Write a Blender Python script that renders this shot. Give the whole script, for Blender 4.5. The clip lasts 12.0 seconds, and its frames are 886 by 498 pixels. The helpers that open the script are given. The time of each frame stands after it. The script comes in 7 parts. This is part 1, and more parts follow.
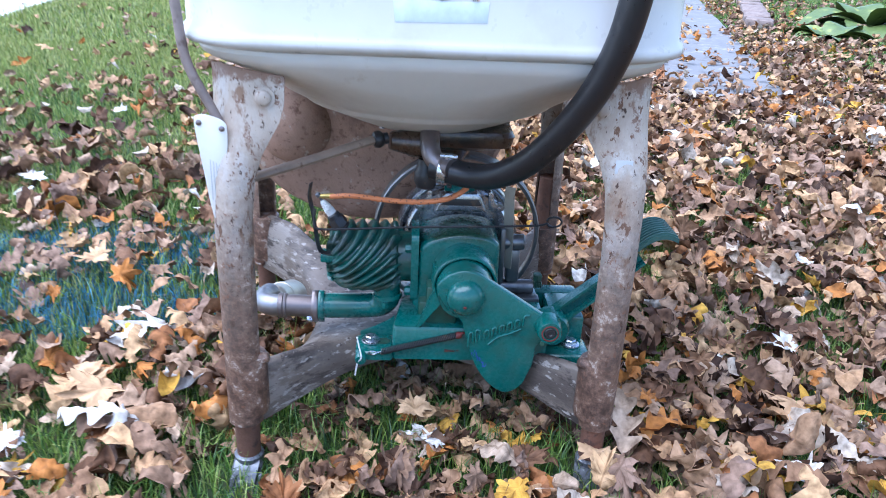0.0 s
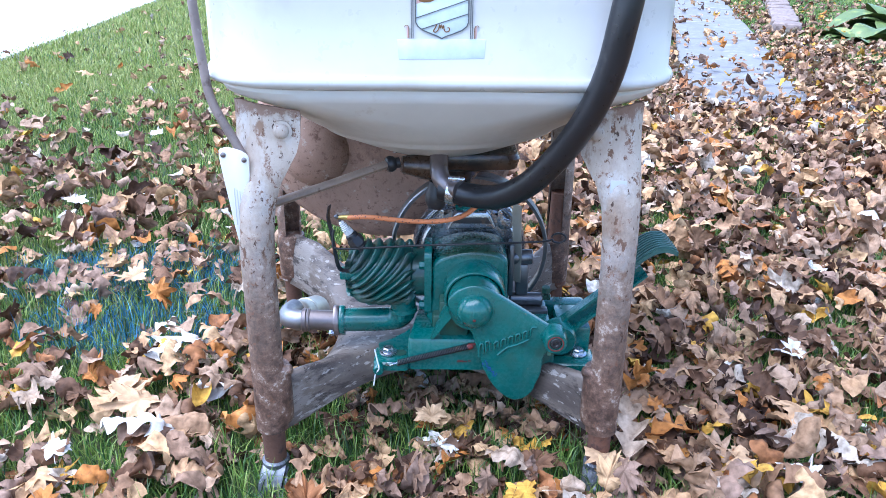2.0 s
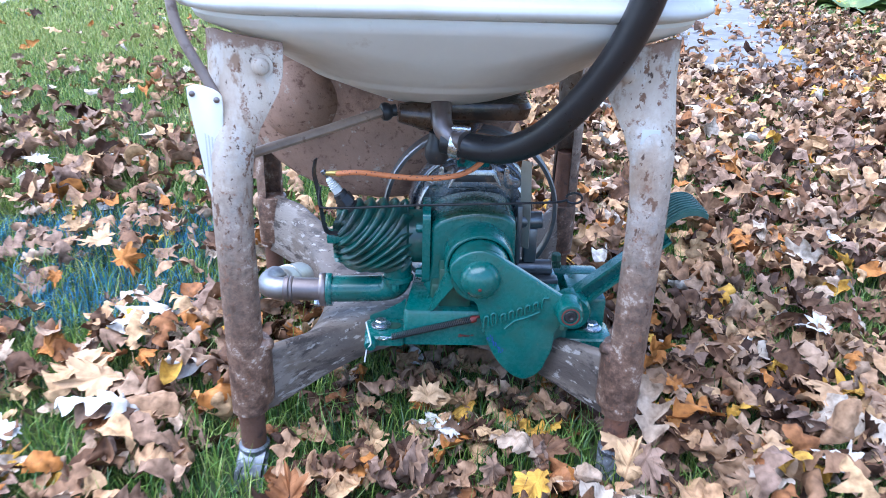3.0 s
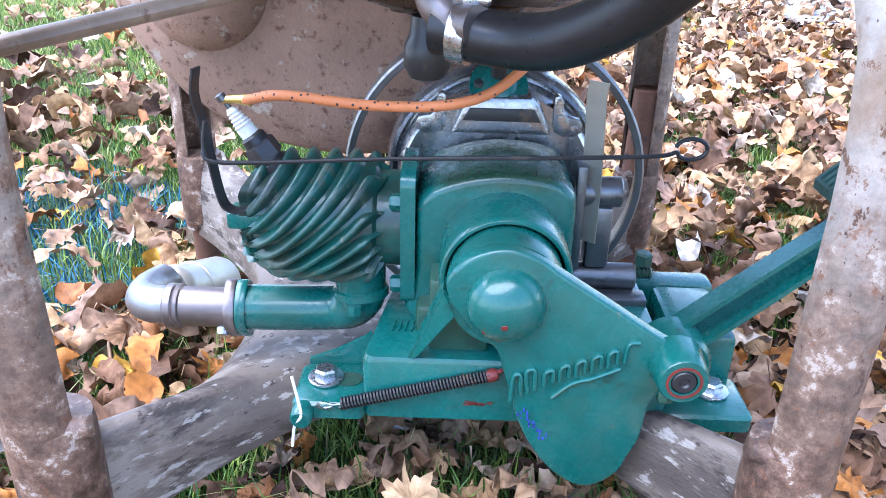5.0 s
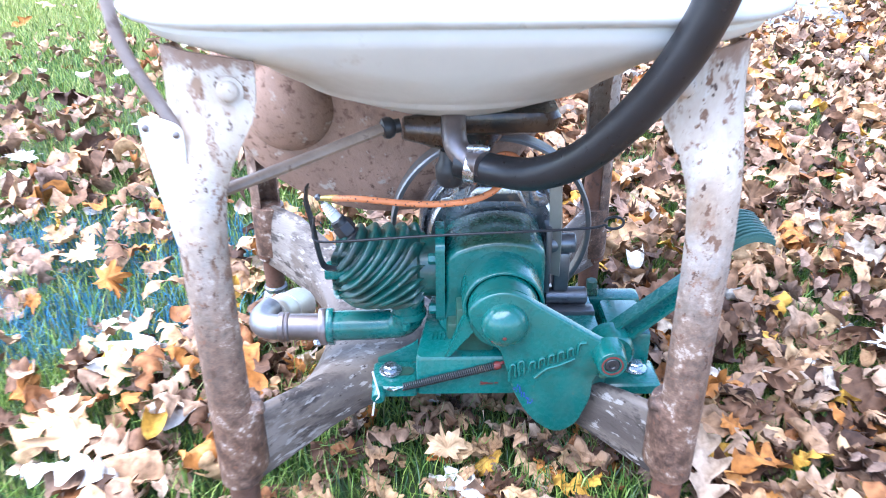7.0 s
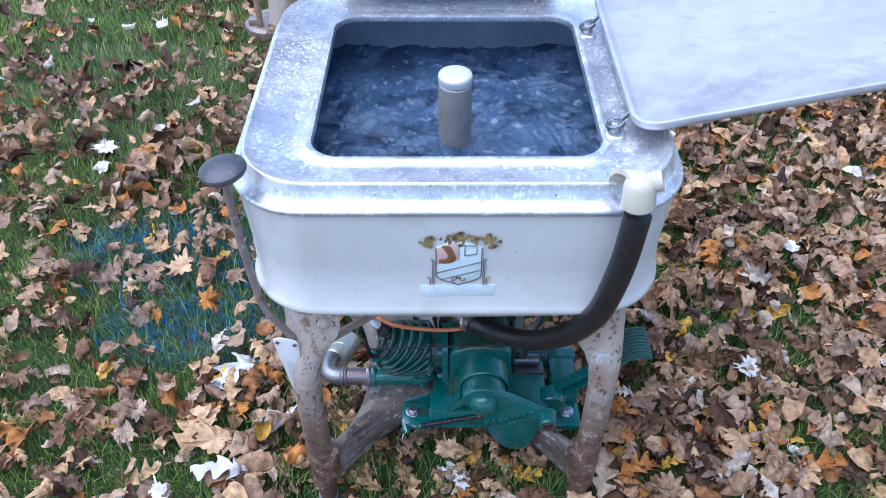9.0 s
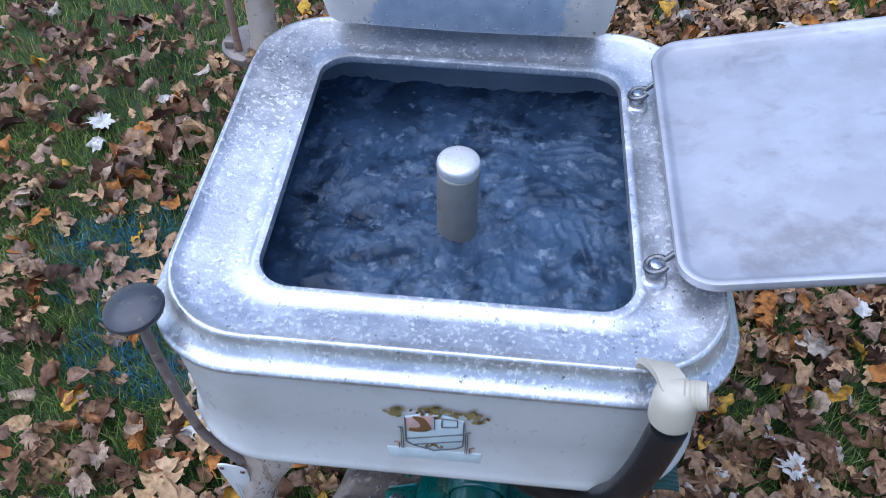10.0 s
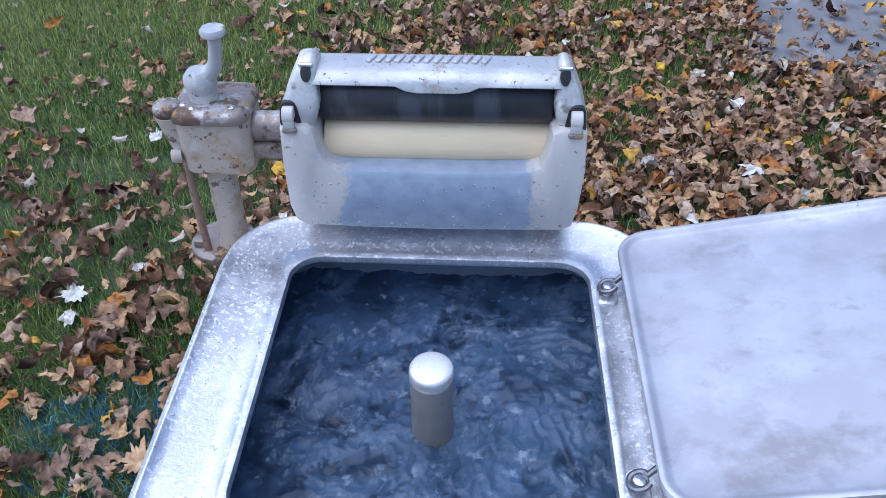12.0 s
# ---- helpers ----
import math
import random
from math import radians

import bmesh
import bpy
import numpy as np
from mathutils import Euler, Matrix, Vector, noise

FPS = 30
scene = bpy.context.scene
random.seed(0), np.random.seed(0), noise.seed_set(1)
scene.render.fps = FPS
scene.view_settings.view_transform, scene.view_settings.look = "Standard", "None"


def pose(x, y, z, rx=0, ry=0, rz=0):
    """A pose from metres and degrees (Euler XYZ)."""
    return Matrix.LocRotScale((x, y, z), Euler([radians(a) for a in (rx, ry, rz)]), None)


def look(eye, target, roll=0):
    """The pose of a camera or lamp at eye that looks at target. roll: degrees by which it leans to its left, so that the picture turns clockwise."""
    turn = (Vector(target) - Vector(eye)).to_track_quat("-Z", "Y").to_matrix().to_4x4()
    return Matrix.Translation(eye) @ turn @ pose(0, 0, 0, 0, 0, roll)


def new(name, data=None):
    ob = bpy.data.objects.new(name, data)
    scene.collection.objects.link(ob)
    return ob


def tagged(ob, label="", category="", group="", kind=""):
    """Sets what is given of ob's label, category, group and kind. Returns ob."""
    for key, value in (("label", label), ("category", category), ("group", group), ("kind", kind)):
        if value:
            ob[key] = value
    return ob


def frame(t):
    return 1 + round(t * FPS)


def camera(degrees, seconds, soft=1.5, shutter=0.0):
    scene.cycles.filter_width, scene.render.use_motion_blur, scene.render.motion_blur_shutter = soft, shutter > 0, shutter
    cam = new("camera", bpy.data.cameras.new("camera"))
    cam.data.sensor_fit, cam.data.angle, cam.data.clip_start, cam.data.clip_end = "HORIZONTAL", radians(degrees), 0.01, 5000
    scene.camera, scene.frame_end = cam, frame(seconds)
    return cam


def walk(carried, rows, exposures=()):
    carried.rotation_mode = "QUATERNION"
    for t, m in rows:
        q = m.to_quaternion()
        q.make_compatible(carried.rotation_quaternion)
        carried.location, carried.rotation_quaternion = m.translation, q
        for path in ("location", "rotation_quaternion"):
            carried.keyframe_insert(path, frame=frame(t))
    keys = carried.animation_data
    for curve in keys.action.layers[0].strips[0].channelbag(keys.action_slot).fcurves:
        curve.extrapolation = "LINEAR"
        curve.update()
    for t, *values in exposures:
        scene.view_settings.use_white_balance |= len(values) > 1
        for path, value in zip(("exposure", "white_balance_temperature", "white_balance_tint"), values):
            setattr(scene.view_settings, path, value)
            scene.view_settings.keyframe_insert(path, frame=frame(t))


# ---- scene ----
cam = camera(59.5, 12.0, soft=0.5, shutter=0.28)
PATH = [
    (0, (-0.032, -1.17, 0.751), (0.068, 0.665, -0.038), 2.7),
    (0.5, (0.003, -1.25, 0.802), (-0.024, 0.602, 0.047), -0.5),
    (1, (0.0, -1.236, 0.788), (-0.001, 0.609, 0.016), 1.1),
    (1.5, (0.002, -1.235, 0.789), (0.009, 0.613, 0.023), 0.3),
    (2, (0.001, -1.23, 0.789), (0.011, 0.616, 0.02), 0.6),
    (2.5, (0.001, -1.214, 0.77), (0.023, 0.617, -0.034), 1.0),
    (3, (-0.025, -1.114, 0.721), (0.035, 0.704, -0.109), 1.7),
    (3.2, (-0.034, -1.02, 0.688), (0.056, 0.801, -0.136), 2.2),
    (4.8, (0.018, -0.659, 0.523), (-0.008, 1.141, -0.348), 1.8),
    (5, (0.018, -0.659, 0.524), (-0.007, 1.139, -0.352), 1.5),
    (5.5, (0.016, -0.658, 0.523), (-0.003, 1.131, -0.37), 1.7),
    (6, (0.019, -0.662, 0.526), (-0.016, 1.127, -0.367), 0.8),
    (6.5, (0.016, -0.697, 0.555), (-0.027, 1.09, -0.343), 0.2),
    (7, (-0.018, -0.93, 0.741), (-0.006, 0.838, -0.194), -0.4),
    (7.5, (-0.036, -1.154, 0.853), (-0.06, 0.673, 0.038), -0.4),
    (7.7, (-0.044, -1.187, 0.909), (-0.055, 0.628, 0.068), 0.1),
    (9.3, (0.003, -0.924, 1.477), (0.003, 0.472, 0.044), -0.1),
    (9.5, (0.042, -0.827, 1.47), (-0.02, 0.554, 0.024), 0.0),
    (10, (0.042, -0.677, 1.458), (-0.071, 0.611, -0.068), 0.7),
    (10.5, (-0.021, -0.576, 1.472), (0.005, 0.689, -0.077), 0.1),
    (10.9, (0.009, -0.566, 1.482), (-0.019, 0.774, -0.003), -0.4),
    (11, (0.015, -0.571, 1.497), (-0.045, 0.779, 0.023), -0.7),
    (11.5, (0.041, -0.583, 1.522), (-0.031, 0.91, 0.193), -0.2),
    (12, (0.048, -0.591, 1.523), (-0.035, 0.915, 0.21), -0.6),
]
walk(cam, [(t, look(eye, target, roll)) for t, eye, target, roll in PATH],
     [(0, 2.1, 5550, 13), (0.5, 2.4, 5550, 14), (1.2, 2.3, 5500, 14), (3.2, 2.32, 5450, 13), (4.8, 2.95, 5800, 16), (6.1, 3.0, 5800, 16), (6.5, 3.05, 5800, 16), (7.0, 3.15, 5700, 14), (7.3, 2.95, 5650, 14), (7.7, 2.6, 5550, 14), (9.3, 1.38, 5550, 13), (9.6, 1.23, 5550, 13), (9.9, 0.98, 5600, 13), (10.3, 0.87, 5550, 13), (10.8, 0.9, 5650, 13), (12, 0.94, 5650, 14)])

# ---- world and light ----
world = bpy.data.worlds.new("sky_world")
scene.world = world
world.use_nodes = True
_wn = world.node_tree.nodes
_sky = _wn.new("ShaderNodeTexSky")
_sky.sky_type = "NISHITA"
_sky.sun_disc = False
_sky.sun_elevation = radians(71)
_sky.sun_rotation = radians(260)
_wn["Background"].inputs["Strength"].default_value = 0.1
world.node_tree.links.new(_sky.outputs["Color"], _wn["Background"].inputs["Color"])
sun_data = bpy.data.lights.new("sun", "SUN")
sun_data.energy = 1.75
sun_data.angle = radians(85)
sun_data.color = (0.91, 0.945, 1.0)
sun = new("sun", sun_data)
sun.matrix_world = look((-2.0, -0.35, 6.4), (0, 0, 0.4))


# ---- materials ----
def ramp_node(nt, stops, interp="LINEAR"):
    r = nt.nodes.new("ShaderNodeValToRGB")
    r.color_ramp.interpolation = interp
    el = r.color_ramp.elements
    while len(el) < len(stops):
        el.new(0.5)
    for e, (p, c) in zip(el, stops):
        e.position, e.color = p, (*c, 1) if len(c) == 3 else c
    return r


def mat(name, base, rough=0.5, metal=0.0, vary=0.15, vscale=14, spots=(), bump=0.0, bscale=120, coat=0.0, rvary=0.1, stretch=(1, 1, 1)):
    """base colour varied at two scales, with spots (colour, scale, from, to, roughness) laid over it."""
    m = bpy.data.materials.new(name)
    m.use_nodes = True
    nt = m.node_tree
    b = nt.nodes["Principled BSDF"]
    b.inputs["Roughness"].default_value = rough
    b.inputs["Metallic"].default_value = metal
    b.inputs["Coat Weight"].default_value = coat
    b.inputs["Coat Roughness"].default_value = 0.12
    tc = nt.nodes.new("ShaderNodeTexCoord")
    mp = nt.nodes.new("ShaderNodeMapping")
    mp.inputs["Scale"].default_value = stretch
    nt.links.new(tc.outputs["Object"], mp.inputs["Vector"])

    def noise_tex(scale, detail=6, rough_=0.6):
        n = nt.nodes.new("ShaderNodeTexNoise")
        n.inputs["Scale"].default_value, n.inputs["Detail"].default_value, n.inputs["Roughness"].default_value = scale, detail, rough_
        nt.links.new(mp.outputs["Vector"], n.inputs["Vector"])
        return n
    lo = tuple(max(0, c * (1 - vary)) for c in base)
    hi = tuple(min(1, c * (1 + vary)) for c in base)
    n1 = noise_tex(vscale)
    r1 = ramp_node(nt, [(0.3, lo), (0.7, hi)])
    nt.links.new(n1.outputs["Fac"], r1.inputs["Fac"])
    col, rou = r1.outputs["Color"], None
    n2 = noise_tex(vscale * 9, 3)
    rr = nt.nodes.new("ShaderNodeMapRange")
    rr.inputs["From Min"].default_value, rr.inputs["From Max"].default_value = 0.3, 0.7
    rr.inputs["To Min"].default_value, rr.inputs["To Max"].default_value = max(0.02, rough - rvary), min(1, rough + rvary)
    nt.links.new(n2.outputs["Fac"], rr.inputs["Value"])
    rou = rr.outputs["Result"]
    height = n2.outputs["Fac"]
    for c, sc, a, z, ro in spots:
        n = noise_tex(sc, 8, 0.65)
        k = ramp_node(nt, [(a, (0, 0, 0)), (z, (1, 1, 1))])
        nt.links.new(n.outputs["Fac"], k.inputs["Fac"])
        mx = nt.nodes.new("ShaderNodeMix")
        mx.data_type = "RGBA"
        nt.links.new(k.outputs["Color"], mx.inputs["Factor"])
        nt.links.new(col, mx.inputs[6])
        mx.inputs[7].default_value = (*c, 1)
        col = mx.outputs[2]
        mr = nt.nodes.new("ShaderNodeMix")
        nt.links.new(k.outputs["Color"], mr.inputs["Factor"])
        nt.links.new(rou, mr.inputs[2])
        mr.inputs[3].default_value = ro
        rou = mr.outputs[0]
    nt.links.new(col, b.inputs["Base Color"])
    nt.links.new(rou, b.inputs["Roughness"])
    if bump:
        bn = noise_tex(bscale, 4)
        bp = nt.nodes.new("ShaderNodeBump")
        bp.inputs["Strength"].default_value = bump
        bp.inputs["Distance"].default_value = 0.002
        nt.links.new(bn.outputs["Fac"], bp.inputs["Height"])
        nt.links.new(bp.outputs["Normal"], b.inputs["Normal"])
    return m


def random_mat(name, stops, source, rough=0.6, spec=0.3, bump=0.0, trans=0.0, grain=60, interp="LINEAR"):
    """colour picked by chance for each island or object, broken by fine noise."""
    m = bpy.data.materials.new(name)
    m.use_nodes = True
    nt = m.node_tree
    b = nt.nodes["Principled BSDF"]
    b.inputs["Roughness"].default_value = rough
    b.inputs["Specular IOR Level"].default_value = spec
    if source == "island":
        src = nt.nodes.new("ShaderNodeNewGeometry").outputs["Random Per Island"]
    else:
        src = nt.nodes.new("ShaderNodeObjectInfo").outputs["Random"]
    r = ramp_node(nt, stops, interp)
    nt.links.new(src, r.inputs["Fac"])
    tc = nt.nodes.new("ShaderNodeTexCoord")
    n = nt.nodes.new("ShaderNodeTexNoise")
    n.inputs["Scale"].default_value, n.inputs["Detail"].default_value = grain, 6
    nt.links.new(tc.outputs["Object"], n.inputs["Vector"])
    k = ramp_node(nt, [(0.28, (0.4, 0.36, 0.33)), (0.5, (0.85, 0.83, 0.8)), (0.7, (1.2, 1.2, 1.2))])
    nt.links.new(n.outputs["Fac"], k.inputs["Fac"])
    mx = nt.nodes.new("ShaderNodeMix")
    mx.data_type, mx.blend_type = "RGBA", "MULTIPLY"
    mx.inputs["Factor"].default_value = 1.0
    nt.links.new(r.outputs["Color"], mx.inputs[6])
    nt.links.new(k.outputs["Color"], mx.inputs[7])
    nt.links.new(mx.outputs[2], b.inputs["Base Color"])
    if bump:
        bp = nt.nodes.new("ShaderNodeBump")
        bp.inputs["Strength"].default_value, bp.inputs["Distance"].default_value = bump, 0.003
        nt.links.new(n.outputs["Fac"], bp.inputs["Height"])
        nt.links.new(bp.outputs["Normal"], b.inputs["Normal"])
    if trans:
        tr = nt.nodes.new("ShaderNodeBsdfTranslucent")
        nt.links.new(mx.outputs[2], tr.inputs["Color"])
        ms = nt.nodes.new("ShaderNodeMixShader")
        ms.inputs["Fac"].default_value = trans
        out = nt.nodes["Material Output"]
        nt.links.new(b.outputs["BSDF"], ms.inputs[1])
        nt.links.new(tr.outputs["BSDF"], ms.inputs[2])
        nt.links.new(ms.outputs["Shader"], out.inputs["Surface"])
    return m


RUST = (0.16, 0.085, 0.05)
DKRUST = (0.07, 0.04, 0.028)
M_tub = mat("tub_enamel", (0.53, 0.518, 0.49), 0.34, 0, 0.05, 6, [((0.43, 0.4, 0.35), 7, 0.52, 0.75, 0.42), ((0.36, 0.34, 0.32), 60, 0.68, 0.7, 0.5)], 0.05, 60)
M_bowl = mat("bowl_enamel", (0.59, 0.57, 0.53), 0.42, 0, 0.06, 7, [((0.33, 0.24, 0.15), 11, 0.62, 0.78, 0.6)], 0.06, 60)
M_alu = mat("worn_aluminium", (0.58, 0.58, 0.61), 0.36, 0.82, 0.12, 6,
            [((0.74, 0.74, 0.76), 26, 0.46, 0.66, 0.44), ((0.86, 0.86, 0.86), 180, 0.54, 0.6, 0.55), ((0.5, 0.5, 0.54), 7, 0.52, 0.72, 0.27), ((0.34, 0.34, 0.36), 110, 0.63, 0.66, 0.5), ((0.2, 0.16, 0.13), 130, 0.665, 0.68, 0.6)], 0.18, 300)
M_lid = mat("dull_aluminium_sheet", (0.4, 0.395, 0.42), 0.46, 0.4, 0.12, 5, [((0.48, 0.48, 0.51), 6, 0.48, 0.62, 0.38), ((0.29, 0.275, 0.285), 9, 0.53, 0.66, 0.52), ((0.36, 0.355, 0.38), 30, 0.56, 0.68, 0.5), ((0.16, 0.15, 0.16), 62, 0.69, 0.71, 0.6)], 0.08, 90, stretch=(0.9, 1.1, 1))
M_stem = mat("water_marked_aluminium", (0.42, 0.385, 0.33), 0.4, 0.6, 0.15, 20, [((0.34, 0.27, 0.19), 18, 0.52, 0.66, 0.5)], 0.1, 200)
M_cap = mat("bright_cap", (0.72, 0.71, 0.7), 0.35, 0.5, 0.08, 40, [((0.55, 0.48, 0.36), 50, 0.6, 0.7, 0.5)], 0.1, 200)
M_inner = mat("tub_inside", (0.3, 0.33, 0.38), 0.5, 0.4, 0.15, 12)
M_leg = mat("chipped_leg_paint", (0.48, 0.405, 0.335), 0.45, 0, 0.1, 16,
            [((0.35, 0.255, 0.185), 10, 0.5, 0.66, 0.55), ((0.52, 0.475, 0.43), 22, 0.5, 0.62, 0.42), ((0.25, 0.155, 0.1), 34, 0.55, 0.63, 0.7), (RUST, 75, 0.595, 0.62, 0.85), (DKRUST, 130, 0.62, 0.645, 0.9)], 0.25, 240, stretch=(1, 1, 0.55))


def rust_towards_feet(m):
    """the paint is worn through to rust near the feet."""
    nt = m.node_tree
    b = nt.nodes["Principled BSDF"]
    src = b.inputs["Base Color"].links[0].from_socket
    tc = nt.nodes.new("ShaderNodeTexCoord")
    sep = nt.nodes.new("ShaderNodeSeparateXYZ")
    nt.links.new(tc.outputs["Object"], sep.inputs["Vector"])
    n = nt.nodes.new("ShaderNodeTexNoise")
    n.inputs["Scale"].default_value, n.inputs["Detail"].default_value, n.inputs["Roughness"].default_value = 85, 10, 0.8
    nt.links.new(tc.outputs["Object"], n.inputs["Vector"])
    add = nt.nodes.new("ShaderNodeMath")
    add.operation = "MULTIPLY_ADD"
    nt.links.new(n.outputs["Fac"], add.inputs[0])
    add.inputs[1].default_value = -0.3
    nt.links.new(sep.outputs["Z"], add.inputs[2])
    k = ramp_node(nt, [(0.0, (1, 1, 1)), (0.11, (0.85, 0.85, 0.85)), (0.33, (0, 0, 0))])
    sh = nt.nodes.new("ShaderNodeMath")
    sh.operation = "ADD"
    nt.links.new(add.outputs[0], sh.inputs[0])
    sh.inputs[1].default_value = -0.035
    nt.links.new(sh.outputs[0], k.inputs["Fac"])
    mx = nt.nodes.new("ShaderNodeMix")
    mx.data_type = "RGBA"
    nt.links.new(k.outputs["Color"], mx.inputs["Factor"])
    nt.links.new(src, mx.inputs[6])
    n2 = nt.nodes.new("ShaderNodeTexNoise")
    n2.inputs["Scale"].default_value, n2.inputs["Detail"].default_value, n2.inputs["Roughness"].default_value = 42, 12, 0.78
    nt.links.new(tc.outputs["Object"], n2.inputs["Vector"])
    k2 = ramp_node(nt, [(0.4, (0.05, 0.028, 0.02)), (0.47, (0.1, 0.055, 0.038)), (0.54, (0.165, 0.095, 0.064)), (0.575, (0.22, 0.14, 0.1)), (0.595, (0.38, 0.31, 0.26))])
    nt.links.new(n2.outputs["Fac"], k2.inputs["Fac"])
    nt.links.new(k2.outputs["Color"], mx.inputs[7])
    # a ragged band of rust where the bracket meets the tub, and small dark chips all over
    n3 = nt.nodes.new("ShaderNodeTexNoise")
    n3.inputs["Scale"].default_value, n3.inputs["Detail"].default_value, n3.inputs["Roughness"].default_value = 60, 10, 0.75
    nt.links.new(tc.outputs["Object"], n3.inputs["Vector"])
    top = nt.nodes.new("ShaderNodeMath")
    top.operation = "MULTIPLY_ADD"
    nt.links.new(n3.outputs["Fac"], top.inputs[0])
    top.inputs[1].default_value = 0.12
    nt.links.new(sep.outputs["Z"], top.inputs[2])
    k3 = ramp_node(nt, [(0.62, (0, 0, 0)), (0.632, (0.8, 0.8, 0.8))])
    nt.links.new(top.outputs[0], k3.inputs["Fac"])
    k4 = ramp_node(nt, [(0.598, (0, 0, 0)), (0.612, (0.85, 0.85, 0.85))])
    nt.links.new(n3.outputs["Fac"], k4.inputs["Fac"])
    mxm = nt.nodes.new("ShaderNodeMath")
    mxm.operation = "MAXIMUM"
    nt.links.new(k3.outputs["Color"], mxm.inputs[0])
    nt.links.new(k4.outputs["Color"], mxm.inputs[1])
    mx2 = nt.nodes.new("ShaderNodeMix")
    mx2.data_type = "RGBA"
    nt.links.new(mxm.outputs[0], mx2.inputs["Factor"])
    nt.links.new(mx.outputs[2], mx2.inputs[6])
    mx2.inputs[7].default_value = (0.18, 0.085, 0.05, 1)
    nt.links.new(mx2.outputs[2], b.inputs["Base Color"])


rust_towards_feet(M_leg)
M_rust = mat("rusted_steel", (0.31, 0.19, 0.135), 0.75, 0.1, 0.25, 10, [((0.09, 0.05, 0.036), 7, 0.5, 0.64, 0.7), ((0.4, 0.33, 0.27), 38, 0.6, 0.66, 0.7), ((0.14, 0.075, 0.05), 90, 0.56, 0.66, 0.85), ((0.05, 0.03, 0.022), 200, 0.64, 0.68, 0.8)], 0.5, 260)
M_frame = mat("weathered_frame_paint", (0.15, 0.118, 0.096), 0.5, 0.1, 0.3, 6,
              [((0.085, 0.066, 0.056), 9, 0.48, 0.58, 0.55), ((0.235, 0.2, 0.172), 13, 0.545, 0.6, 0.5), ((0.05, 0.038, 0.032), 24, 0.54, 0.61, 0.6), ((0.33, 0.295, 0.265), 60, 0.57, 0.61, 0.6), ((0.055, 0.04, 0.032), 140, 0.62, 0.66, 0.8)], 0.4, 220, stretch=(0.6, 0.6, 1.9))
M_green = mat("green_enamel", (0.006, 0.106, 0.09), 0.27, 0, 0.16, 18, [((0.01, 0.07, 0.052), 13, 0.54, 0.72, 0.4), ((0.004, 0.05, 0.042), 60, 0.6, 0.7, 0.35), ((0.17, 0.13, 0.08), 150, 0.68, 0.71, 0.6)], 0.12, 240, coat=0.35)
# dark green for oily parts, and painted-in shade for lug slots and web
M_oily_shaded = mat("oily_and_shaded_green", (0.02, 0.075, 0.05), 0.38, 0, 0.3, 22, [((0.03, 0.03, 0.022), 30, 0.5, 0.66, 0.5)], 0.25, 260, coat=0.2)
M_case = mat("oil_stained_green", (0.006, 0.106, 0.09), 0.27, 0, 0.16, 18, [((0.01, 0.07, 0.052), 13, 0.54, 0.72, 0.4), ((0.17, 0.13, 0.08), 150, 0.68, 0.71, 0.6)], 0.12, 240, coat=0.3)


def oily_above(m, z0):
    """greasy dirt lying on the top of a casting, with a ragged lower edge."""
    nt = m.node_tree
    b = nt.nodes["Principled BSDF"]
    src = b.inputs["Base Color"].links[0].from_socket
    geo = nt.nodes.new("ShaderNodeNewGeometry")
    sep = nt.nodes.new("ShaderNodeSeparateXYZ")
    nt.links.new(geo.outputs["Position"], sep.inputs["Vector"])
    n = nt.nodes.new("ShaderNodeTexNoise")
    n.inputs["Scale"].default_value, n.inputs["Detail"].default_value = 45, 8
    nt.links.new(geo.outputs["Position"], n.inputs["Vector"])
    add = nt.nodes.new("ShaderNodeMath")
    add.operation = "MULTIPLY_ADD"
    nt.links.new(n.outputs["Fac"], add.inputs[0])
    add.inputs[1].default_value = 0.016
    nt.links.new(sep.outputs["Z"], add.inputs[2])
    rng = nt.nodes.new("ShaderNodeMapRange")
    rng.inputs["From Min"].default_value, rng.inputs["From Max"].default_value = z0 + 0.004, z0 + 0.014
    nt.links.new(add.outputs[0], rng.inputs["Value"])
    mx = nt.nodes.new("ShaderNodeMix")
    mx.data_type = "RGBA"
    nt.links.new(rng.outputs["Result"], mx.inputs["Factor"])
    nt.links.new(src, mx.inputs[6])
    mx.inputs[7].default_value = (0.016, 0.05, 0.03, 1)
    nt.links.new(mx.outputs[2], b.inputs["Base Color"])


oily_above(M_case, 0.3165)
M_rustpipe = mat("red_rust_tube", (0.17, 0.08, 0.05), 0.75, 0.1, 0.3, 30, [((0.08, 0.045, 0.035), 60, 0.52, 0.66, 0.8)], 0.4, 240)
M_tread = mat("worn_green_tread", (0.03, 0.085, 0.072), 0.6, 0, 0.25, 30, [((0.09, 0.1, 0.09), 50, 0.55, 0.66, 0.7)], 0.2, 200)
M_strap = mat("tan_worn_strap", (0.33, 0.31, 0.265), 0.42, 0.6, 0.12, 20, [((0.2, 0.17, 0.13), 30, 0.58, 0.7, 0.6)], 0.15, 200)
M_mag = mat("oily_grey_casting", (0.36, 0.365, 0.38), 0.24, 0.85, 0.15, 9, [((0.08, 0.08, 0.085), 12, 0.58, 0.72, 0.3), ((0.5, 0.51, 0.53), 60, 0.66, 0.72, 0.35)], 0.15, 240, coat=0.3)
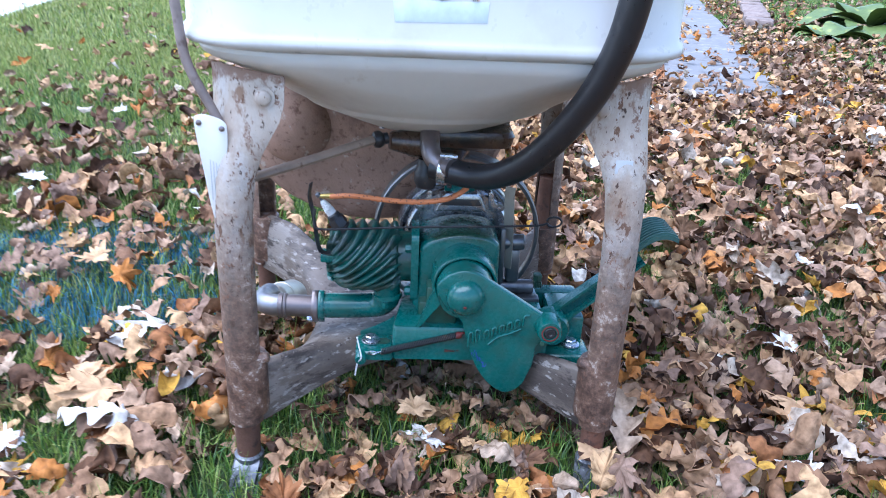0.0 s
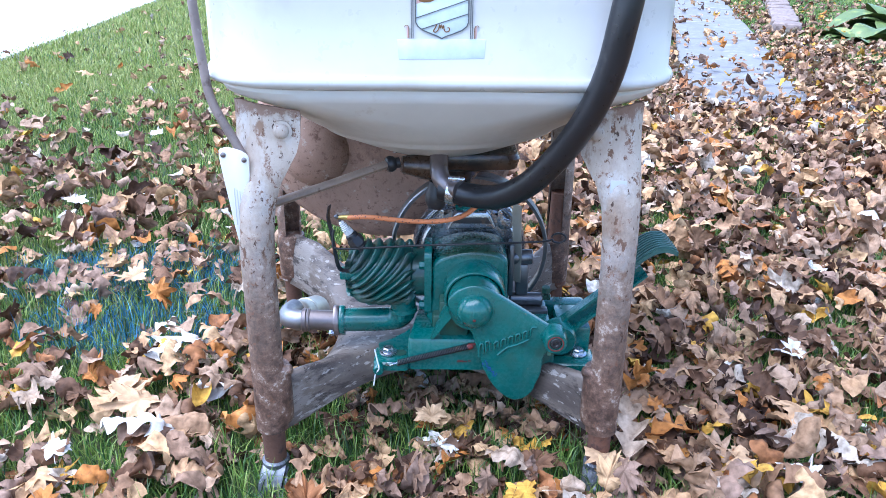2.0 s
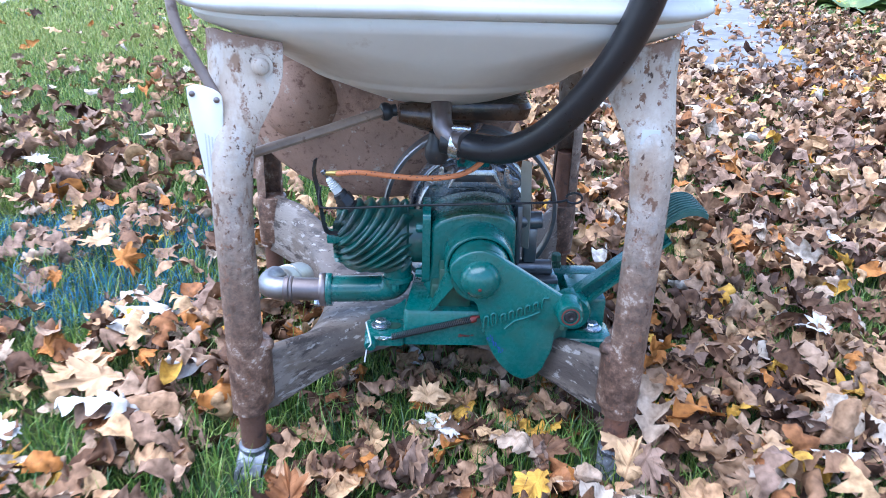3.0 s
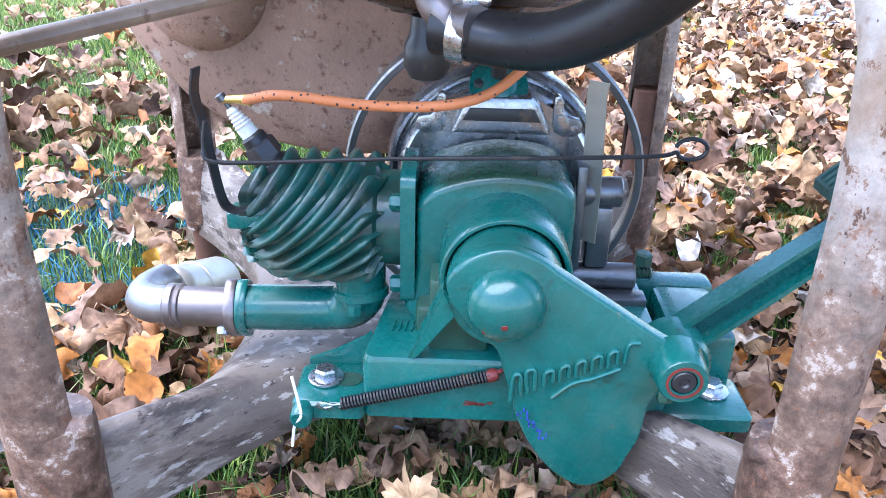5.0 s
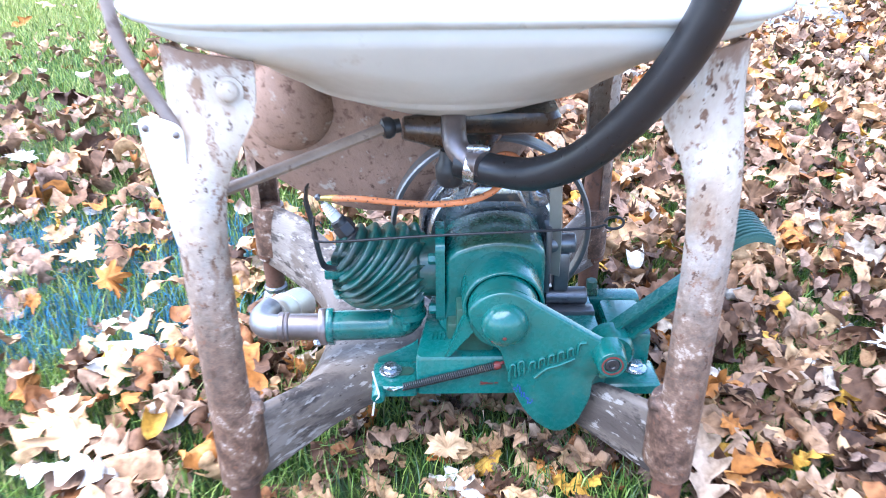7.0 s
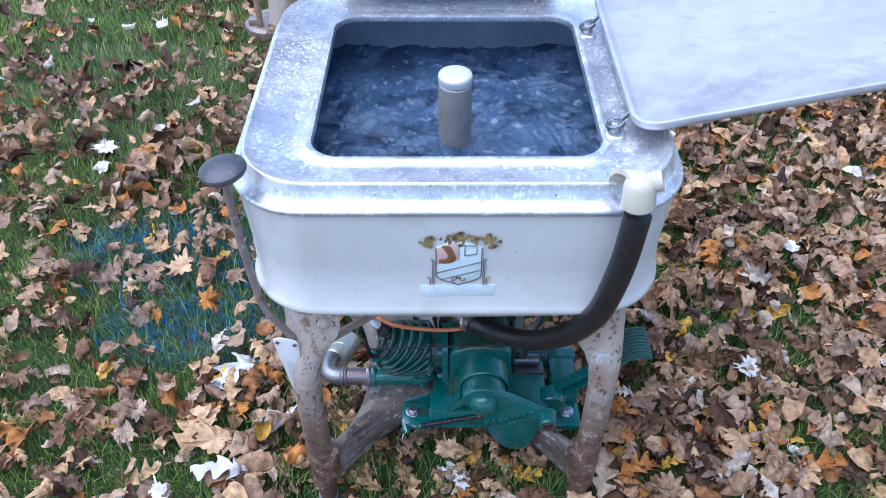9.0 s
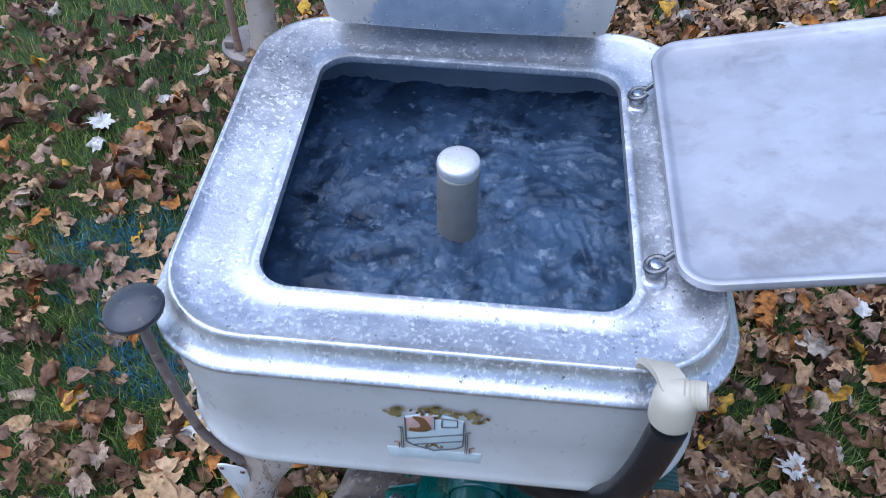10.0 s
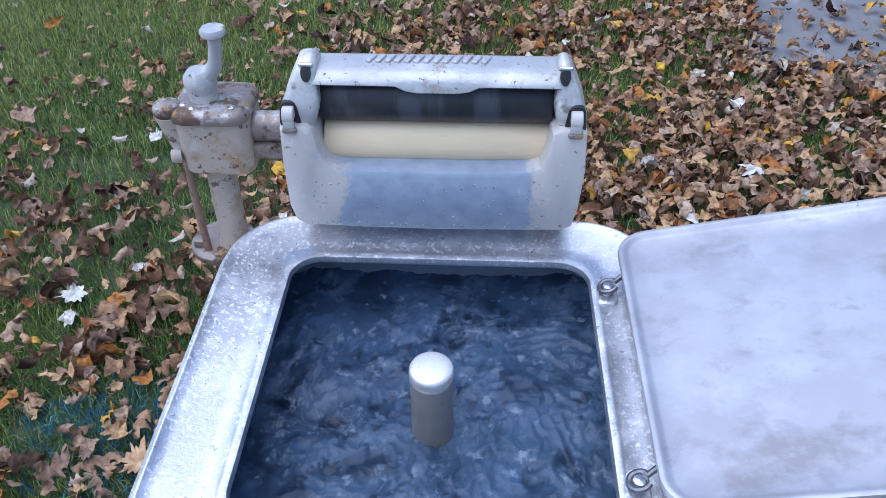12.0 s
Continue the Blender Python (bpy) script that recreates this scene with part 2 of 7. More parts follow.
M_fin = mat("grimy_green_fins", (0.006, 0.085, 0.068), 0.32, 0, 0.25, 18, [((0.012, 0.035, 0.028), 16, 0.44, 0.62, 0.4), ((0.06, 0.085, 0.06), 42, 0.55, 0.66, 0.5), ((0.13, 0.14, 0.1), 70, 0.6, 0.68, 0.5)], 0.15, 240, coat=0.2)
M_dark = mat("dark_cast_steel", (0.17, 0.175, 0.185), 0.38, 0.85, 0.25, 20, [((0.05, 0.05, 0.05), 35, 0.56, 0.7, 0.5)], 0.15, 240)
M_iron = mat("grey_iron_ring", (0.24, 0.235, 0.23), 0.45, 0.8, 0.2, 20, [(RUST, 30, 0.6, 0.72, 0.8)], 0.1, 200)
M_steel = mat("zinc_steel", (0.5, 0.51, 0.54), 0.26, 0.95, 0.12, 40, [((0.35, 0.34, 0.33), 60, 0.6, 0.72, 0.5)])
M_galv = mat("galvanised_pipe", (0.26, 0.255, 0.265), 0.42, 0.9, 0.15, 30, [((0.3, 0.28, 0.27), 50, 0.55, 0.7, 0.5)], 0.1, 200)
M_caster = mat("dull_zinc_caster", (0.2, 0.21, 0.23), 0.5, 0.6, 0.3, 30, [((0.1, 0.1, 0.11), 60, 0.5, 0.62, 0.6), ((0.36, 0.38, 0.4), 90, 0.6, 0.66, 0.5)], 0.3, 200)
M_rod = mat("brown_steel_rod", (0.29, 0.21, 0.155), 0.42, 0.1, 0.3, 30, [((0.2, 0.13, 0.09), 60, 0.6, 0.68, 0.7)], 0.2, 200)
M_pipe = mat("pipe_steel", (0.24, 0.205, 0.2), 0.42, 0.9, 0.15, 30, [((0.2, 0.14, 0.1), 40, 0.6, 0.72, 0.6)])
M_muff = mat("muffler_aluminised", (0.5, 0.48, 0.42), 0.42, 0.7, 0.1, 20)
M_hose = mat("black_rubber", (0.012, 0.012, 0.014), 0.36, 0, 0.2, 20, [((0.05, 0.048, 0.046), 30, 0.64, 0.8, 0.55)], 0.05, 300)
M_black = mat("black_metal", (0.03, 0.03, 0.032), 0.4, 0.3, 0.2, 30, [((0.1, 0.07, 0.05), 60, 0.6, 0.7, 0.7)])
M_oil = mat("oily_bronze_casting", (0.075, 0.043, 0.026), 0.3, 0.3, 0.4, 16, [((0.02, 0.015, 0.012), 16, 0.48, 0.6, 0.3), ((0.45, 0.26, 0.1), 34, 0.66, 0.72, 0.3)], 0.3, 200, coat=0.3)
M_ceramic = mat("plug_ceramic", (0.72, 0.72, 0.7), 0.3, 0, 0.06, 30)
M_brass = mat("brass", (0.6, 0.45, 0.15), 0.35, 0.9, 0.1, 40)
M_cream = mat("cream_rubber_roller", (0.79, 0.62, 0.4), 0.5, 0, 0.06, 12, [((0.55, 0.45, 0.28), 20, 0.6, 0.8, 0.6)], 0, 60, stretch=(1, 6, 6))
M_roller = mat("dark_rubber_roller", (0.02, 0.021, 0.026), 0.42, 0, 0.2, 14, [((0.06, 0.065, 0.078), 7, 0.5, 0.6, 0.5)], 0.05, 160, stretch=(3, 0.6, 0.6))
M_wring = mat("wringer_enamel", (0.52, 0.49, 0.45), 0.4, 0, 0.06, 9, [((0.32, 0.33, 0.36), 9, 0.56, 0.64, 0.4), ((0.62, 0.6, 0.57), 60, 0.62, 0.68, 0.5), (RUST, 110, 0.66, 0.69, 0.8), ((0.3, 0.22, 0.15), 44, 0.64, 0.7, 0.7)], 0.2, 150)
M_bar = mat("worn_cast_aluminium", (0.47, 0.465, 0.46), 0.42, 0.4, 0.15, 16, [((0.6, 0.59, 0.57), 14, 0.52, 0.6, 0.45), ((0.34, 0.3, 0.25), 22, 0.58, 0.66, 0.55), ((0.12, 0.11, 0.1), 120, 0.61, 0.65, 0.6)], 0.4, 160)
M_headcap = mat("worn_head_cap", (0.24, 0.195, 0.165), 0.36, 0.25, 0.25, 20, [((0.42, 0.4, 0.39), 22, 0.55, 0.62, 0.35), ((0.11, 0.07, 0.045), 20, 0.52, 0.58, 0.6), ((0.36, 0.21, 0.085), 26, 0.58, 0.64, 0.6), ((0.05, 0.038, 0.032), 90, 0.62, 0.66, 0.7)], 0.3, 180)
M_post = mat("wringer_post_paint", (0.45, 0.37, 0.3), 0.45, 0, 0.08, 14, [((0.34, 0.22, 0.11), 13, 0.52, 0.62, 0.6), ((0.16, 0.1, 0.065), 45, 0.61, 0.63, 0.85), ((0.09, 0.06, 0.045), 110, 0.63, 0.66, 0.85), ((0.55, 0.52, 0.48), 24, 0.56, 0.7, 0.4)], 0.25, 180)
M_crank = mat("worn_grey_cream_casting", (0.46, 0.45, 0.445), 0.38, 0.25, 0.15, 14, [((0.62, 0.59, 0.54), 22, 0.5, 0.57, 0.4), ((0.24, 0.215, 0.195), 24, 0.56, 0.63, 0.5), ((0.14, 0.1, 0.08), 80, 0.64, 0.67, 0.7)], 0.2, 180)
M_plastic = mat("beige_plastic", (0.5, 0.44, 0.34), 0.4, 0, 0.05, 30)
M_lever = mat("worn_lever", (0.24, 0.19, 0.17), 0.5, 0.2, 0.2, 30, [((0.13, 0.085, 0.07), 40, 0.52, 0.64, 0.7), ((0.4, 0.36, 0.33), 70, 0.62, 0.68, 0.5)], 0.2, 200)
M_knob = mat("grey_knob", (0.055, 0.055, 0.062), 0.35, 0.2, 0.2, 40, [((0.2, 0.17, 0.13), 60, 0.58, 0.7, 0.5)])
M_plate = mat("white_plate", (0.74, 0.73, 0.7), 0.45, 0.1, 0.04, 20)
M_bars = mat("grey_print", (0.5, 0.5, 0.5), 0.5)
M_decal_white = mat("decal_white", (0.62, 0.7, 0.7), 0.4, 0, 0.1, 60)
M_decal_pink = mat("decal_pink", (0.62, 0.4, 0.36), 0.4, 0, 0.08, 60)
M_decal_brown = mat("decal_brown", (0.2, 0.1, 0.04), 0.4, 0, 0.1, 60)
M_decal_olive = mat("decal_olive", (0.26, 0.2, 0.08), 0.4, 0, 0.4, 90, [((0.08, 0.045, 0.02), 130, 0.52, 0.58, 0.4)])
M_decal_line = mat("decal_line", (0.11, 0.115, 0.12), 0.4)
M_red = mat("red_paint", (0.17, 0.025, 0.02), 0.5, 0, 0.2, 60)
M_blue_chalk = mat("blue_paint", (0.03, 0.05, 0.3), 0.6, 0, 0.2, 90)
M_white_wire = mat("white_tie", (0.75, 0.75, 0.75), 0.4)
M_tape = mat("pale_tape", (0.5, 0.51, 0.53), 0.5, 0, 0.06, 60)
M_concrete = mat("concrete", (0.175, 0.172, 0.175), 0.85, 0, 0.1, 5, [((0.3, 0.28, 0.26), 9, 0.55, 0.7, 0.9)], 0.3, 120)
# base colour raised to look sunlit; no extra light falls on the driveway
M_drive = mat("sunlit_driveway_concrete", (0.75, 0.72, 0.66), 0.85, 0, 0.05, 3, (), 0.2, 120)
M_stone = mat("edging_brick", (0.23, 0.175, 0.15), 0.85, 0, 0.2, 14, [((0.12, 0.08, 0.065), 30, 0.5, 0.66, 0.9)], 0.4, 60)
M_soil = mat("thatch_soil", (0.045, 0.07, 0.027), 0.95, 0, 0.4, 3, [((0.1, 0.075, 0.04), 14, 0.5, 0.64, 0.95), ((0.05, 0.1, 0.025), 30, 0.5, 0.66, 0.9)], 0.8, 60)
M_hosta = mat("hosta_leaf", (0.105, 0.15, 0.04), 0.45, 0, 0.25, 12, [((0.35, 0.36, 0.08), 8, 0.56, 0.7, 0.5)], 0.2, 60)


def cable_mat():
    m = mat("orange_cloth_cable", (0.62, 0.2, 0.07), 0.6, 0, 0.1, 60, (), 0.3, 500)
    nt = m.node_tree
    b = nt.nodes["Principled BSDF"]
    src = b.inputs["Base Color"].links[0].from_socket
    tc = nt.nodes.new("ShaderNodeTexCoord")
    v = nt.nodes.new("ShaderNodeTexVoronoi")
    v.inputs["Scale"].default_value = 190
    nt.links.new(tc.outputs["Object"], v.inputs["Vector"])
    k = ramp_node(nt, [(0.17, (1, 1, 1)), (0.22, (0, 0, 0))])
    nt.links.new(v.outputs["Distance"], k.inputs["Fac"])
    mx = nt.nodes.new("ShaderNodeMix")
    mx.data_type = "RGBA"
    nt.links.new(k.outputs["Color"], mx.inputs["Factor"])
    nt.links.new(src, mx.inputs[6])
    mx.inputs[7].default_value = (0.03, 0.02, 0.02, 1)
    nt.links.new(mx.outputs[2], b.inputs["Base Color"])
    return m


M_cable = cable_mat()


def water_mat():
    """murky blue wash water: glossy, a little see-through, with paler streaks painted in for glints and swirl."""
    m = mat("wash_water", (0.055, 0.095, 0.165), 0.12, 0, 0.35, 16, [((0.15, 0.21, 0.3), 13, 0.48, 0.7, 0.1), ((0.012, 0.022, 0.048), 19, 0.5, 0.64, 0.08), ((0.22, 0.28, 0.37), 44, 0.57, 0.68, 0.12)], 0.8, 70, rvary=0.04)
    nt = m.node_tree
    b = nt.nodes["Principled BSDF"]
    b.inputs["IOR"].default_value = 1.33
    tr = nt.nodes.new("ShaderNodeBsdfTransparent")
    tr.inputs["Color"].default_value = (0.55, 0.72, 0.9, 1)
    ms = nt.nodes.new("ShaderNodeMixShader")
    ms.inputs["Fac"].default_value = 0.28
    nt.links.new(b.outputs["BSDF"], ms.inputs[1])
    nt.links.new(tr.outputs["BSDF"], ms.inputs[2])
    nt.links.new(ms.outputs["Shader"], nt.nodes["Material Output"].inputs["Surface"])
    return m


M_water = water_mat()
LEAF_STOPS = [(0.0, (0.06, 0.03, 0.018)), (0.075, (0.26, 0.145, 0.08)), (0.14, (0.39, 0.235, 0.135)), (0.22, (0.125, 0.064, 0.036)), (0.3, (0.3, 0.185, 0.12)), (0.38, (0.48, 0.29, 0.155)), (0.47, (0.19, 0.098, 0.054)),
              (0.55, (0.4, 0.265, 0.175)), (0.64, (0.44, 0.175, 0.042)), (0.68, (0.28, 0.18, 0.13)), (0.76, (0.53, 0.34, 0.18)), (0.86, (0.6, 0.34, 0.055)), (0.885, (0.31, 0.13, 0.05)), (0.925, (0.46, 0.34, 0.245)), (0.965, (0.55, 0.46, 0.37)), (0.988, (0.68, 0.65, 0.6))]


def leaf_veins(m):
    """a pale midrib and slanting side veins along each leaf's own axes."""
    nt = m.node_tree
    b = nt.nodes["Principled BSDF"]
    src = b.inputs["Base Color"].links[0].from_socket
    tc = nt.nodes.new("ShaderNodeTexCoord")
    sep = nt.nodes.new("ShaderNodeSeparateXYZ")
    nt.links.new(tc.outputs["Object"], sep.inputs["Vector"])

    def op(kind, a, b_=None, c=None):
        n = nt.nodes.new("ShaderNodeMath")
        n.operation = kind
        for i, v in enumerate((a, b_, c)):
            if v is None:
                continue
            if isinstance(v, (int, float)):
                n.inputs[i].default_value = v
            else:
                nt.links.new(v, n.inputs[i])
        return n.outputs[0]
    ax = op("ABSOLUTE", sep.outputs["X"])
    mid = op("LESS_THAN", ax, 0.014)
    side = op("LESS_THAN", op("PINGPONG", op("SUBTRACT", sep.outputs["Y"], op("MULTIPLY", ax, 0.85)), 0.06), 0.006)
    vein = op("MAXIMUM", mid, op("MULTIPLY", side, 0.6))
    mx = nt.nodes.new("ShaderNodeMix")
    mx.data_type, mx.blend_type = "RGBA", "MULTIPLY"
    nt.links.new(op("MULTIPLY", vein, 0.8), mx.inputs["Factor"])
    nt.links.new(src, mx.inputs[6])
    mx.inputs[7].default_value = (0.6, 0.55, 0.5, 1)
    nt.links.new(mx.outputs[2], b.inputs["Base Color"])
    return m


def worn_band(m, half, mid_z, half_z):
    """paint rubbed to bare grey metal over a broad band in the middle of the cradle."""
    nt = m.node_tree
    b = nt.nodes["Principled BSDF"]
    src = b.inputs["Base Color"].links[0].from_socket
    tc = nt.nodes.new("ShaderNodeNewGeometry")
    n = nt.nodes.new("ShaderNodeTexNoise")
    n.inputs["Scale"].default_value, n.inputs["Detail"].default_value, n.inputs["Roughness"].default_value = 18, 12, 0.72
    nt.links.new(tc.outputs["Position"], n.inputs["Vector"])
    sep = nt.nodes.new("ShaderNodeSeparateXYZ")
    nt.links.new(tc.outputs["Position"], sep.inputs["Vector"])

    def op(kind, a, b_):
        q = nt.nodes.new("ShaderNodeMath")
        q.operation = kind
        for i, v in enumerate((a, b_)):
            if isinstance(v, (int, float)):
                q.inputs[i].default_value = v
            else:
                nt.links.new(v, q.inputs[i])
        return q.outputs[0]
    dx = op("SUBTRACT", op("ABSOLUTE", op("ADD", sep.outputs["X"], 0.008), 0), half)
    dz = op("SUBTRACT", op("ABSOLUTE", op("SUBTRACT", sep.outputs["Z"], mid_z), 0), half_z)
    d = op("ADD", op("MAXIMUM", dx, dz), op("MULTIPLY", op("SUBTRACT", n.outputs["Fac"], 0.5), 0.16))
    k = ramp_node(nt, [(0.492, (1, 1, 1)), (0.506, (0, 0, 0))])
    nt.links.new(op("ADD", d, 0.5), k.inputs["Fac"])
    n2 = nt.nodes.new("ShaderNodeTexNoise")
    n2.inputs["Scale"].default_value, n2.inputs["Detail"].default_value = 40, 6
    nt.links.new(tc.outputs["Position"], n2.inputs["Vector"])
    grey = ramp_node(nt, [(0.3, (0.25, 0.295, 0.37)), (0.62, (0.33, 0.38, 0.455)), (0.8, (0.5, 0.53, 0.57))])
    nt.links.new(n2.outputs["Fac"], grey.inputs["Fac"])
    mx = nt.nodes.new("ShaderNodeMix")
    mx.data_type = "RGBA"
    nt.links.new(k.outputs["Color"], mx.inputs["Factor"])
    nt.links.new(src, mx.inputs[6])
    nt.links.new(grey.outputs["Color"], mx.inputs[7])
    nt.links.new(mx.outputs[2], b.inputs["Base Color"])


M_drop = mat("water_bead", (0.8, 0.85, 0.9), 0.05, 0, 0.02, 10, rvary=0.02)
M_drop.node_tree.nodes["Principled BSDF"].inputs["Transmission Weight"].default_value = 0.7
M_cradle = mat("cradle_enamel", (0.55, 0.51, 0.47), 0.38, 0, 0.07, 12, [((0.6, 0.58, 0.55), 60, 0.58, 0.66, 0.5), ((0.26, 0.18, 0.12), 70, 0.64, 0.67, 0.7)], 0.2, 150)
worn_band(M_cradle, 0.13, 0.895, 0.075)
M_leaf = random_mat("dry_leaf", LEAF_STOPS, "object", 0.7, 0.25, 0.6, trans=0.04, grain=4.5, interp="CONSTANT")
leaf_veins(M_leaf)
M_paleleaf = random_mat("pale_leaf_back", [(0.0, (0.62, 0.59, 0.55)), (1.0, (0.7, 0.68, 0.66))], "object", 0.7, 0.25, 0.5, trans=0.04, grain=4)
M_tanleaf = random_mat("tan_leaf", [(0.0, (0.5, 0.3, 0.16)), (1.0, (0.6, 0.4, 0.23))], "object", 0.7, 0.25, 0.6, trans=0.04, grain=4)
M_orangeleaf = random_mat("orange_leaf", [(0.0, (0.5, 0.2, 0.05)), (1.0, (0.55, 0.26, 0.07))], "object", 0.6, 0.3, 0.5, trans=0.04, grain=4)
M_yellowleaf = random_mat("yellow_leaf", [(0.0, (0.6, 0.36, 0.03)), (1.0, (0.66, 0.44, 0.06))], "object", 0.6, 0.3, 0.5, trans=0.04, grain=4)
M_litter = random_mat("dry_leaf_litter", LEAF_STOPS, "island", 0.7, 0.25, 0.6, trans=0.04, grain=75, interp="CONSTANT")
M_grass = random_mat("grass_blade", [(0.0, (0.02, 0.07, 0.02)), (0.35, (0.085, 0.195, 0.04)), (0.7, (0.235, 0.37, 0.068)), (0.92, (0.36, 0.45, 0.11)), (1.0, (0.46, 0.42, 0.23))], "island", 0.4, 0.4, trans=0.22)
# lighter, yellower copy of the grass: sunlight put into the blade colour
M_sunlitgrass = random_mat("sunlit_lawn_blade", [(0.0, (0.165, 0.24, 0.05)), (0.5, (0.36, 0.42, 0.1)), (1.0, (0.52, 0.5, 0.2))], "island", 0.5, 0.4, trans=0.25)
M_bluegrass = random_mat("blue_grass_blade", [(0.0, (0.018, 0.1, 0.2)), (0.5, (0.035, 0.2, 0.37)), (0.8, (0.09, 0.32, 0.44)), (1.0, (0.08, 0.25, 0.12))], "island", 0.5, 0.4, trans=0.2)


# ---- mesh helpers ----
BASE = {}


def thing(name, base, label, category, group="", kind=""):
    ob = new(name)
    ob.empty_display_size = 0.05
    ob.location = base
    BASE[ob] = Vector(base)
    return tagged(ob, label, category, group, kind)


def part(name, bm, material, parent=None, label="", sharp=38, flip=True):
    """one mesh object from a bmesh given in world places."""
    if flip:
        bmesh.ops.recalc_face_normals(bm, faces=bm.faces)
    for f in bm.faces:
        f.smooth = True
    me = bpy.data.meshes.new(name)
    bm.to_mesh(me)
    bm.free()
    me.set_sharp_from_angle(angle=radians(sharp))
    me.materials.append(material)
    ob = new(name, me)
    if parent is not None:
        me.transform(Matrix.Translation(-BASE[parent]))
        ob.parent = parent
        BASE[ob] = BASE[parent]
    if label:
        ob["label"] = label
    return ob


def V(*a):
    return Vector(a)


def loft(bm, loops, cap0=True, cap1=True, closed=True):
    rows = [[bm.verts.new(p) for p in lp] for lp in loops]
    n = len(rows[0])
    for a, b in zip(rows, rows[1:]):
        for i in range(n if closed else n - 1):
            j = (i + 1) % n
            bm.faces.new((a[i], a[j], b[j], b[i]))
    if closed and cap0:
        bm.faces.new(rows[0][::-1])
    if closed and cap1:
        bm.faces.new(rows[-1])
    return rows


def basis(d):
    d = Vector(d).normalized()
    u = d.cross(V(0, 0, 1) if abs(d.z) < 0.9 else V(1, 0, 0)).normalized()
    return u, d.cross(u).normalized(), d


def lathe(bm, prof, origin, axis, seg=24, flat=(1, 1)):
    """profile of (along, radius) turned round an axis."""
    u, v, d = basis(axis)
    o = Vector(origin)
    loops = []
    for t, r in prof:
        r = max(r, 1e-5)
        loops.append([o + d * t + (u * math.cos(a) * flat[0] + v * math.sin(a) * flat[1]) * r for a in (2 * math.pi * i / seg for i in range(seg))])
    loft(bm, loops)


def cyl(bm, p0, p1, r0, r1=None, seg=20, bev=0.0015):
    r1 = r0 if r1 is None else r1
    d = Vector(p1) - Vector(p0)
    L = d.length
    bev = min(bev, r0 * 0.4, L * 0.3)
    lathe(bm, [(0, r0 - bev), (bev, r0), (L - bev, r1), (L, r1 - bev)], p0, d, seg)


def smooth_line(pts, n=8):
    pts = [Vector(p) for p in pts]
    q = [2 * pts[0] - pts[1]] + pts + [2 * pts[-1] - pts[-2]]
    out = []
    for i in range(1, len(q) - 2):
        a, b, c, d = q[i - 1:i + 3]
        for k in range(n):
            t = k / n
            out.append(0.5 * ((2 * b) + (c - a) * t + (2 * a - 5 * b + 4 * c - d) * t * t + (3 * b - a - 3 * c + d) * t ** 3))
    out.append(pts[-1])
    return out


def sweep(bm, pts, r, seg=12, flat=1.0, up=None):
    """tube along points, r one radius or one for each point; flat squeezes it along its second axis."""
    pts = [Vector(p) for p in pts]
    n = len(pts)
    rs = r if isinstance(r, (list, tuple)) else [r] * n
    tan = [(pts[min(i + 1, n - 1)] - pts[max(i - 1, 0)]).normalized() for i in range(n)]
    u = basis(tan[0])[0] if up is None else (Vector(up) - tan[0] * Vector(up).dot(tan[0])).normalized()
    loops = []
    for p, d, rr in zip(pts, tan, rs):
        u = (u - d * u.dot(d)).normalized()
        v = d.cross(u)
        loops.append([p + (u * math.cos(a) + v * math.sin(a) * flat) * rr for a in (2 * math.pi * k / seg for k in range(seg))])
    loft(bm, loops)


def strip(bm, pts, side, w, t):
    """flat bar along points: width w along side, thickness t."""
    pts = [Vector(p) for p in pts]
    n = len(pts)
    s = Vector(side).normalized()
    loops = []
    for i, p in enumerate(pts):
        d = (pts[min(i + 1, n - 1)] - pts[max(i - 1, 0)]).normalized()
        k = d.cross(s).normalized() * t / 2
        e = s * w / 2
        loops.append([p - e - k, p + e - k, p + e + k, p - e + k])
    loft(bm, loops)


def box(bm, c, size, bev=0.002, rot=None, segs=2):
    r = bmesh.ops.create_cube(bm, size=1)
    vs = r["verts"]
    bmesh.ops.scale(bm, vec=size, verts=vs)
    if bev:
        es = list({e for v in vs for e in v.link_edges})
        out = bmesh.ops.bevel(bm, geom=es, offset=bev, segments=segs, affect="EDGES", profile=0.5)
        vs = list({v for f in out["faces"] for v in f.verts} | {v for v in vs if v.is_valid})
    m = Matrix.Translation(c) @ (rot.to_4x4() if rot else Matrix())
    bmesh.ops.transform(bm, matrix=m, verts=vs)


def offset2(poly, d):
    n = len(poly)
    area = sum(poly[i][0] * poly[(i + 1) % n][1] - poly[(i + 1) % n][0] * poly[i][1] for i in range(n))
    s = 1 if area > 0 else -1
    out = []
    for i in range(n):
        a, b, c = Vector(poly[i - 1]), Vector(poly[i]), Vector(poly[(i + 1) % n])
        e1, e2 = (b - a).normalized(), (c - b).normalized()
        nn = Vector((-e1.y - e2.y, e1.x + e2.x))
        nn = nn.normalized() if nn.length > 1e-6 else Vector((-e1.y, e1.x))
        k = max(0.4, nn.dot(Vector((-e1.y, e1.x))))
        out.append(tuple(b + nn * (s * d / k)))
    return out


def plate(bm, poly, y0, y1, bev=0.002):
    """outline in x, z made solid from y0 (front) to y1, its front edge rounded."""
    ins = offset2(poly, bev)
    ins2 = offset2(poly, bev * 0.3)
    loft(bm, [[V(x, y0, z) for x, z in ins], [V(x, y0 + bev * 0.3, z) for x, z in ins2], [V(x, y0 + bev, z) for x, z in poly], [V(x, y1, z) for x, z in poly]])


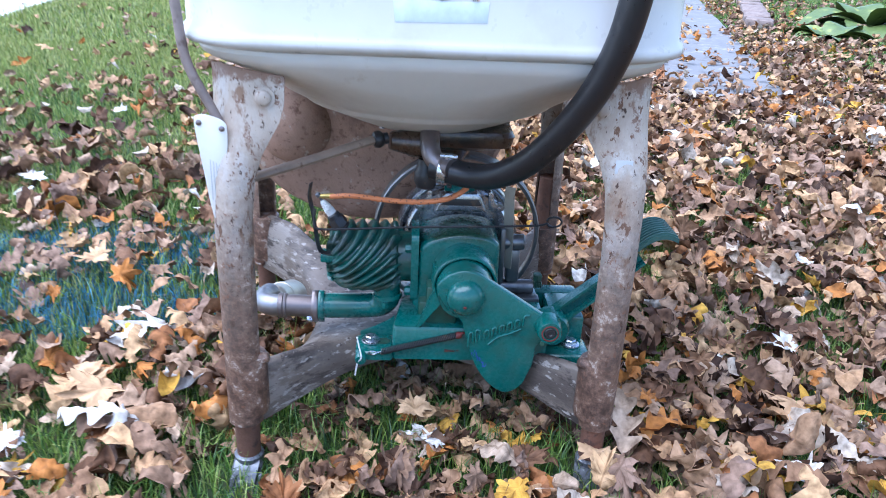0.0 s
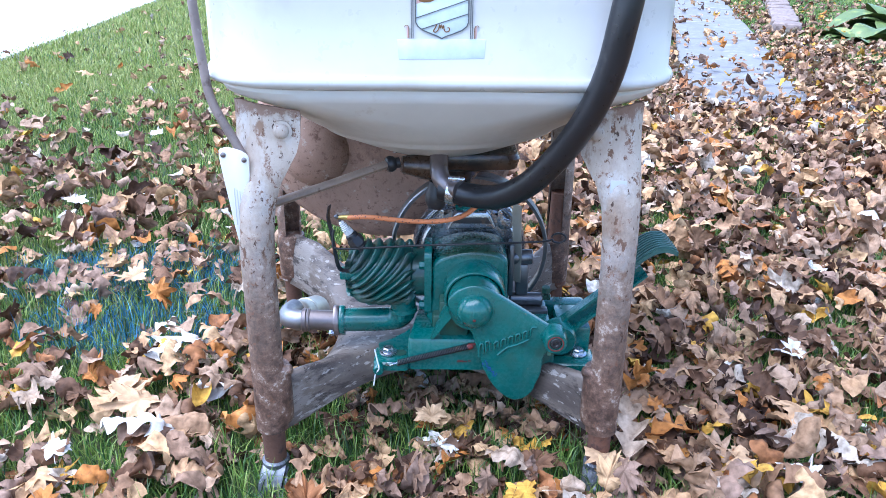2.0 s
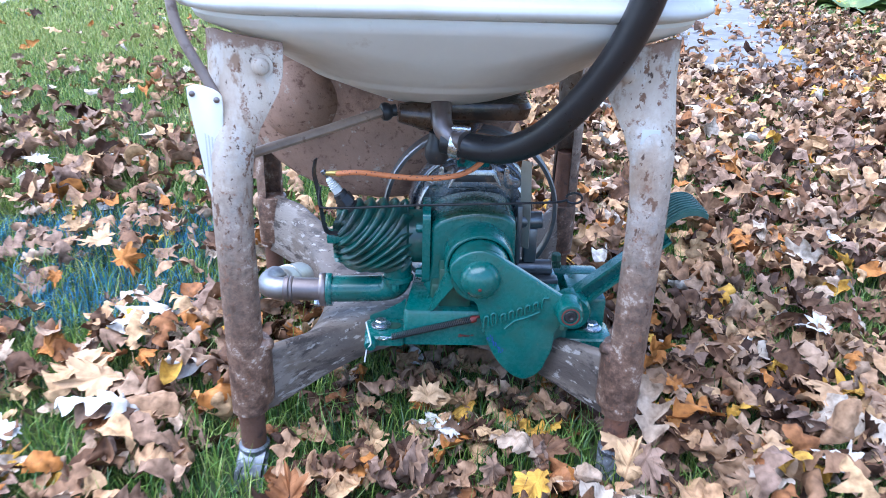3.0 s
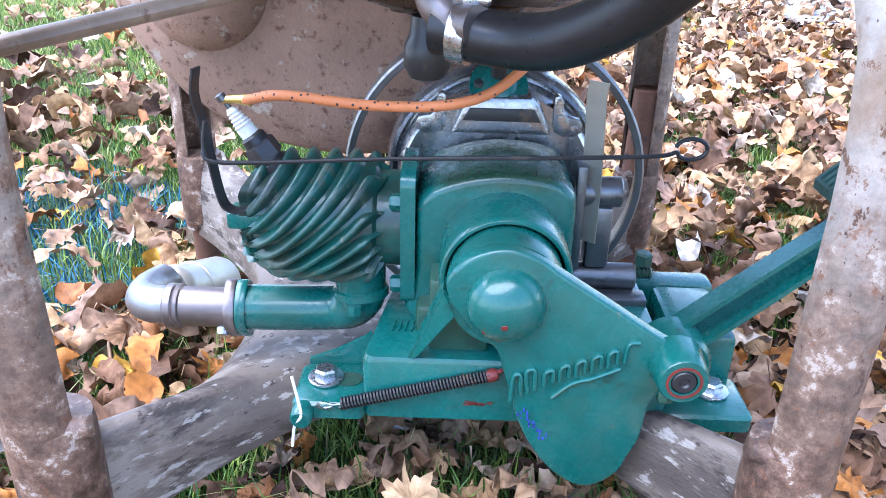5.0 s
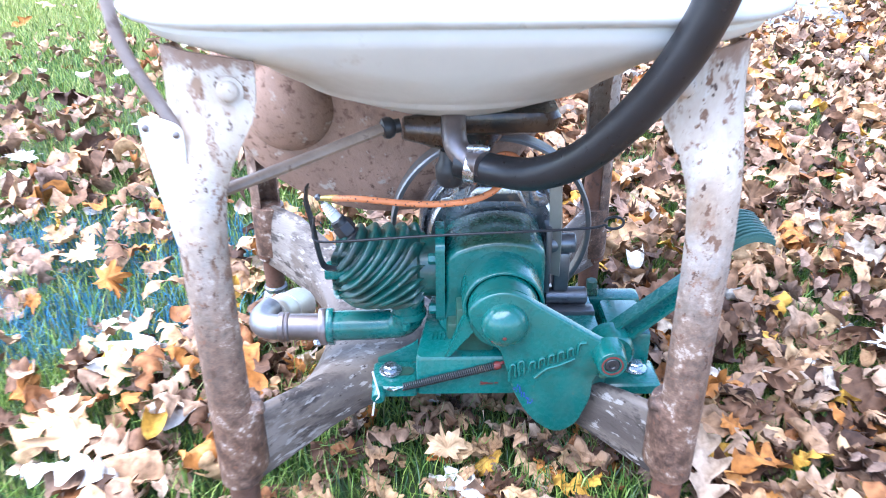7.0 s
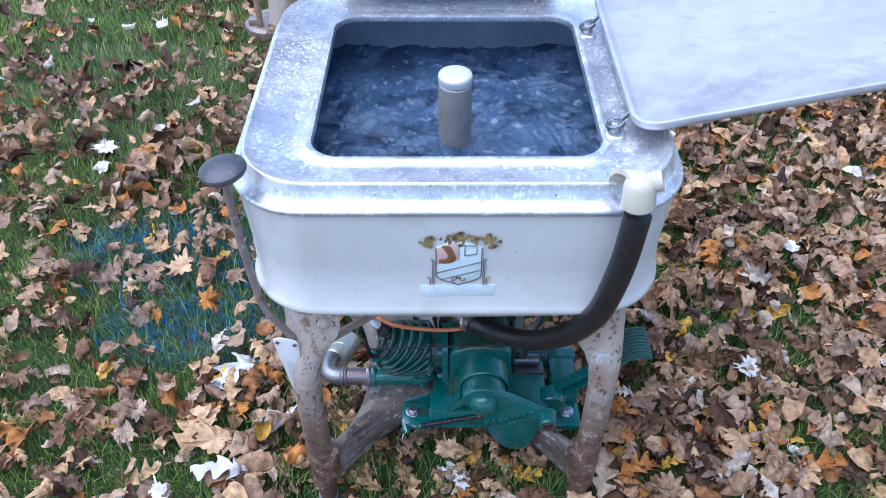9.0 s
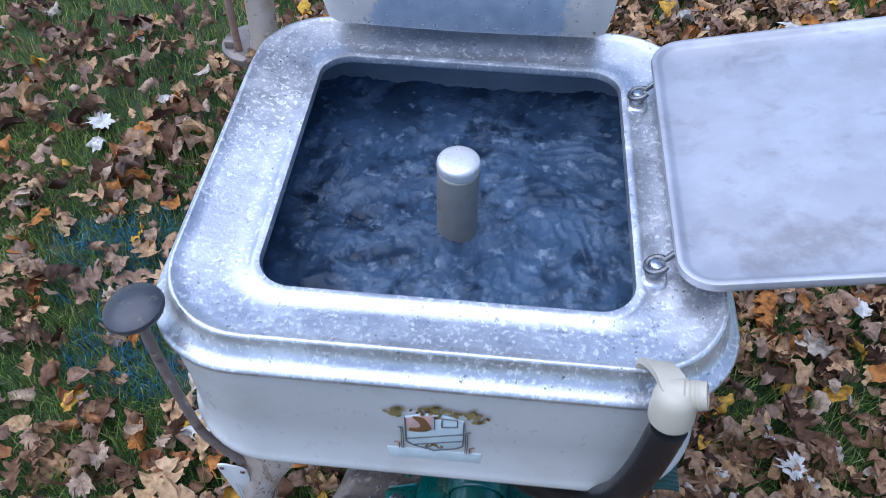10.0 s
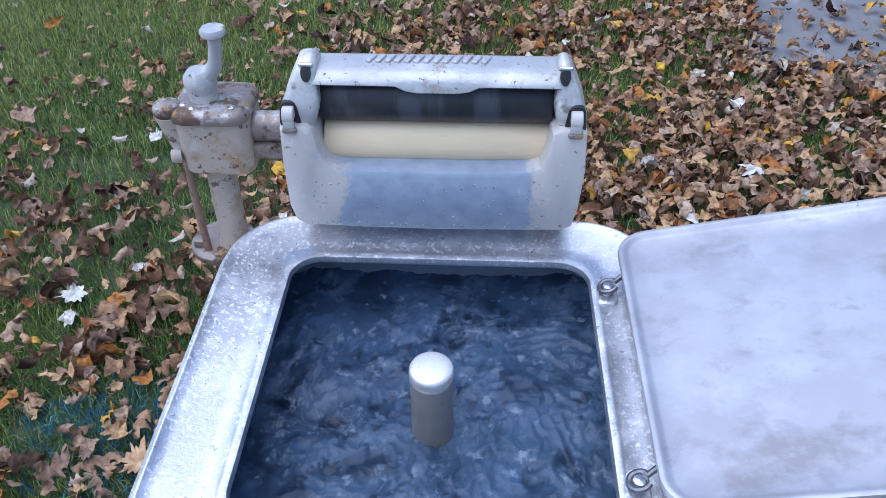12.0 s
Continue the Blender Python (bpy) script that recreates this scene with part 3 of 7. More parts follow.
def smooth_outline(pts, n=4):
    q = [Vector((*p, 0)) for p in pts]
    N = len(q)
    out = []
    for i in range(N):
        a, b, c, d = q[i - 1], q[i], q[(i + 1) % N], q[(i + 2) % N]
        for k in range(n):
            t = k / n
            p = 0.5 * ((2 * b) + (c - a) * t + (2 * a - 5 * b + 4 * c - d) * t * t + (3 * b - a - 3 * c + d) * t ** 3)
            out.append((p.x, p.y))
    return out


def rsq(hx, hy, r, z, n=8, cx=0.0, cy=0.0):
    """rounded rectangle loop at height z."""
    r = min(r, hx, hy)
    out = []
    for k, (sx, sy) in enumerate(((1, 1), (-1, 1), (-1, -1), (1, -1))):
        for i in range(n + 1):
            a = math.pi / 2 * (k + i / n)
            out.append(V(cx + sx * (hx - r) + r * math.cos(a), cy + sy * (hy - r) + r * math.sin(a), z))
    return out


def hexbolt(bm, p, axis, r=0.008, h=0.006, washer=0.0):
    if washer:
        lathe(bm, [(0, washer), (0.0016, washer), (0.002, washer * 0.95)], p, axis, 20)
    p = Vector(p) + Vector(axis).normalized() * (0.002 if washer else 0)
    lathe(bm, [(0, r), (h * 0.8, r), (h, r * 0.8)], p, axis, 6)


# ---- ground ----
def ground_sheet():
    xs = sorted({round(v, 3) for v in np.concatenate([np.linspace(-3, 3, 61), np.geomspace(3.2, 400, 22), -np.geomspace(3.2, 400, 22)])})
    ys = sorted({round(v, 3) for v in np.concatenate([np.linspace(-3, 6, 91), np.geomspace(6.3, 400, 20), -np.geomspace(3.2, 400, 14)])})
    bm = bmesh.new()
    g = [[bm.verts.new((x, y, 0.012 * (noise.noise((x * 1.3, y * 1.3, 0)) - 0.3) if abs(x) < 12 and abs(y) < 12 else 0)) for x in xs] for y in ys]
    for a, b in zip(g, g[1:]):
        for i in range(len(xs) - 1):
            bm.faces.new((a[i], a[i + 1], b[i + 1], b[i]))
    ob = part("ground", bm, M_soil, flip=False)
    tagged(ob, "lawn soil and thatch under short grass", "ground", kind="structure")


def flat_slab(name, poly, z0, z1, material, label, category):
    bm = bmesh.new()
    c = offset2(poly, 0.015)
    loft(bm, [[V(x, y, z0) for x, y in poly], [V(x, y, z1 - 0.01) for x, y in poly], [V(x, y, z1) for x, y in c]])
    return tagged(part(name, bm, material), label, category, kind="structure")


ground_sheet()
flat_slab("road", [(-2.62, 3.0), (-2.82, 5.4), (-3.15, 8), (-4.2, 14), (-8, 40), (-13, 40), (-8.6, 8), (-7.6, -30), (-1.6, -30), (-2.2, -4)], -0.1, 0.03, M_drive, "pale concrete driveway beside the lawn", "driveway")


def build_path():
    """garden path of separate slabs with open joints."""
    root = thing("pavement", (1.4, 2.3, 0), "grey concrete garden path half covered by fallen leaves", "path", kind="structure")
    d, side = V(0.252, 0.968, 0), V(0.968, -0.252, 0)
    p = V(1.41, 2.2, 0)
    for i in range(11):
        q = p + d * 1.24
        c = [p - side * 0.3, p + side * 0.3, q + side * 0.3, q - side * 0.3]
        bm = bmesh.new()
        z1 = 0.033 + 0.004 * (i % 3)
        ins = offset2([(v.x, v.y) for v in c], 0.01)
        loft(bm, [[V(v.x, v.y, -0.1) for v in c], [V(v.x, v.y, z1 - 0.008) for v in c], [V(x, y, z1) for x, y in ins]])
        part("slab", bm, M_concrete, root)
        p = q + d * 0.012


build_path()


# ---- washing machine ----
washer = thing("washing_machine", (0, 0, 0), "old square-tub washing machine, open lid, chipped beige legs, on the lawn", "washing machine")


def build_tub():
    bm = bmesh.new()
    prof = [(0.286, 0.11, 0.6035), (0.293, 0.11, 0.6048), (0.3, 0.111, 0.6075), (0.304, 0.112, 0.6115), (0.3046, 0.112, 0.6155), (0.3022, 0.11, 0.6215), (0.298, 0.108, 0.6265), (0.297, 0.107, 0.70),
            (0.2945, 0.105, 0.776), (0.2932, 0.105, 0.786), (0.293, 0.105, 0.7905)]
    loft(bm, [rsq(h + 0.008 * max(0, min(1, (z - 0.72) / 0.06)), h, r, z, 12) for h, r, z in prof], False, False)
    tub = part("tub", bm, M_tub, washer, "off-white enamelled square tub wall", 50)
    bm = bmesh.new()
    prof = [(0.3015, 0.292, 0.104, 0.7895), (0.3063, 0.2968, 0.107, 0.7905), (0.3083, 0.2988, 0.108, 0.7942), (0.307, 0.2975, 0.107, 0.7985), (0.3025, 0.293, 0.104, 0.8002), (0.298, 0.2885, 0.102, 0.8022), (0.295, 0.2825, 0.1, 0.807), (0.2927, 0.2772, 0.099, 0.818),
            (0.2915, 0.276, 0.098, 0.8235), (0.2905, 0.275, 0.0975, 0.8262), (0.2885, 0.273, 0.097, 0.8272), (0.2865, 0.271, 0.096, 0.8262), (0.284, 0.2685, 0.094, 0.8238), (0.273, 0.262, 0.09, 0.8212), (0.255, 0.244, 0.077, 0.8172), (0.235, 0.23, 0.061, 0.8138), (0.215, 0.215, 0.05, 0.8115), (0.2108, 0.2108, 0.047, 0.8145),
            (0.2068, 0.2068, 0.044, 0.8152), (0.2015, 0.2005, 0.041, 0.8138), (0.1995, 0.1985, 0.039, 0.806), (0.2015, 0.2005, 0.04, 0.803), (0.2895, 0.28, 0.1, 0.798)]
    loft(bm, [rsq(hx, hy, r, z, 12) for hx, hy, r, z in prof], False, False)
    part("tub_top", bm, M_alu, washer, "mottled bare aluminium tub top with a beaded square opening", 60)
    bm = bmesh.new()
    loft(bm, [rsq(h, h, r, z, 12) for h, r, z in [(0.284, 0.1, 0.8), (0.286, 0.1, 0.62), (0.25, 0.2, 0.56), (0.1, 0.1, 0.5)]], False, True)
    part("tub_lining", bm, M_inner, washer, "dull grey tub inside")
    bm = bmesh.new()
    prof = [(0.2885, 0.11, 0.6035), (0.2895, 0.113, 0.599), (0.2875, 0.118, 0.592), (0.284, 0.128, 0.5865), (0.276, 0.15, 0.578), (0.262, 0.2, 0.560), (0.246, 0.235, 0.545), (0.224, 0.224, 0.527), (0.2, 0.2, 0.5135), (0.19, 0.19, 0.5085), (0.186, 0.186, 0.5035), (0.172, 0.172, 0.498),
            (0.13, 0.13, 0.480), (0.1, 0.1, 0.468), (0.05, 0.05, 0.461), (0.01, 0.01, 0.46)]
    loft(bm, [rsq(h, h, r, z, 12) for h, r, z in prof], True, True)
    part("bowl", bm, M_bowl, washer, "stained cream bowl-shaped tub bottom", 30)


build_tub()


def leg_section(k, e):
    """half-open tube (k 0) opening into an angle bracket (k 1); e is the inset of the inner skin. First quadrant."""
    n = 25
    tube, ang = [], []
    for i in range(n):
        a = radians(170 - 250 * i / (n - 1))
        tube.append((0.2435 + (0.0238 - e) * math.cos(a), 0.2475 + (0.0238 - e) * math.sin(a)))
    R, xo, yf, x0, y0 = 0.048 - e, 0.268 - e, 0.264 - e, 0.176, 0.18
    l1, la, l2 = (xo - R) - x0, R * math.pi / 2, (yf - R) - y0
    for i in range(n):
        s = (l1 + la + l2) * i / (n - 1)
        if s < l1:
            ang.append((x0 + s, yf))
        elif s < l1 + la:
            a = math.pi / 2 - (s - l1) / R
            ang.append((xo - R + R * math.cos(a), yf - R + R * math.sin(a)))
        else:
            ang.append((xo, yf - R - (s - l1 - la)))
    return [(a[0] * (1 - k) + b[0] * k, a[1] * (1 - k) + b[1] * k) for a, b in zip(tube, ang)]


def build_leg(sx, sy, label, inner_pipe, dx=0.0, dy=0.0):
    bm = bmesh.new()
    fx, fy = 0.244 * sx + dx, 0.247 * sy + dy
    loops = []
    for z, k in ((0.1, 0), (0.112, 0), (0.2, 0), (0.3, 0), (0.36, 0.0), (0.41, 0.04), (0.45, 0.14), (0.48, 0.34), (0.505, 0.62), (0.525, 0.85), (0.545, 0.97), (0.566, 1), (0.574, 1.02), (0.58, 1.0)):
        o, i_ = leg_section(k, 0), leg_section(k, 0.0032)
        lift = [0.012 * k * (abs(j - 12) / 12 - 0.4) * -1 for j in range(25)]
        gx, gy = dx * (1 - k), dy * (1 - k)
        ring = [V(x * sx + gx, y * sy + gy, z + lift[j]) for j, (x, y) in enumerate(o)] + [V(x * sx + gx, y * sy + gy, z + lift[24 - j]) for j, (x, y) in enumerate(i_[::-1])]
        loops.append(ring)
    loft(bm, loops)
    leg = part("leg", bm, M_leg, washer, label, 45)
    bm = bmesh.new()
    lathe(bm, [(0.036, 0.0165), (0.092, 0.017), (0.1, 0.0205), (0.103, 0.0232), (0.108, 0.0236), (0.3 if inner_pipe else 0.118, 0.0185 if inner_pipe else 0.0225)], (fx, fy, 0), (0, 0, 1), 22)
    part("leg_tube", bm, M_rustpipe, leg, "rusty round leg tube")
    bm = bmesh.new()
    lathe(bm, [(0, 0.016), (0.002, 0.0185), (0.012, 0.0195), (0.015, 0.0205), (0.021, 0.0205), (0.024, 0.0175)], (fx, fy, 0.02), (0, 0, 1), 22)
    for d in (-1, 1):
        strip(bm, smooth_line([(fx + d * 0.01, fy, 0.036), (fx + d * 0.018, fy - 0.006, 0.028), (fx - 0.004 + d * 0.0185, fy - 0.024, 0.012), (fx - 0.008 + d * 0.0185, fy - 0.038, -0.01)], 4), (0, 1, 0.5), 0.026, 0.0032)
    strip(bm, smooth_line([(fx, fy + 0.006, 0.038), (fx, fy - 0.016, 0.034), (fx - 0.004, fy - 0.03, 0.018), (fx - 0.007, fy - 0.042, -0.006)], 4), (1, 0, 0), 0.034, 0.0034)
    caster = part("caster", bm, M_caster, leg, "grey metal swivel caster sunk in the grass")
    bm = bmesh.new()
    lathe(bm, [(-0.009, 0.006), (-0.009, 0.018), (-0.006, 0.02), (0.006, 0.02), (0.009, 0.018), (0.009, 0.006)], (fx - 0.004, fy - 0.02, 0.002), (1, 0, 0), 24)
    part("caster_wheel", bm, M_dark, leg, "small caster wheel")
    if sy < 0:
        bm = bmesh.new()
        lathe(bm, [(0, 0.0135), (0.0015, 0.0135), (0.002, 0.0098), (0.004, 0.0095), (0.0062, 0.0075), (0.007, 0.003)], (0.2 * sx, -0.2645, 0.5475), (0, -1, 0), 20)
        part("bolt", bm, M_leg, leg, "round-headed leg bolt")
    bm = bmesh.new()
    lathe(bm, [(0, 0.0262), (0.006, 0.0275), (0.08, 0.0275), (0.088, 0.0262)], (fx - 0.004 * sx, fy - 0.004 * sy, 0.112), (0, 0, 1), 22)
    socket = part("frame_socket", bm, M_leg, leg)
    if sy < 0:
        bm = bmesh.new()
        p = V(fx - 0.02 * sx, fy - 0.002, 0.196)
        lathe(bm, [(-0.01, 0.0115), (0.0, 0.0115), (0.006, 0.0095), (0.009, 0.0075), (0.014, 0.0072), (0.0155, 0.005)], p, (-sx, 0.05, 0.2), 18)
        part("frame_stud", bm, M_leg, socket, "rusty stud clamping the frame to the leg")
    return leg


build_leg(-1, -1, "chipped beige sheet-metal front leg", False, 0.0, -0.018)
fr_leg = build_leg(1, -1, "chipped beige sheet-metal front leg with a patch of pale tape", False, 0.0, -0.018)
build_leg(-1, 1, "brown rusted sheet-metal rear leg", False, -0.064, 0.016)
build_leg(1, 1, "rusted open-backed rear leg with its tube showing", True)
bm = bmesh.new()
box(bm, (0.231, -0.2785, 0.481), (0.021, 0.0012, 0.017), 0.0004)
part("tape", bm, M_tape, fr_leg, "pale blue tape patch")


def build_frame():
    """four-armed stamped motor frame between the legs."""
    bm = bmesh.new()
    pts, axes = [], []
    corner = [V(-0.228, -0.246, 0), V(0.228, -0.246, 0), V(0.228, 0.232, 0), V(-0.29, 0.246, 0)]
    for k in range(4):
        a, b = corner[k], corner[(k + 1) % 4]
        out = (V(0, -1, 0), V(1, 0, 0), V(0, 1, 0), V(-1, 0, 0))[k]
        mid = out * (0.07 if k == 3 else -0.022)
        p0, p1 = a + out * 0.022, b + out * 0.022
        for i in range(17):
            t = i / 16
            p = p0 * (1 - t) ** 2 + mid * 2 * t * (1 - t) + p1 * t * t
            pts.append(p)
            axes.append((a if t < 0.5 else b) * (1 - min(i, 16 - i) / 8) ** 1.5)

    def zt(p):
        d = math.hypot(p.x, p.y)
        return 0.149 + (0.03 + (0.025 if p.y > 0 else 0)) * max(0, min(1, (d - 0.15) / 0.17)) ** 1.3
    bot = [V(p.x, p.y, 0.093 + 0.03 * max(0, min(1, 1 - (math.hypot(p.x, p.y) - 0.1) / 0.2))) for p in pts]
    loops = [bot]
    for f in (0.004, 0.03, 0.08, 0.16, 0.28, 0.43, 0.62, 0.82, 1.0):
        loops.append([V(*(p.lerp(q, f).xy), o.z + (zt(p.lerp(q, f)) - o.z) * (0.42 + 0.58 * (1 - (1 - f) ** 2.5) ** 0.6)) for p, q, o in zip(pts, axes, bot)])
    rows = loft(bm, loops, False, False)
    c2 = bm.verts.new((0, 0, 0.125))
    n = len(pts)
    for i in range(n):
        bm.faces.new((rows[0][(i + 1) % n], rows[0][i], c2))
    bmesh.ops.remove_doubles(bm, verts=bm.verts, dist=1e-5)
    part("motor_frame", bm, M_frame, washer, "worn grey-brown stamped steel motor frame joining the four legs", 60)


build_frame()


def build_underside():
    bm = bmesh.new()
    loops = []
    for y, s in ((0.06, 0.55), (0.068, 0.8), (0.085, 0.95), (0.105, 1.0), (0.13, 1.0), (0.15, 0.96)):
        loops.append([V(-0.09 + 0.232 * s * math.cos(a), y, 0.458 + 0.2 * s * math.sin(a)) for a in (2 * math.pi * i / 40 for i in range(40))])
    loft(bm, loops)
    pan = part("gear_shield", bm, M_rust, washer, "large rust-brown rounded gear shield under the tub", 30)
    bm = bmesh.new()
    lathe(bm, [(0, 0.068), (0.02, 0.066), (0.04, 0.06), (0.056, 0.046), (0.066, 0.026), (0.07, 0.002)], (-0.214, 0.1, 0.43), (0, -1, 0), 32)
    part("shield_boss", bm, M_rust, pan, "round bulge of dark rust")
    bm = bmesh.new()
    loft(bm, [rsq(0.07, 0.055, 0.02, 0.47, 6, 0.05, -0.04), rsq(0.074, 0.058, 0.02, 0.463, 6, 0.05, -0.04), rsq(0.07, 0.055, 0.02, 0.447, 6, 0.05, -0.04), rsq(0.045, 0.04, 0.02, 0.436, 6, 0.05, -0.03)])
    cyl(bm, (0.03, -0.02, 0.45), (0.02, -0.01, 0.40), 0.045, 0.03, 24, 0.006)
    cyl(bm, (-0.056, -0.11, 0.459), (0.0, -0.1, 0.453), 0.013, 0.024)
    cyl(bm, (-0.02, -0.1, 0.462), (-0.02, -0.1, 0.436), 0.02, 0.012)
    gear = part("gearcase", bm, M_oil, washer, "oil-soaked bronze-brown gear case")
    bm = bmesh.new()
    lathe(bm, [(-0.014, 0.011), (0, 0.013), (0.006, 0.0165), (0.02, 0.0165), (0.028, 0.013), (0.032, 0.004)], (-0.004, -0.115, 0.422), (0, 0.05, -1), 20)
    part("grease_cup", bm, M_black, gear, "dark oily grease cup")
    for i in range(10):
        a = 2 * math.pi * i / 10
        bm = bmesh.new()
        hexbolt(bm, (0.085 * math.cos(a), 0.085 * math.sin(a), 0.4655), (0, 0, -1), 0.005, 0.005)
        part("bolt", bm, M_steel, gear)
    bm = bmesh.new()
    sweep(bm, smooth_line([(-0.245, -0.222, 0.4285), (-0.16, -0.172, 0.4455), (-0.072, -0.116, 0.463)], 6), 0.008, 10, 0.75)
    rod = part("shift_rod", bm, M_rod, washer, "worn brown steel shift rod")
    bm = bmesh.new()
    lathe(bm, [(0, 0.006), (0.003, 0.011), (0.008, 0.0125), (0.013, 0.011), (0.016, 0.008), (0.022, 0.008)], (-0.08, -0.119, 0.461), (1, 0.3, 0.1), 18)
    part("rod_joint", bm, M_black, rod, "black rubber rod joint")
    bm = bmesh.new()
    sweep(bm, smooth_line([(0.0, -0.118, 0.478), (0.0, -0.14, 0.4607), (0.004, -0.15, 0.4485), (0.0156, -0.158, 0.4392), (0.0289, -0.17, 0.4385)], 6), 0.0135, 16)
    part("drain_elbow", bm, M_pipe, washer, "dull metal drain elbow")


build_underside()


def build_lever():
    bm = bmesh.new()
    sweep(bm, smooth_line([(-0.25, -0.266, 0.512), (-0.2605, -0.266, 0.534), (-0.2845, -0.266, 0.586), (-0.2915, -0.265, 0.64), (-0.296, -0.263, 0.7), (-0.2985, -0.262, 0.76), (-0.298, -0.261, 0.834)], 8), 0.0058, 12)
    lever = part("shift_lever", bm, M_lever, washer, "bent grey-brown shift lever")
    bm = bmesh.new()
    lathe(bm, [(-0.006, 0.008), (-0.003, 0.022), (0.0, 0.029), (0.004, 0.031), (0.008, 0.03), (0.0125, 0.024), (0.0155, 0.014), (0.0165, 0.002)], (-0.2975, -0.261, 0.8335), (-0.12, -0.02, 1), 28)
    part("knob", bm, M_knob, lever, "dark grey mushroom knob")
    out = smooth_outline([(-0.279, 0.518), (-0.274, 0.5275), (-0.263, 0.528), (-0.246, 0.5215), (-0.2415, 0.51), (-0.2445, 0.47), (-0.2535, 0.408), (-0.2585, 0.401), (-0.2645, 0.405), (-0.272, 0.46)], 3)
    bm = bmesh.new()
    plate(bm, out, -0.2785, -0.2765, 0.0006)
    pl = part("name_plate", bm, M_plate, washer, "white metal plate riveted to the leg")
    for x, z in ((-0.2735, 0.519), (-0.2475, 0.5125), (-0.2585, 0.4085)):
        bm = bmesh.new()
        lathe(bm, [(0, 0.0035), (0.001, 0.0033), (0.002, 0.0015)], (x, -0.2785, z), (0, -1, 0), 12)
        part("rivet", bm, M_pipe, pl)
    bm = bmesh.new()
    for i in range(4):
        box(bm, (-0.2605 + 0.0035 * i - 0.003, -0.2788, 0.45 - 0.002 * i), (0.0009, 0.0006, 0.05), 0.0)
    part("print_bars", bm, M_bars, pl, "faint grey lines of print")
    for a, b in (((-0.262, -0.277, 0.508), (-0.25, -0.262, 0.508)), ((-0.259, -0.277, 0.412), (-0.25, -0.266, 0.412))):
        bm = bmesh.new()
        cyl(bm, a, b, 0.0035)
        part("plate_stud", bm, M_rust, pl)


build_lever()


def build_post_and_water():
    bm = bmesh.new()
    lathe(bm, [(0, 0.06), (0.06, 0.05), (0.12, 0.036), (0.16, 0.03), (0.178, 0.0272), (0.19, 0.0265), (0.3, 0.0262), (0.303, 0.0258), (0.304, 0.0245), (0.308, 0.0245)], (0.0, 0.003, 0.5), (0, 0, 1), 40)
    post = part("agitator_post", bm, M_stem, washer, "round water-marked aluminium agitator post", 50)
    bm = bmesh.new()
    lathe(bm, [(0.3055, 0.024), (0.3062, 0.0266), (0.312, 0.027), (0.3165, 0.0266), (0.3195, 0.0252), (0.3208, 0.0225), (0.3215, 0.018), (0.3222, 0.008), (0.3223, 0.0005)], (0.0, 0.003, 0.5), (0, 0, 1), 40)
    part("post_cap", bm, M_cap, post, "bright flat metal cap", 50)
    n = 300
    bm = bmesh.new()
    g = []
    for i in range(n + 1):
        row = []
        for j in range(n + 1):
            x, y = -0.285 + 0.57 * i / n, -0.285 + 0.57 * j / n
            r = math.hypot(x, y)
            a = math.atan2(y, x)
            u, w = r * math.cos(a + 2 * r), r * math.sin(a + 2 * r)
            z = 0.7 + 0.008 * noise.noise((u * 14, w * 14, 1)) + 0.0075 * (0.5 - abs(noise.noise((u * 26, w * 22, 4)))) + 0.005 * (0.4 - abs(noise.noise((u * 52, w * 44, 9)))) + 0.0022 * (0.4 - abs(noise.noise((u * 110, w * 95, 2)))) + 0.01 * (r / 0.28) ** 2 - 0.004
            ex, ey = abs(x) - 0.185, abs(y) - 0.185
            row.append(bm.verts.new((x, y, z)) if ex < 0 or ey < 0 or math.hypot(ex, ey) < 0.1 else None)
        g.append(row)
    for i in range(n):
        for j in range(n):
            q = (g[i][j], g[i + 1][j], g[i + 1][j + 1], g[i][j + 1])
            if None not in q:
                bm.faces.new(q)
    wt = part("water", bm, M_water, sharp=180, flip=False)
    tagged(wt, "dark blue-grey swirling wash water in the tub", "water", kind="structure")


build_post_and_water()


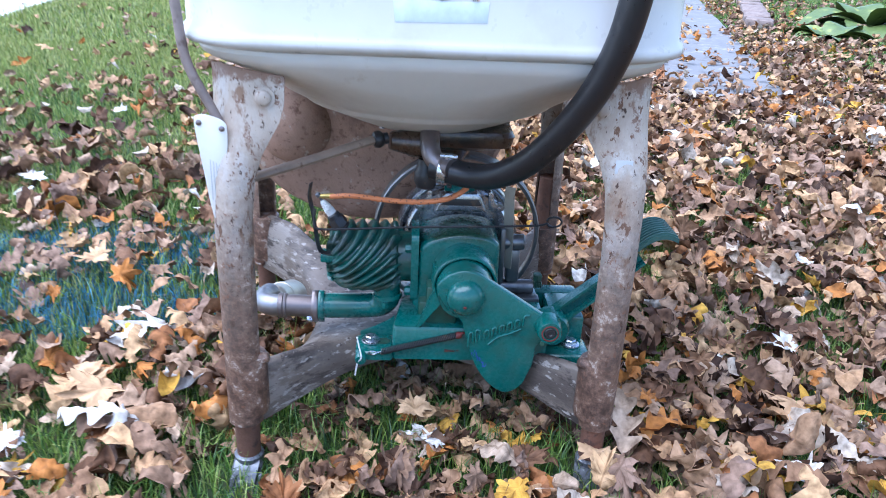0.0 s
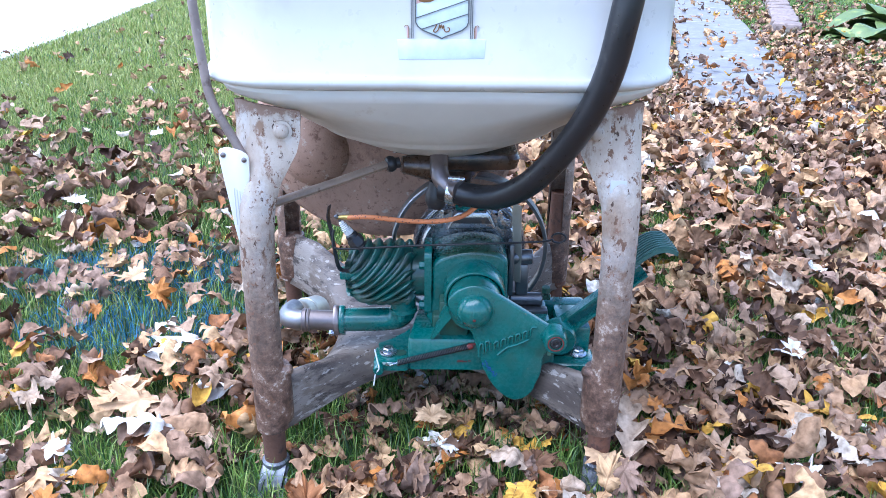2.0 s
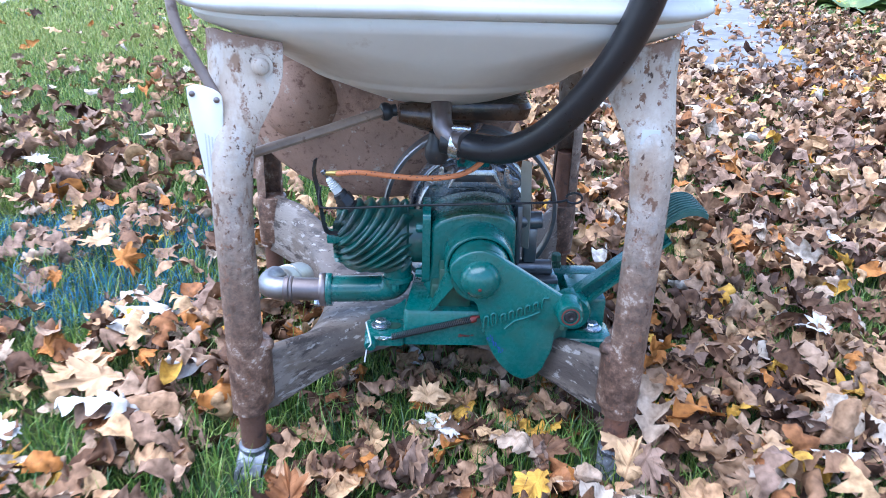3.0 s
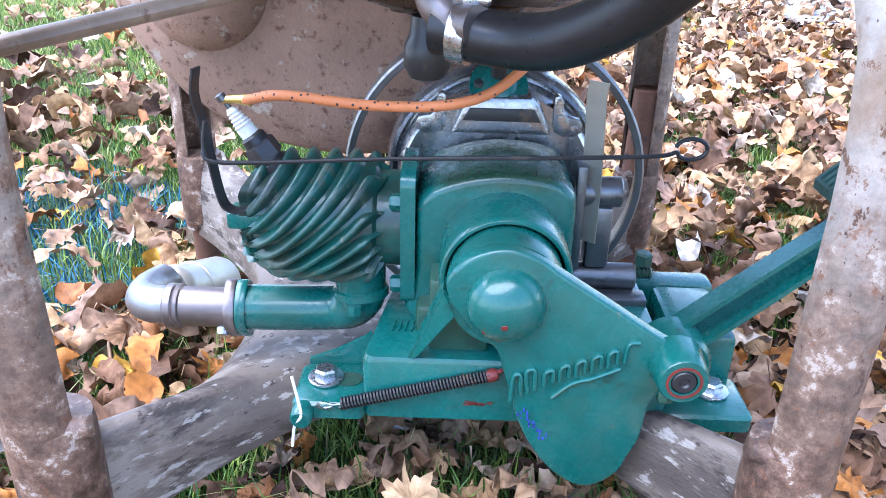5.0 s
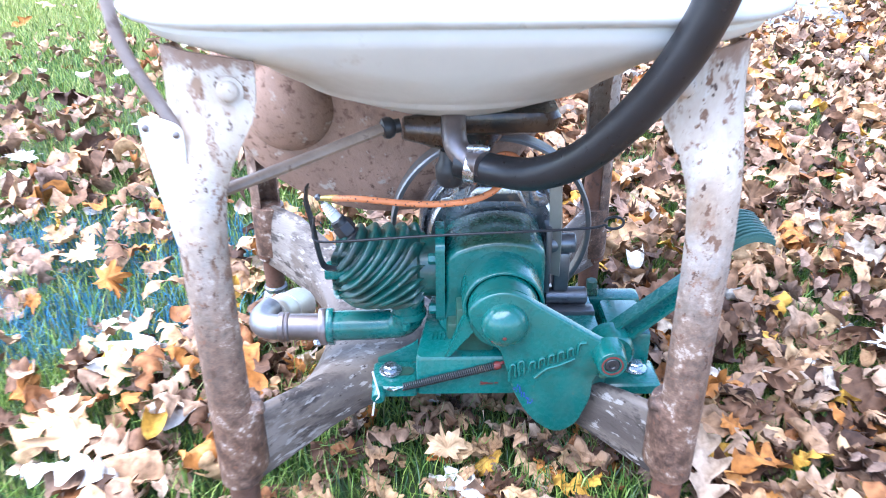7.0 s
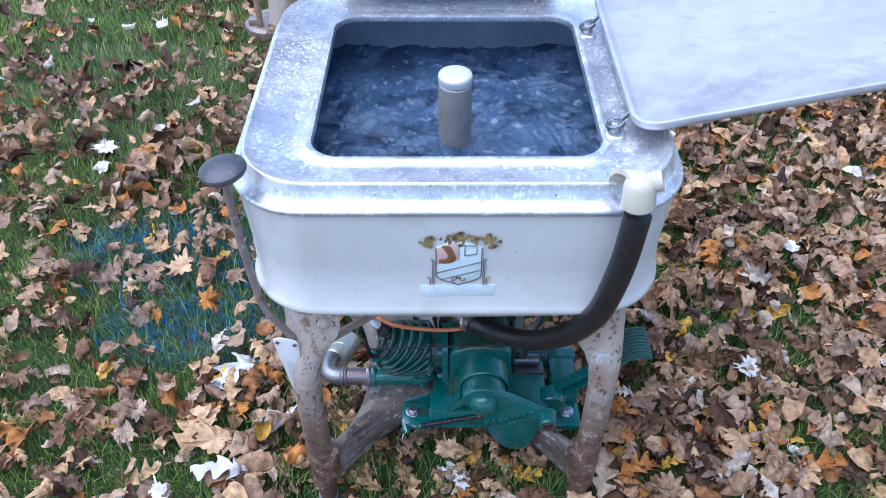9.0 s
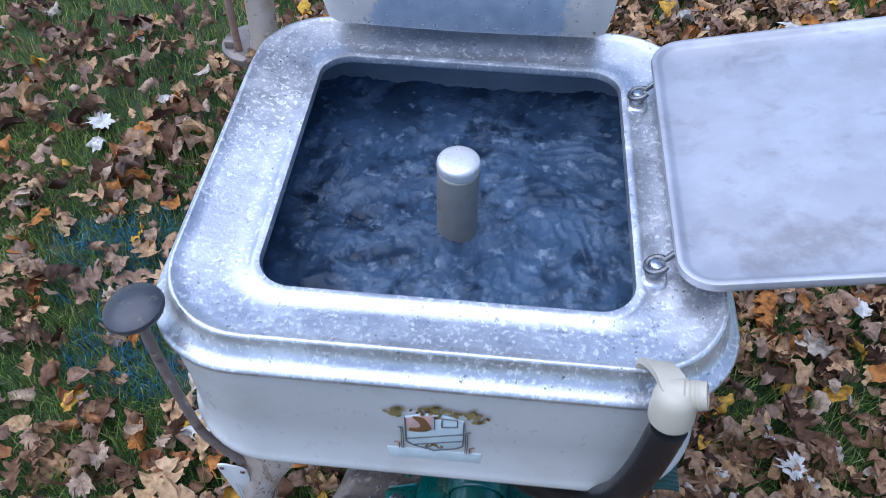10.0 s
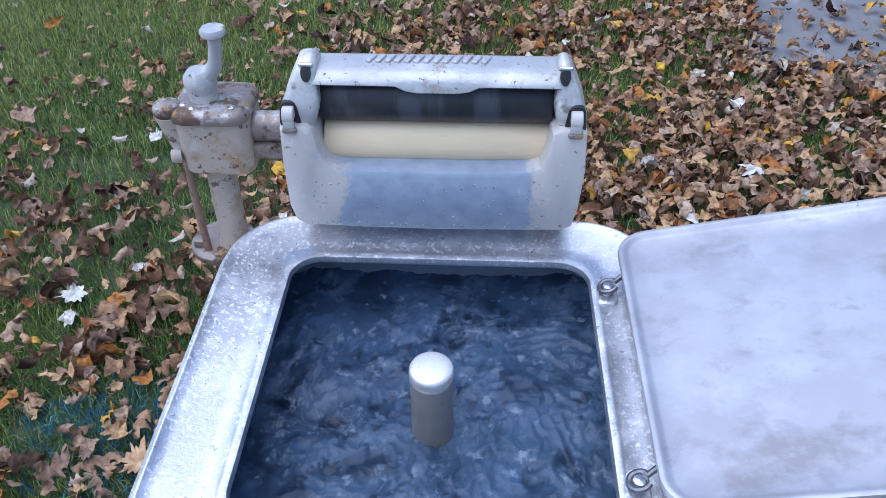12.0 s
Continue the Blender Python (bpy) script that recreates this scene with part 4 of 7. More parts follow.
def build_lid():
    """lid folded back on its hinges, inner side up, rising outwards."""
    bm = bmesh.new()
    rot = Matrix.Rotation(radians(-12.6), 4, "Y")
    m = Matrix.Translation((0.235, 0.0125, 0.846)) @ rot
    prof = [(0.2, -0.006), (0.2015, -0.006), (0.2045, -0.003), (0.205, 0.002), (0.2035, 0.0065), (0.2, 0.0075), (0.1965, 0.006), (0.194, 0.0025), (0.189, 0.0005), (0.16, 0.0), (0.1, 0.0008)]
    loops = [[m @ p for p in rsq(h, h, max(0.02, 0.04 - (0.205 - h)), z, 8, 0.205)] for h, z in prof]
    loops = [[m @ p for p in rsq(0.1, 0.1, 0.03, -0.004, 8, 0.205)]] + [[m @ p for p in rsq(0.19, 0.19, 0.03, -0.005, 8, 0.205)]] + loops
    loft(bm, loops)
    lid = part("lid", bm, M_lid, washer, "square dull aluminium lid with a rolled rim, folded open", 50)
    for y in (0.141, -0.144):
        bm = bmesh.new()
        ring = [V(0.2205 + 0.0105 * math.cos(q), y + 0.0105 * math.sin(q), 0.8285 + 0.004 * math.cos(q)) for q in (radians(30 + 300 * i / 20) for i in range(21))]
        sweep(bm, [V(0.252, y + 0.012, 0.8475), V(0.242, y + 0.011, 0.842), V(0.2345, y + 0.008, 0.835)] + ring, 0.0034, 8)
        hinge = part("hinge", bm, M_dark, lid, "dark wire hinge eye")
        bm = bmesh.new()
        lathe(bm, [(0, 0.0085), (0.01, 0.008), (0.0125, 0.0068), (0.0135, 0.003)], (0.2205, y, 0.8175), (0, 0, 1), 18)
        part("hinge_pin", bm, M_steel, lid, "bright worn hinge pin")
        bm = bmesh.new()
        loft(bm, [rsq(0.013, 0.021, 0.009, 0.8095, 5, 0.2205, y), rsq(0.013, 0.021, 0.009, 0.8165, 5, 0.2205, y), rsq(0.011, 0.019, 0.008, 0.8185, 5, 0.2205, y)])
        part("hinge_base", bm, M_alu, lid)


build_lid()


def build_decal():
    y = -0.2978
    def flat(name, poly, material, label, lift=0.0):
        bm = bmesh.new()
        plate(bm, poly, y - 0.0004 - lift, y + 0.0012, 0.0002)
        return part(name, bm, material, crest_root, label)
    shield = [(-0.0285, 0.737), (-0.0285, 0.686), (-0.026, 0.6815), (-0.0205, 0.677), (-0.009, 0.6725), (-0.003, 0.6702), (0.002, 0.6676), (0.007, 0.6702), (0.014, 0.6725), (0.0255, 0.677), (0.031, 0.6815), (0.0328, 0.686), (0.0328, 0.737), (0.017, 0.744), (0.002, 0.748), (-0.013, 0.744)]
    bm = bmesh.new()
    plate(bm, shield, y - 0.0004, y + 0.0012, 0.0002)
    global crest_root
    crest_root = part("crest_decal", bm, M_decal_white, washer, "worn transfer crest with a shield, olive leaves and a white scroll")
    flat("pink_field", [(-0.0275, 0.736), (-0.0275, 0.706), (0.0005, 0.716), (0.0005, 0.746), (-0.013, 0.742)], M_decal_pink, "pink field", 0.0004)
    flat("brown_mark", smooth_outline([(-0.0245, 0.709), (-0.011, 0.7085), (-0.001, 0.7155), (-0.0035, 0.726), (-0.0085, 0.7385), (-0.0165, 0.7415), (-0.021, 0.739), (-0.0155, 0.731), (-0.0125, 0.7215), (-0.0165, 0.717), (-0.0235, 0.7165)], 2), M_decal_brown, "brown mark", 0.0008)
    flat("white_scroll", [(-0.0505, 0.666), (0.0535, 0.667), (0.0525, 0.645), (-0.0485, 0.643)], M_decal_white, "pale blue-white scroll")
    def line(pts, w=0.0011, material=M_decal_line, name="crest_line"):
        bm = bmesh.new()
        strip(bm, [(x, y - 0.0012, z) for x, z in pts], (0, 1, 0), 0.0006, w)
        part(name, bm, material, crest_root)
    line(shield[:7], 0.0014), line(shield[6:13], 0.0014)
    line([(0.002, 0.716), (0.002, 0.745)])
    line([(-0.028, 0.6905), (0.032, 0.711)]), line([(-0.0215, 0.678), (0.032, 0.6955)])
    line([(0.01, 0.723), (0.01, 0.741), (0.026, 0.741), (0.026, 0.726), (0.01, 0.723)], 0.0015)
    motif = [(-0.004, 0.6835), (-0.0055, 0.68), (-0.0078, 0.6762), (-0.005, 0.6748), (-0.002, 0.678), (-0.0005, 0.6835), (0.0, 0.679), (0.0014, 0.6832), (0.0028, 0.679), (0.004, 0.6828), (0.005, 0.677), (0.0075, 0.6752), (0.0105, 0.6765), (0.0108, 0.6795), (0.0085, 0.68)]
    line([(p.x, p.z) for p in smooth_line([V(x, 0, z) for x, z in motif], 3)], 0.0013, M_decal_brown)
    for s in (-1, 1):
        for d in (0.0335, 0.0355):
            line([(0.002 + s * (d + 0.003), 0.7165), (0.002 + s * d, 0.715), (0.002 + s * d, 0.6675)], 0.0009)
        flat("hook_fill", [(0.002 + s * 0.0385, 0.681), (0.002 + s * 0.0385, 0.6678), (0.002 + s * 0.0405, 0.6678), (0.002 + s * 0.0412, 0.681)][::s], M_decal_pink, "faded pink fill")
        line([(0.002 + s * (0.0383 + a), z) for a, z in ((0, 0.6675), (0, 0.679), (0.001, 0.6818), (0.0033, 0.6824), (0.005, 0.681), (0.0046, 0.6798))], 0.0009, M_decal_brown)
    rnd = random.Random(5)
    bm = bmesh.new()
    for cx, cz, n, sp in ((0.002, 0.757, 15, 0.009), (0.002, 0.7475, 6, 0.008), (-0.018, 0.7525, 6, 0.008), (0.022, 0.7525, 6, 0.008), (-0.038, 0.7505, 15, 0.008), (0.0445, 0.7505, 15, 0.008), (-0.037, 0.741, 5, 0.004), (0.046, 0.74, 5, 0.004)):
        for _ in range(n):
            x, z, a, L = cx + rnd.gauss(0, sp * 0.6), cz + rnd.gauss(0, sp * 0.4), rnd.uniform(0, 3.14), rnd.uniform(0.003, 0.0062)
            d, e = V(math.cos(a), 0, math.sin(a)) * L, V(-math.sin(a), 0, math.cos(a)) * L * 0.5
            c = V(x, y - 0.0004 - 0.0003 * rnd.random(), z)
            bm.faces.new([bm.verts.new(c + q) for q in (-d, -e - d * 0.4, -e + d * 0.35, d, e + d * 0.35, e - d * 0.4)])
    part("crest_leaves", bm, M_decal_olive, crest_root, "olive leaf ornament")


build_decal()


# ---- drain hose ----
hose = thing("drain_hose", (0.06, -0.13, 0.4), "thick black rubber drain hose looping up the tub front", "hose")
HOSE = smooth_line([(0.0036, -0.15, 0.4347), (0.0484, -0.168, 0.4303), (0.0835, -0.196, 0.4386), (0.1197, -0.232, 0.4683), (0.1529, -0.268, 0.5182), (0.1787, -0.298, 0.5725), (0.197, -0.318, 0.63), (0.2055, -0.33, 0.69), (0.214, -0.33, 0.75), (0.2195, -0.326, 0.818)], 8)
bm = bmesh.new()
sweep(bm, HOSE, 0.0174, 24)
part("hose", bm, M_hose, hose)
bm = bmesh.new()
d = (HOSE[4] - HOSE[0]).normalized()
p = HOSE[3]
lathe(bm, [(-0.006, 0.0186), (-0.006, 0.0202), (0.006, 0.0202), (0.006, 0.0186)], p, d, 28)
clamp = part("hose_clamp", bm, M_steel, hose, "bright slotted hose clamp")
bm = bmesh.new()
box(bm, p + V(0.004, -0.006, 0.0205), (0.012, 0.01, 0.008), 0.0015)
cyl(bm, p + V(-0.008, -0.006, 0.022), p + V(0.016, -0.008, 0.0205), 0.004, seg=12)
part("clamp_screw", bm, M_steel, clamp)
bm = bmesh.new()
for i in range(9):
    a = radians(180 + 18 * i)
    u, v, dd = basis(d)
    q = p + (u * math.cos(a) + v * math.sin(a)) * 0.0202
    box(bm, q, (0.0065, 0.0012, 0.0012), 0)
part("clamp_slot", bm, M_dark, clamp)
bm = bmesh.new()
lathe(bm, [(-0.002, 0.018), (-0.001, 0.0205), (0.002, 0.0208), (0.028, 0.0195), (0.036, 0.0165), (0.04, 0.0105), (0.041, 0.001)], (0.2185, -0.322, 0.831), (-0.08, 0.12, 1), 28)
lathe(bm, [(0, 0.0145), (0.014, 0.0145), (0.0155, 0.0128), (0.018, 0.0128), (0.019, 0.0138), (0.0205, 0.0128), (0.0225, 0.0138), (0.024, 0.0128), (0.026, 0.0138), (0.0275, 0.0128), (0.0325, 0.0126), (0.033, 0.0098), (0.012, 0.0096)], (0.2115, -0.3155, 0.8565), (0.9, -0.14, 0.32), 26)
strip(bm, smooth_line([(0.2155, -0.322, 0.868), (0.2125, -0.308, 0.8665), (0.209, -0.294, 0.8605), (0.206, -0.281, 0.85), (0.2045, -0.272, 0.838), (0.204, -0.27, 0.827)], 6), (1, -0.15, 0.1), 0.026, 0.006)
hook = part("hose_hook", bm, M_plastic, hose, "beige plastic hose hook hung over the rim")
# black disc closing the shallow bore, painting the shade of its depth
bm = bmesh.new()
lathe(bm, [(0.012, 0.0094), (0.0135, 0.0094)], (0.2115, -0.3155, 0.8565), (0.9, -0.14, 0.32), 20)
part("nozzle_bore", bm, M_black, hook, "dark nozzle opening")


# ---- wringer ----
wringer = thing("wringer", (-0.34, 0.288, 0.75), "cream-painted clothes wringer with black and cream rollers behind the tub", "wringer")


def build_wringer():
    bm = bmesh.new()
    lathe(bm, [(0, 0.046), (0.004, 0.049), (0.012, 0.049), (0.016, 0.045), (0.018, 0.03)], (-0.338, 0.3, 0.742), (0, 0, 1), 30)
    box(bm, (-0.366, 0.282, 0.764), (0.02, 0.016, 0.014), 0.003)
    base = part("base_plate", bm, M_headcap, wringer, "round brown-stained base plate")
    bm = bmesh.new()
    lathe(bm, [(0, 0.026), (0.012, 0.0215), (0.1, 0.0205), (0.15, 0.0205)], (-0.317, 0.294, 0.755), (0.02, 0, 1), 26)
    part("post", bm, M_post, wringer, "chipped cream wringer post")
    bm = bmesh.new()
    cx, cy = -0.302, 0.297
    loft(bm, [rsq(0.0435, 0.038, 0.016, 0.907, 6, cx, cy), rsq(0.0475, 0.042, 0.018, 0.911, 6, cx, cy), rsq(0.049, 0.043, 0.018, 0.935, 6, cx, cy), rsq(0.0495, 0.044, 0.019, 0.988, 6, cx, cy),
              rsq(0.0495, 0.044, 0.019, 0.99, 6, cx, cy)])
    loft(bm, [rsq(0.008, 0.012, 0.007, 0.905, 5, -0.346, 0.28), rsq(0.011, 0.014, 0.009, 0.93, 5, -0.35, 0.278), rsq(0.014, 0.017, 0.012, 0.965, 5, -0.355, 0.276), rsq(0.017, 0.02, 0.015, 0.993, 5, -0.3585, 0.275)])
    lathe(bm, [(0, 0.009), (0.012, 0.0095), (0.014, 0.006)], (-0.35, 0.262, 0.935), (-0.9, -0.3, 0), 14)
    head = part("gear_head", bm, M_post, wringer, "chipped cream gear head")
    bm = bmesh.new()
    loft(bm, [rsq(h - 0.0015, h - 0.005, 0.021, z, 6, cx, cy) for h, z in ((0.0515, 0.9885), (0.0532, 0.9898), (0.0532, 0.9965), (0.051, 1.002), (0.046, 1.005), (0.03, 1.0075))])
    part("head_cap", bm, M_headcap, head, "worn dark-edged gear head cap", 50)
    bm = bmesh.new()
    lathe(bm, [(0, 0.018), (0.002, 0.0195), (0.009, 0.0195), (0.014, 0.017), (0.017, 0.01), (0.018, 0.002)], (-0.3585, 0.275, 0.992), (0, 0, 1), 22)
    part("spindle_cap", bm, M_headcap, head, "worn round spindle cap")
    for x, y in ((-0.336, 0.274), (-0.322, 0.266), (-0.272, 0.27), (-0.334, 0.322)):
        bm = bmesh.new()
        lathe(bm, [(0, 0.0055), (0.002, 0.005), (0.0035, 0.002)], (x, y, 1.0045), (0, 0, 1), 14)
        part("screw", bm, M_steel, head)
    bm = bmesh.new()
    lathe(bm, [(0, 0.0195), (0.004, 0.0185), (0.012, 0.019), (0.026, 0.0215), (0.036, 0.0205), (0.044, 0.014)], (-0.313, 0.292, 1.003), (0, 0, 1), 24)
    sweep(bm, smooth_line([(-0.316, 0.29, 1.026), (-0.303, 0.29, 1.039), (-0.29, 0.29, 1.053), (-0.2835, 0.29, 1.077), (-0.282, 0.29, 1.097)], 6), [0.0155 - 0.0068 * min(1, i / 14) for i in range(25)], 14)
    lathe(bm, [(0, 0.01), (0.004, 0.0158), (0.009, 0.0165), (0.0125, 0.0145), (0.0135, 0.003)], (-0.282, 0.29, 1.093), (0, 0, 1), 24)
    part("crank_handle", bm, M_crank, head, "cream bent crank handle with a flat knob")
    bm = bmesh.new()
    sweep(bm, smooth_line([(-0.349, 0.272, 0.925), (-0.352, 0.27, 0.85), (-0.353, 0.272, 0.76)], 5), 0.0055, 10)
    part("release_rod", bm, M_rust, head, "thin rusty release rod")
    bm = bmesh.new()
    cyl(bm, (-0.27, 0.292, 0.965), (-0.19, 0.292, 0.965), 0.021, seg=22)
    box(bm, (-0.232, 0.284, 0.937), (0.075, 0.03, 0.022), 0.004)
    part("coupling", bm, M_headcap, wringer, "cream shaft coupling with raised marks")
    # cradle: rounded U between the end arms
    out = [(-0.202, 1.0), (-0.205, 0.944), (-0.2045, 0.88), (-0.198, 0.855), (-0.185, 0.847), (-0.1, 0.844), (0.0, 0.843), (0.09, 0.845), (0.165, 0.847), (0.178, 0.855), (0.184, 0.885), (0.187, 0.944), (0.183, 1.002), (0.172, 1.007),
           (0.15, 1.007), (0.14, 1.0), (0.136, 0.973), (0.128, 0.95), (0.114, 0.944), (0.05, 0.9405), (-0.07, 0.9405), (-0.13, 0.941), (-0.146, 0.95), (-0.155, 0.973), (-0.159, 0.998), (-0.168, 1.005), (-0.19, 1.006)]
    bm = bmesh.new()
    ins1, ins2 = offset2(out, 0.006), offset2(out, 0.0018)
    loft(bm, [[V(x, 0.226, z) for x, z in ins1], [V(x, 0.2285, z) for x, z in ins2], [V(x, 0.236, z) for x, z in out], [V(x, 0.335, z) for x, z in out], [V(x, 0.343, z) for x, z in ins1]])
    cradle = part("cradle", bm, M_cradle, wringer, "worn cream enamel wringer cradle with bare grey patches", 42)
    bm = bmesh.new()
    rnd = random.Random(31)
    for i in range(90):
        low = rnd.random() < 0.4
        x, z, r = rnd.uniform(-0.18, 0.16), (0.852 + 0.004 * rnd.random()) if low else rnd.uniform(0.856, 0.925), rnd.uniform(0.0008, 0.0019)
        lathe(bm, [(-0.0003, r), (r * 0.35, r * 0.85), (r * 0.6, r * 0.45), (r * 0.68, r * 0.05)], (x, 0.2262, z), (0, -1, -0.15), 8, (1, rnd.uniform(1, 1.6)))
    tagged(part("water_drops", bm, M_drop, cradle, "beads of clear water"), kind="stuff")
    bm = bmesh.new()
    lathe(bm, [(0, 0.012), (0.002, 0.031), (0.006, 0.0335), (0.289, 0.0335), (0.293, 0.031), (0.295, 0.012)], (-0.1545, 0.287, 0.957), (1, 0, 0), 40)
    part("lower_roller", bm, M_cream, wringer, "cream rubber roller")
    bm = bmesh.new()
    lathe(bm, [(0, 0.012), (0.002, 0.032), (0.006, 0.0345), (0.292, 0.0345), (0.296, 0.032), (0.298, 0.012)], (-0.156, 0.287, 1.0195), (1, 0, 0), 40)
    part("upper_roller", bm, M_roller, wringer, "black rubber roller streaked with water")
    # top bar with its front lip
    bm = bmesh.new()
    loops = []
    for i in range(25):
        t = i / 24
        x = -0.158 + 0.309 * t
        dip = 0.009 * max(0, min(1, (min(t, 1 - t) - 0.33) / 0.06))
        loops.append([V(x, y, z) for y, z in ((0.25, 1.051 - dip), (0.247, 1.0535 - dip), (0.249, 1.057), (0.256, 1.063), (0.263, 1.066), (0.3, 1.067), (0.31, 1.064), (0.316, 1.052), (0.313, 1.047), (0.306, 1.058), (0.265, 1.059), (0.255, 1.055 - dip * 0.5))])
    loft(bm, loops)
    top = part("top_bar", bm, M_bar, wringer, "worn aluminium top bar with raised ornament", 50)
    for i in range(13):
        x = -0.088 + 0.012 * i
        bm = bmesh.new()
        box(bm, (x, 0.291, 1.0673), (0.0075, 0.021, 0.0044), 0.0018, Euler((0, 0, -0.4)).to_matrix())
        part("raised_bar", bm, M_bar, top)
    # end arms: tapering cast brackets with an arched latch slot and an oval pivot slot
    for s in (-1, 1):
        inner = 0.0 if s < 0 else 0.01
        px = lambda v: v if s < 0 else -0.0194 - v
        bm = bmesh.new()
        loops = []
        for z, xo, xi, yf, yb, r in ((0.997, -0.2, -0.161, 0.241, 0.314, 0.006), (1.0, -0.2035, -0.158, 0.238, 0.317, 0.008), (1.018, -0.201, -0.152, 0.2365, 0.318, 0.009), (1.03, -0.197, -0.1495, 0.2375, 0.318, 0.009), (1.036, -0.194, -0.15, 0.2405, 0.317, 0.009),
                                     (1.05, -0.1885, -0.1515, 0.245, 0.313, 0.009), (1.064, -0.1825, -0.152, 0.2495, 0.307, 0.009), (1.073, -0.178, -0.153, 0.2545, 0.301, 0.009), (1.079, -0.174, -0.1555, 0.262, 0.292, 0.008), (1.0815, -0.169, -0.159, 0.27, 0.284, 0.005)):
            a, b = sorted((px(xo), px(xi - inner)))
            loops.append(rsq((b - a) / 2, (yb - yf) / 2, r, z, 5, (a + b) / 2, (yf + yb) / 2))
        loft(bm, loops)
        arm = part("end_arm", bm, M_crank, wringer, "worn grey-cream cast end arm with a pivot", 50)
        xl = -0.1875 if s < 0 else 0.168
        # black plate on the face paints the slot's inner shade
        bm = bmesh.new()
        plate(bm, smooth_outline([(xl - 0.0115, 0.998), (xl - 0.0115, 1.022), (xl - 0.008, 1.0325), (xl, 1.0355), (xl + 0.008, 1.0325), (xl + 0.0115, 1.022), (xl + 0.0115, 0.998)], 3), 0.2355, 0.245, 0.001)
        part("latch_slot", bm, M_black, arm, "dark arched latch slot")
        bm = bmesh.new()
        lathe(bm, [(-0.0074, 0.01), (-0.006, 0.0118), (0.006, 0.0118), (0.0074, 0.01)], (xl, 0.2345, 1.0185), (1, 0, 0), 24)
        box(bm, (xl, 0.2345, 1.011), (0.0148, 0.0222, 0.016), 0.003)
        part("latch", bm, M_wring, arm, "pale metal latch roll")
        bm = bmesh.new()
        box(bm, (xl, 0.234, 1.0005), (0.0185, 0.024, 0.007), 0.0025)
        part("latch_shoe", bm, M_headcap, arm, "brown-stained latch shoe")
        xp = -0.1635 if s < 0 else 0.151
        # black oval laid on the arm, shade of an uncut slot
        bm = bmesh.new()
        lathe(bm, [(-0.008, 0.0075), (0.0005, 0.0075), (0.0012, 0.0066)], (xp, 0.2505, 1.0675), (0, -0.9, 0.43), 24, (0.85, 1.5))
        part("pivot_slot", bm, M_black, arm, "dark oval pivot slot")
        bm = bmesh.new()
        cyl(bm, (xp - 0.009, 0.2555, 1.0755), (xp + 0.009, 0.2555, 1.0755), 0.0028, seg=14)
        part("pivot_pin", bm, M_steel, arm)


build_wringer()


# ---- engine ----
engine = thing("engine", (0.08, -0.1, 0.15), "green enamelled single-cylinder kick-start engine bolted under the washing tub", "engine")


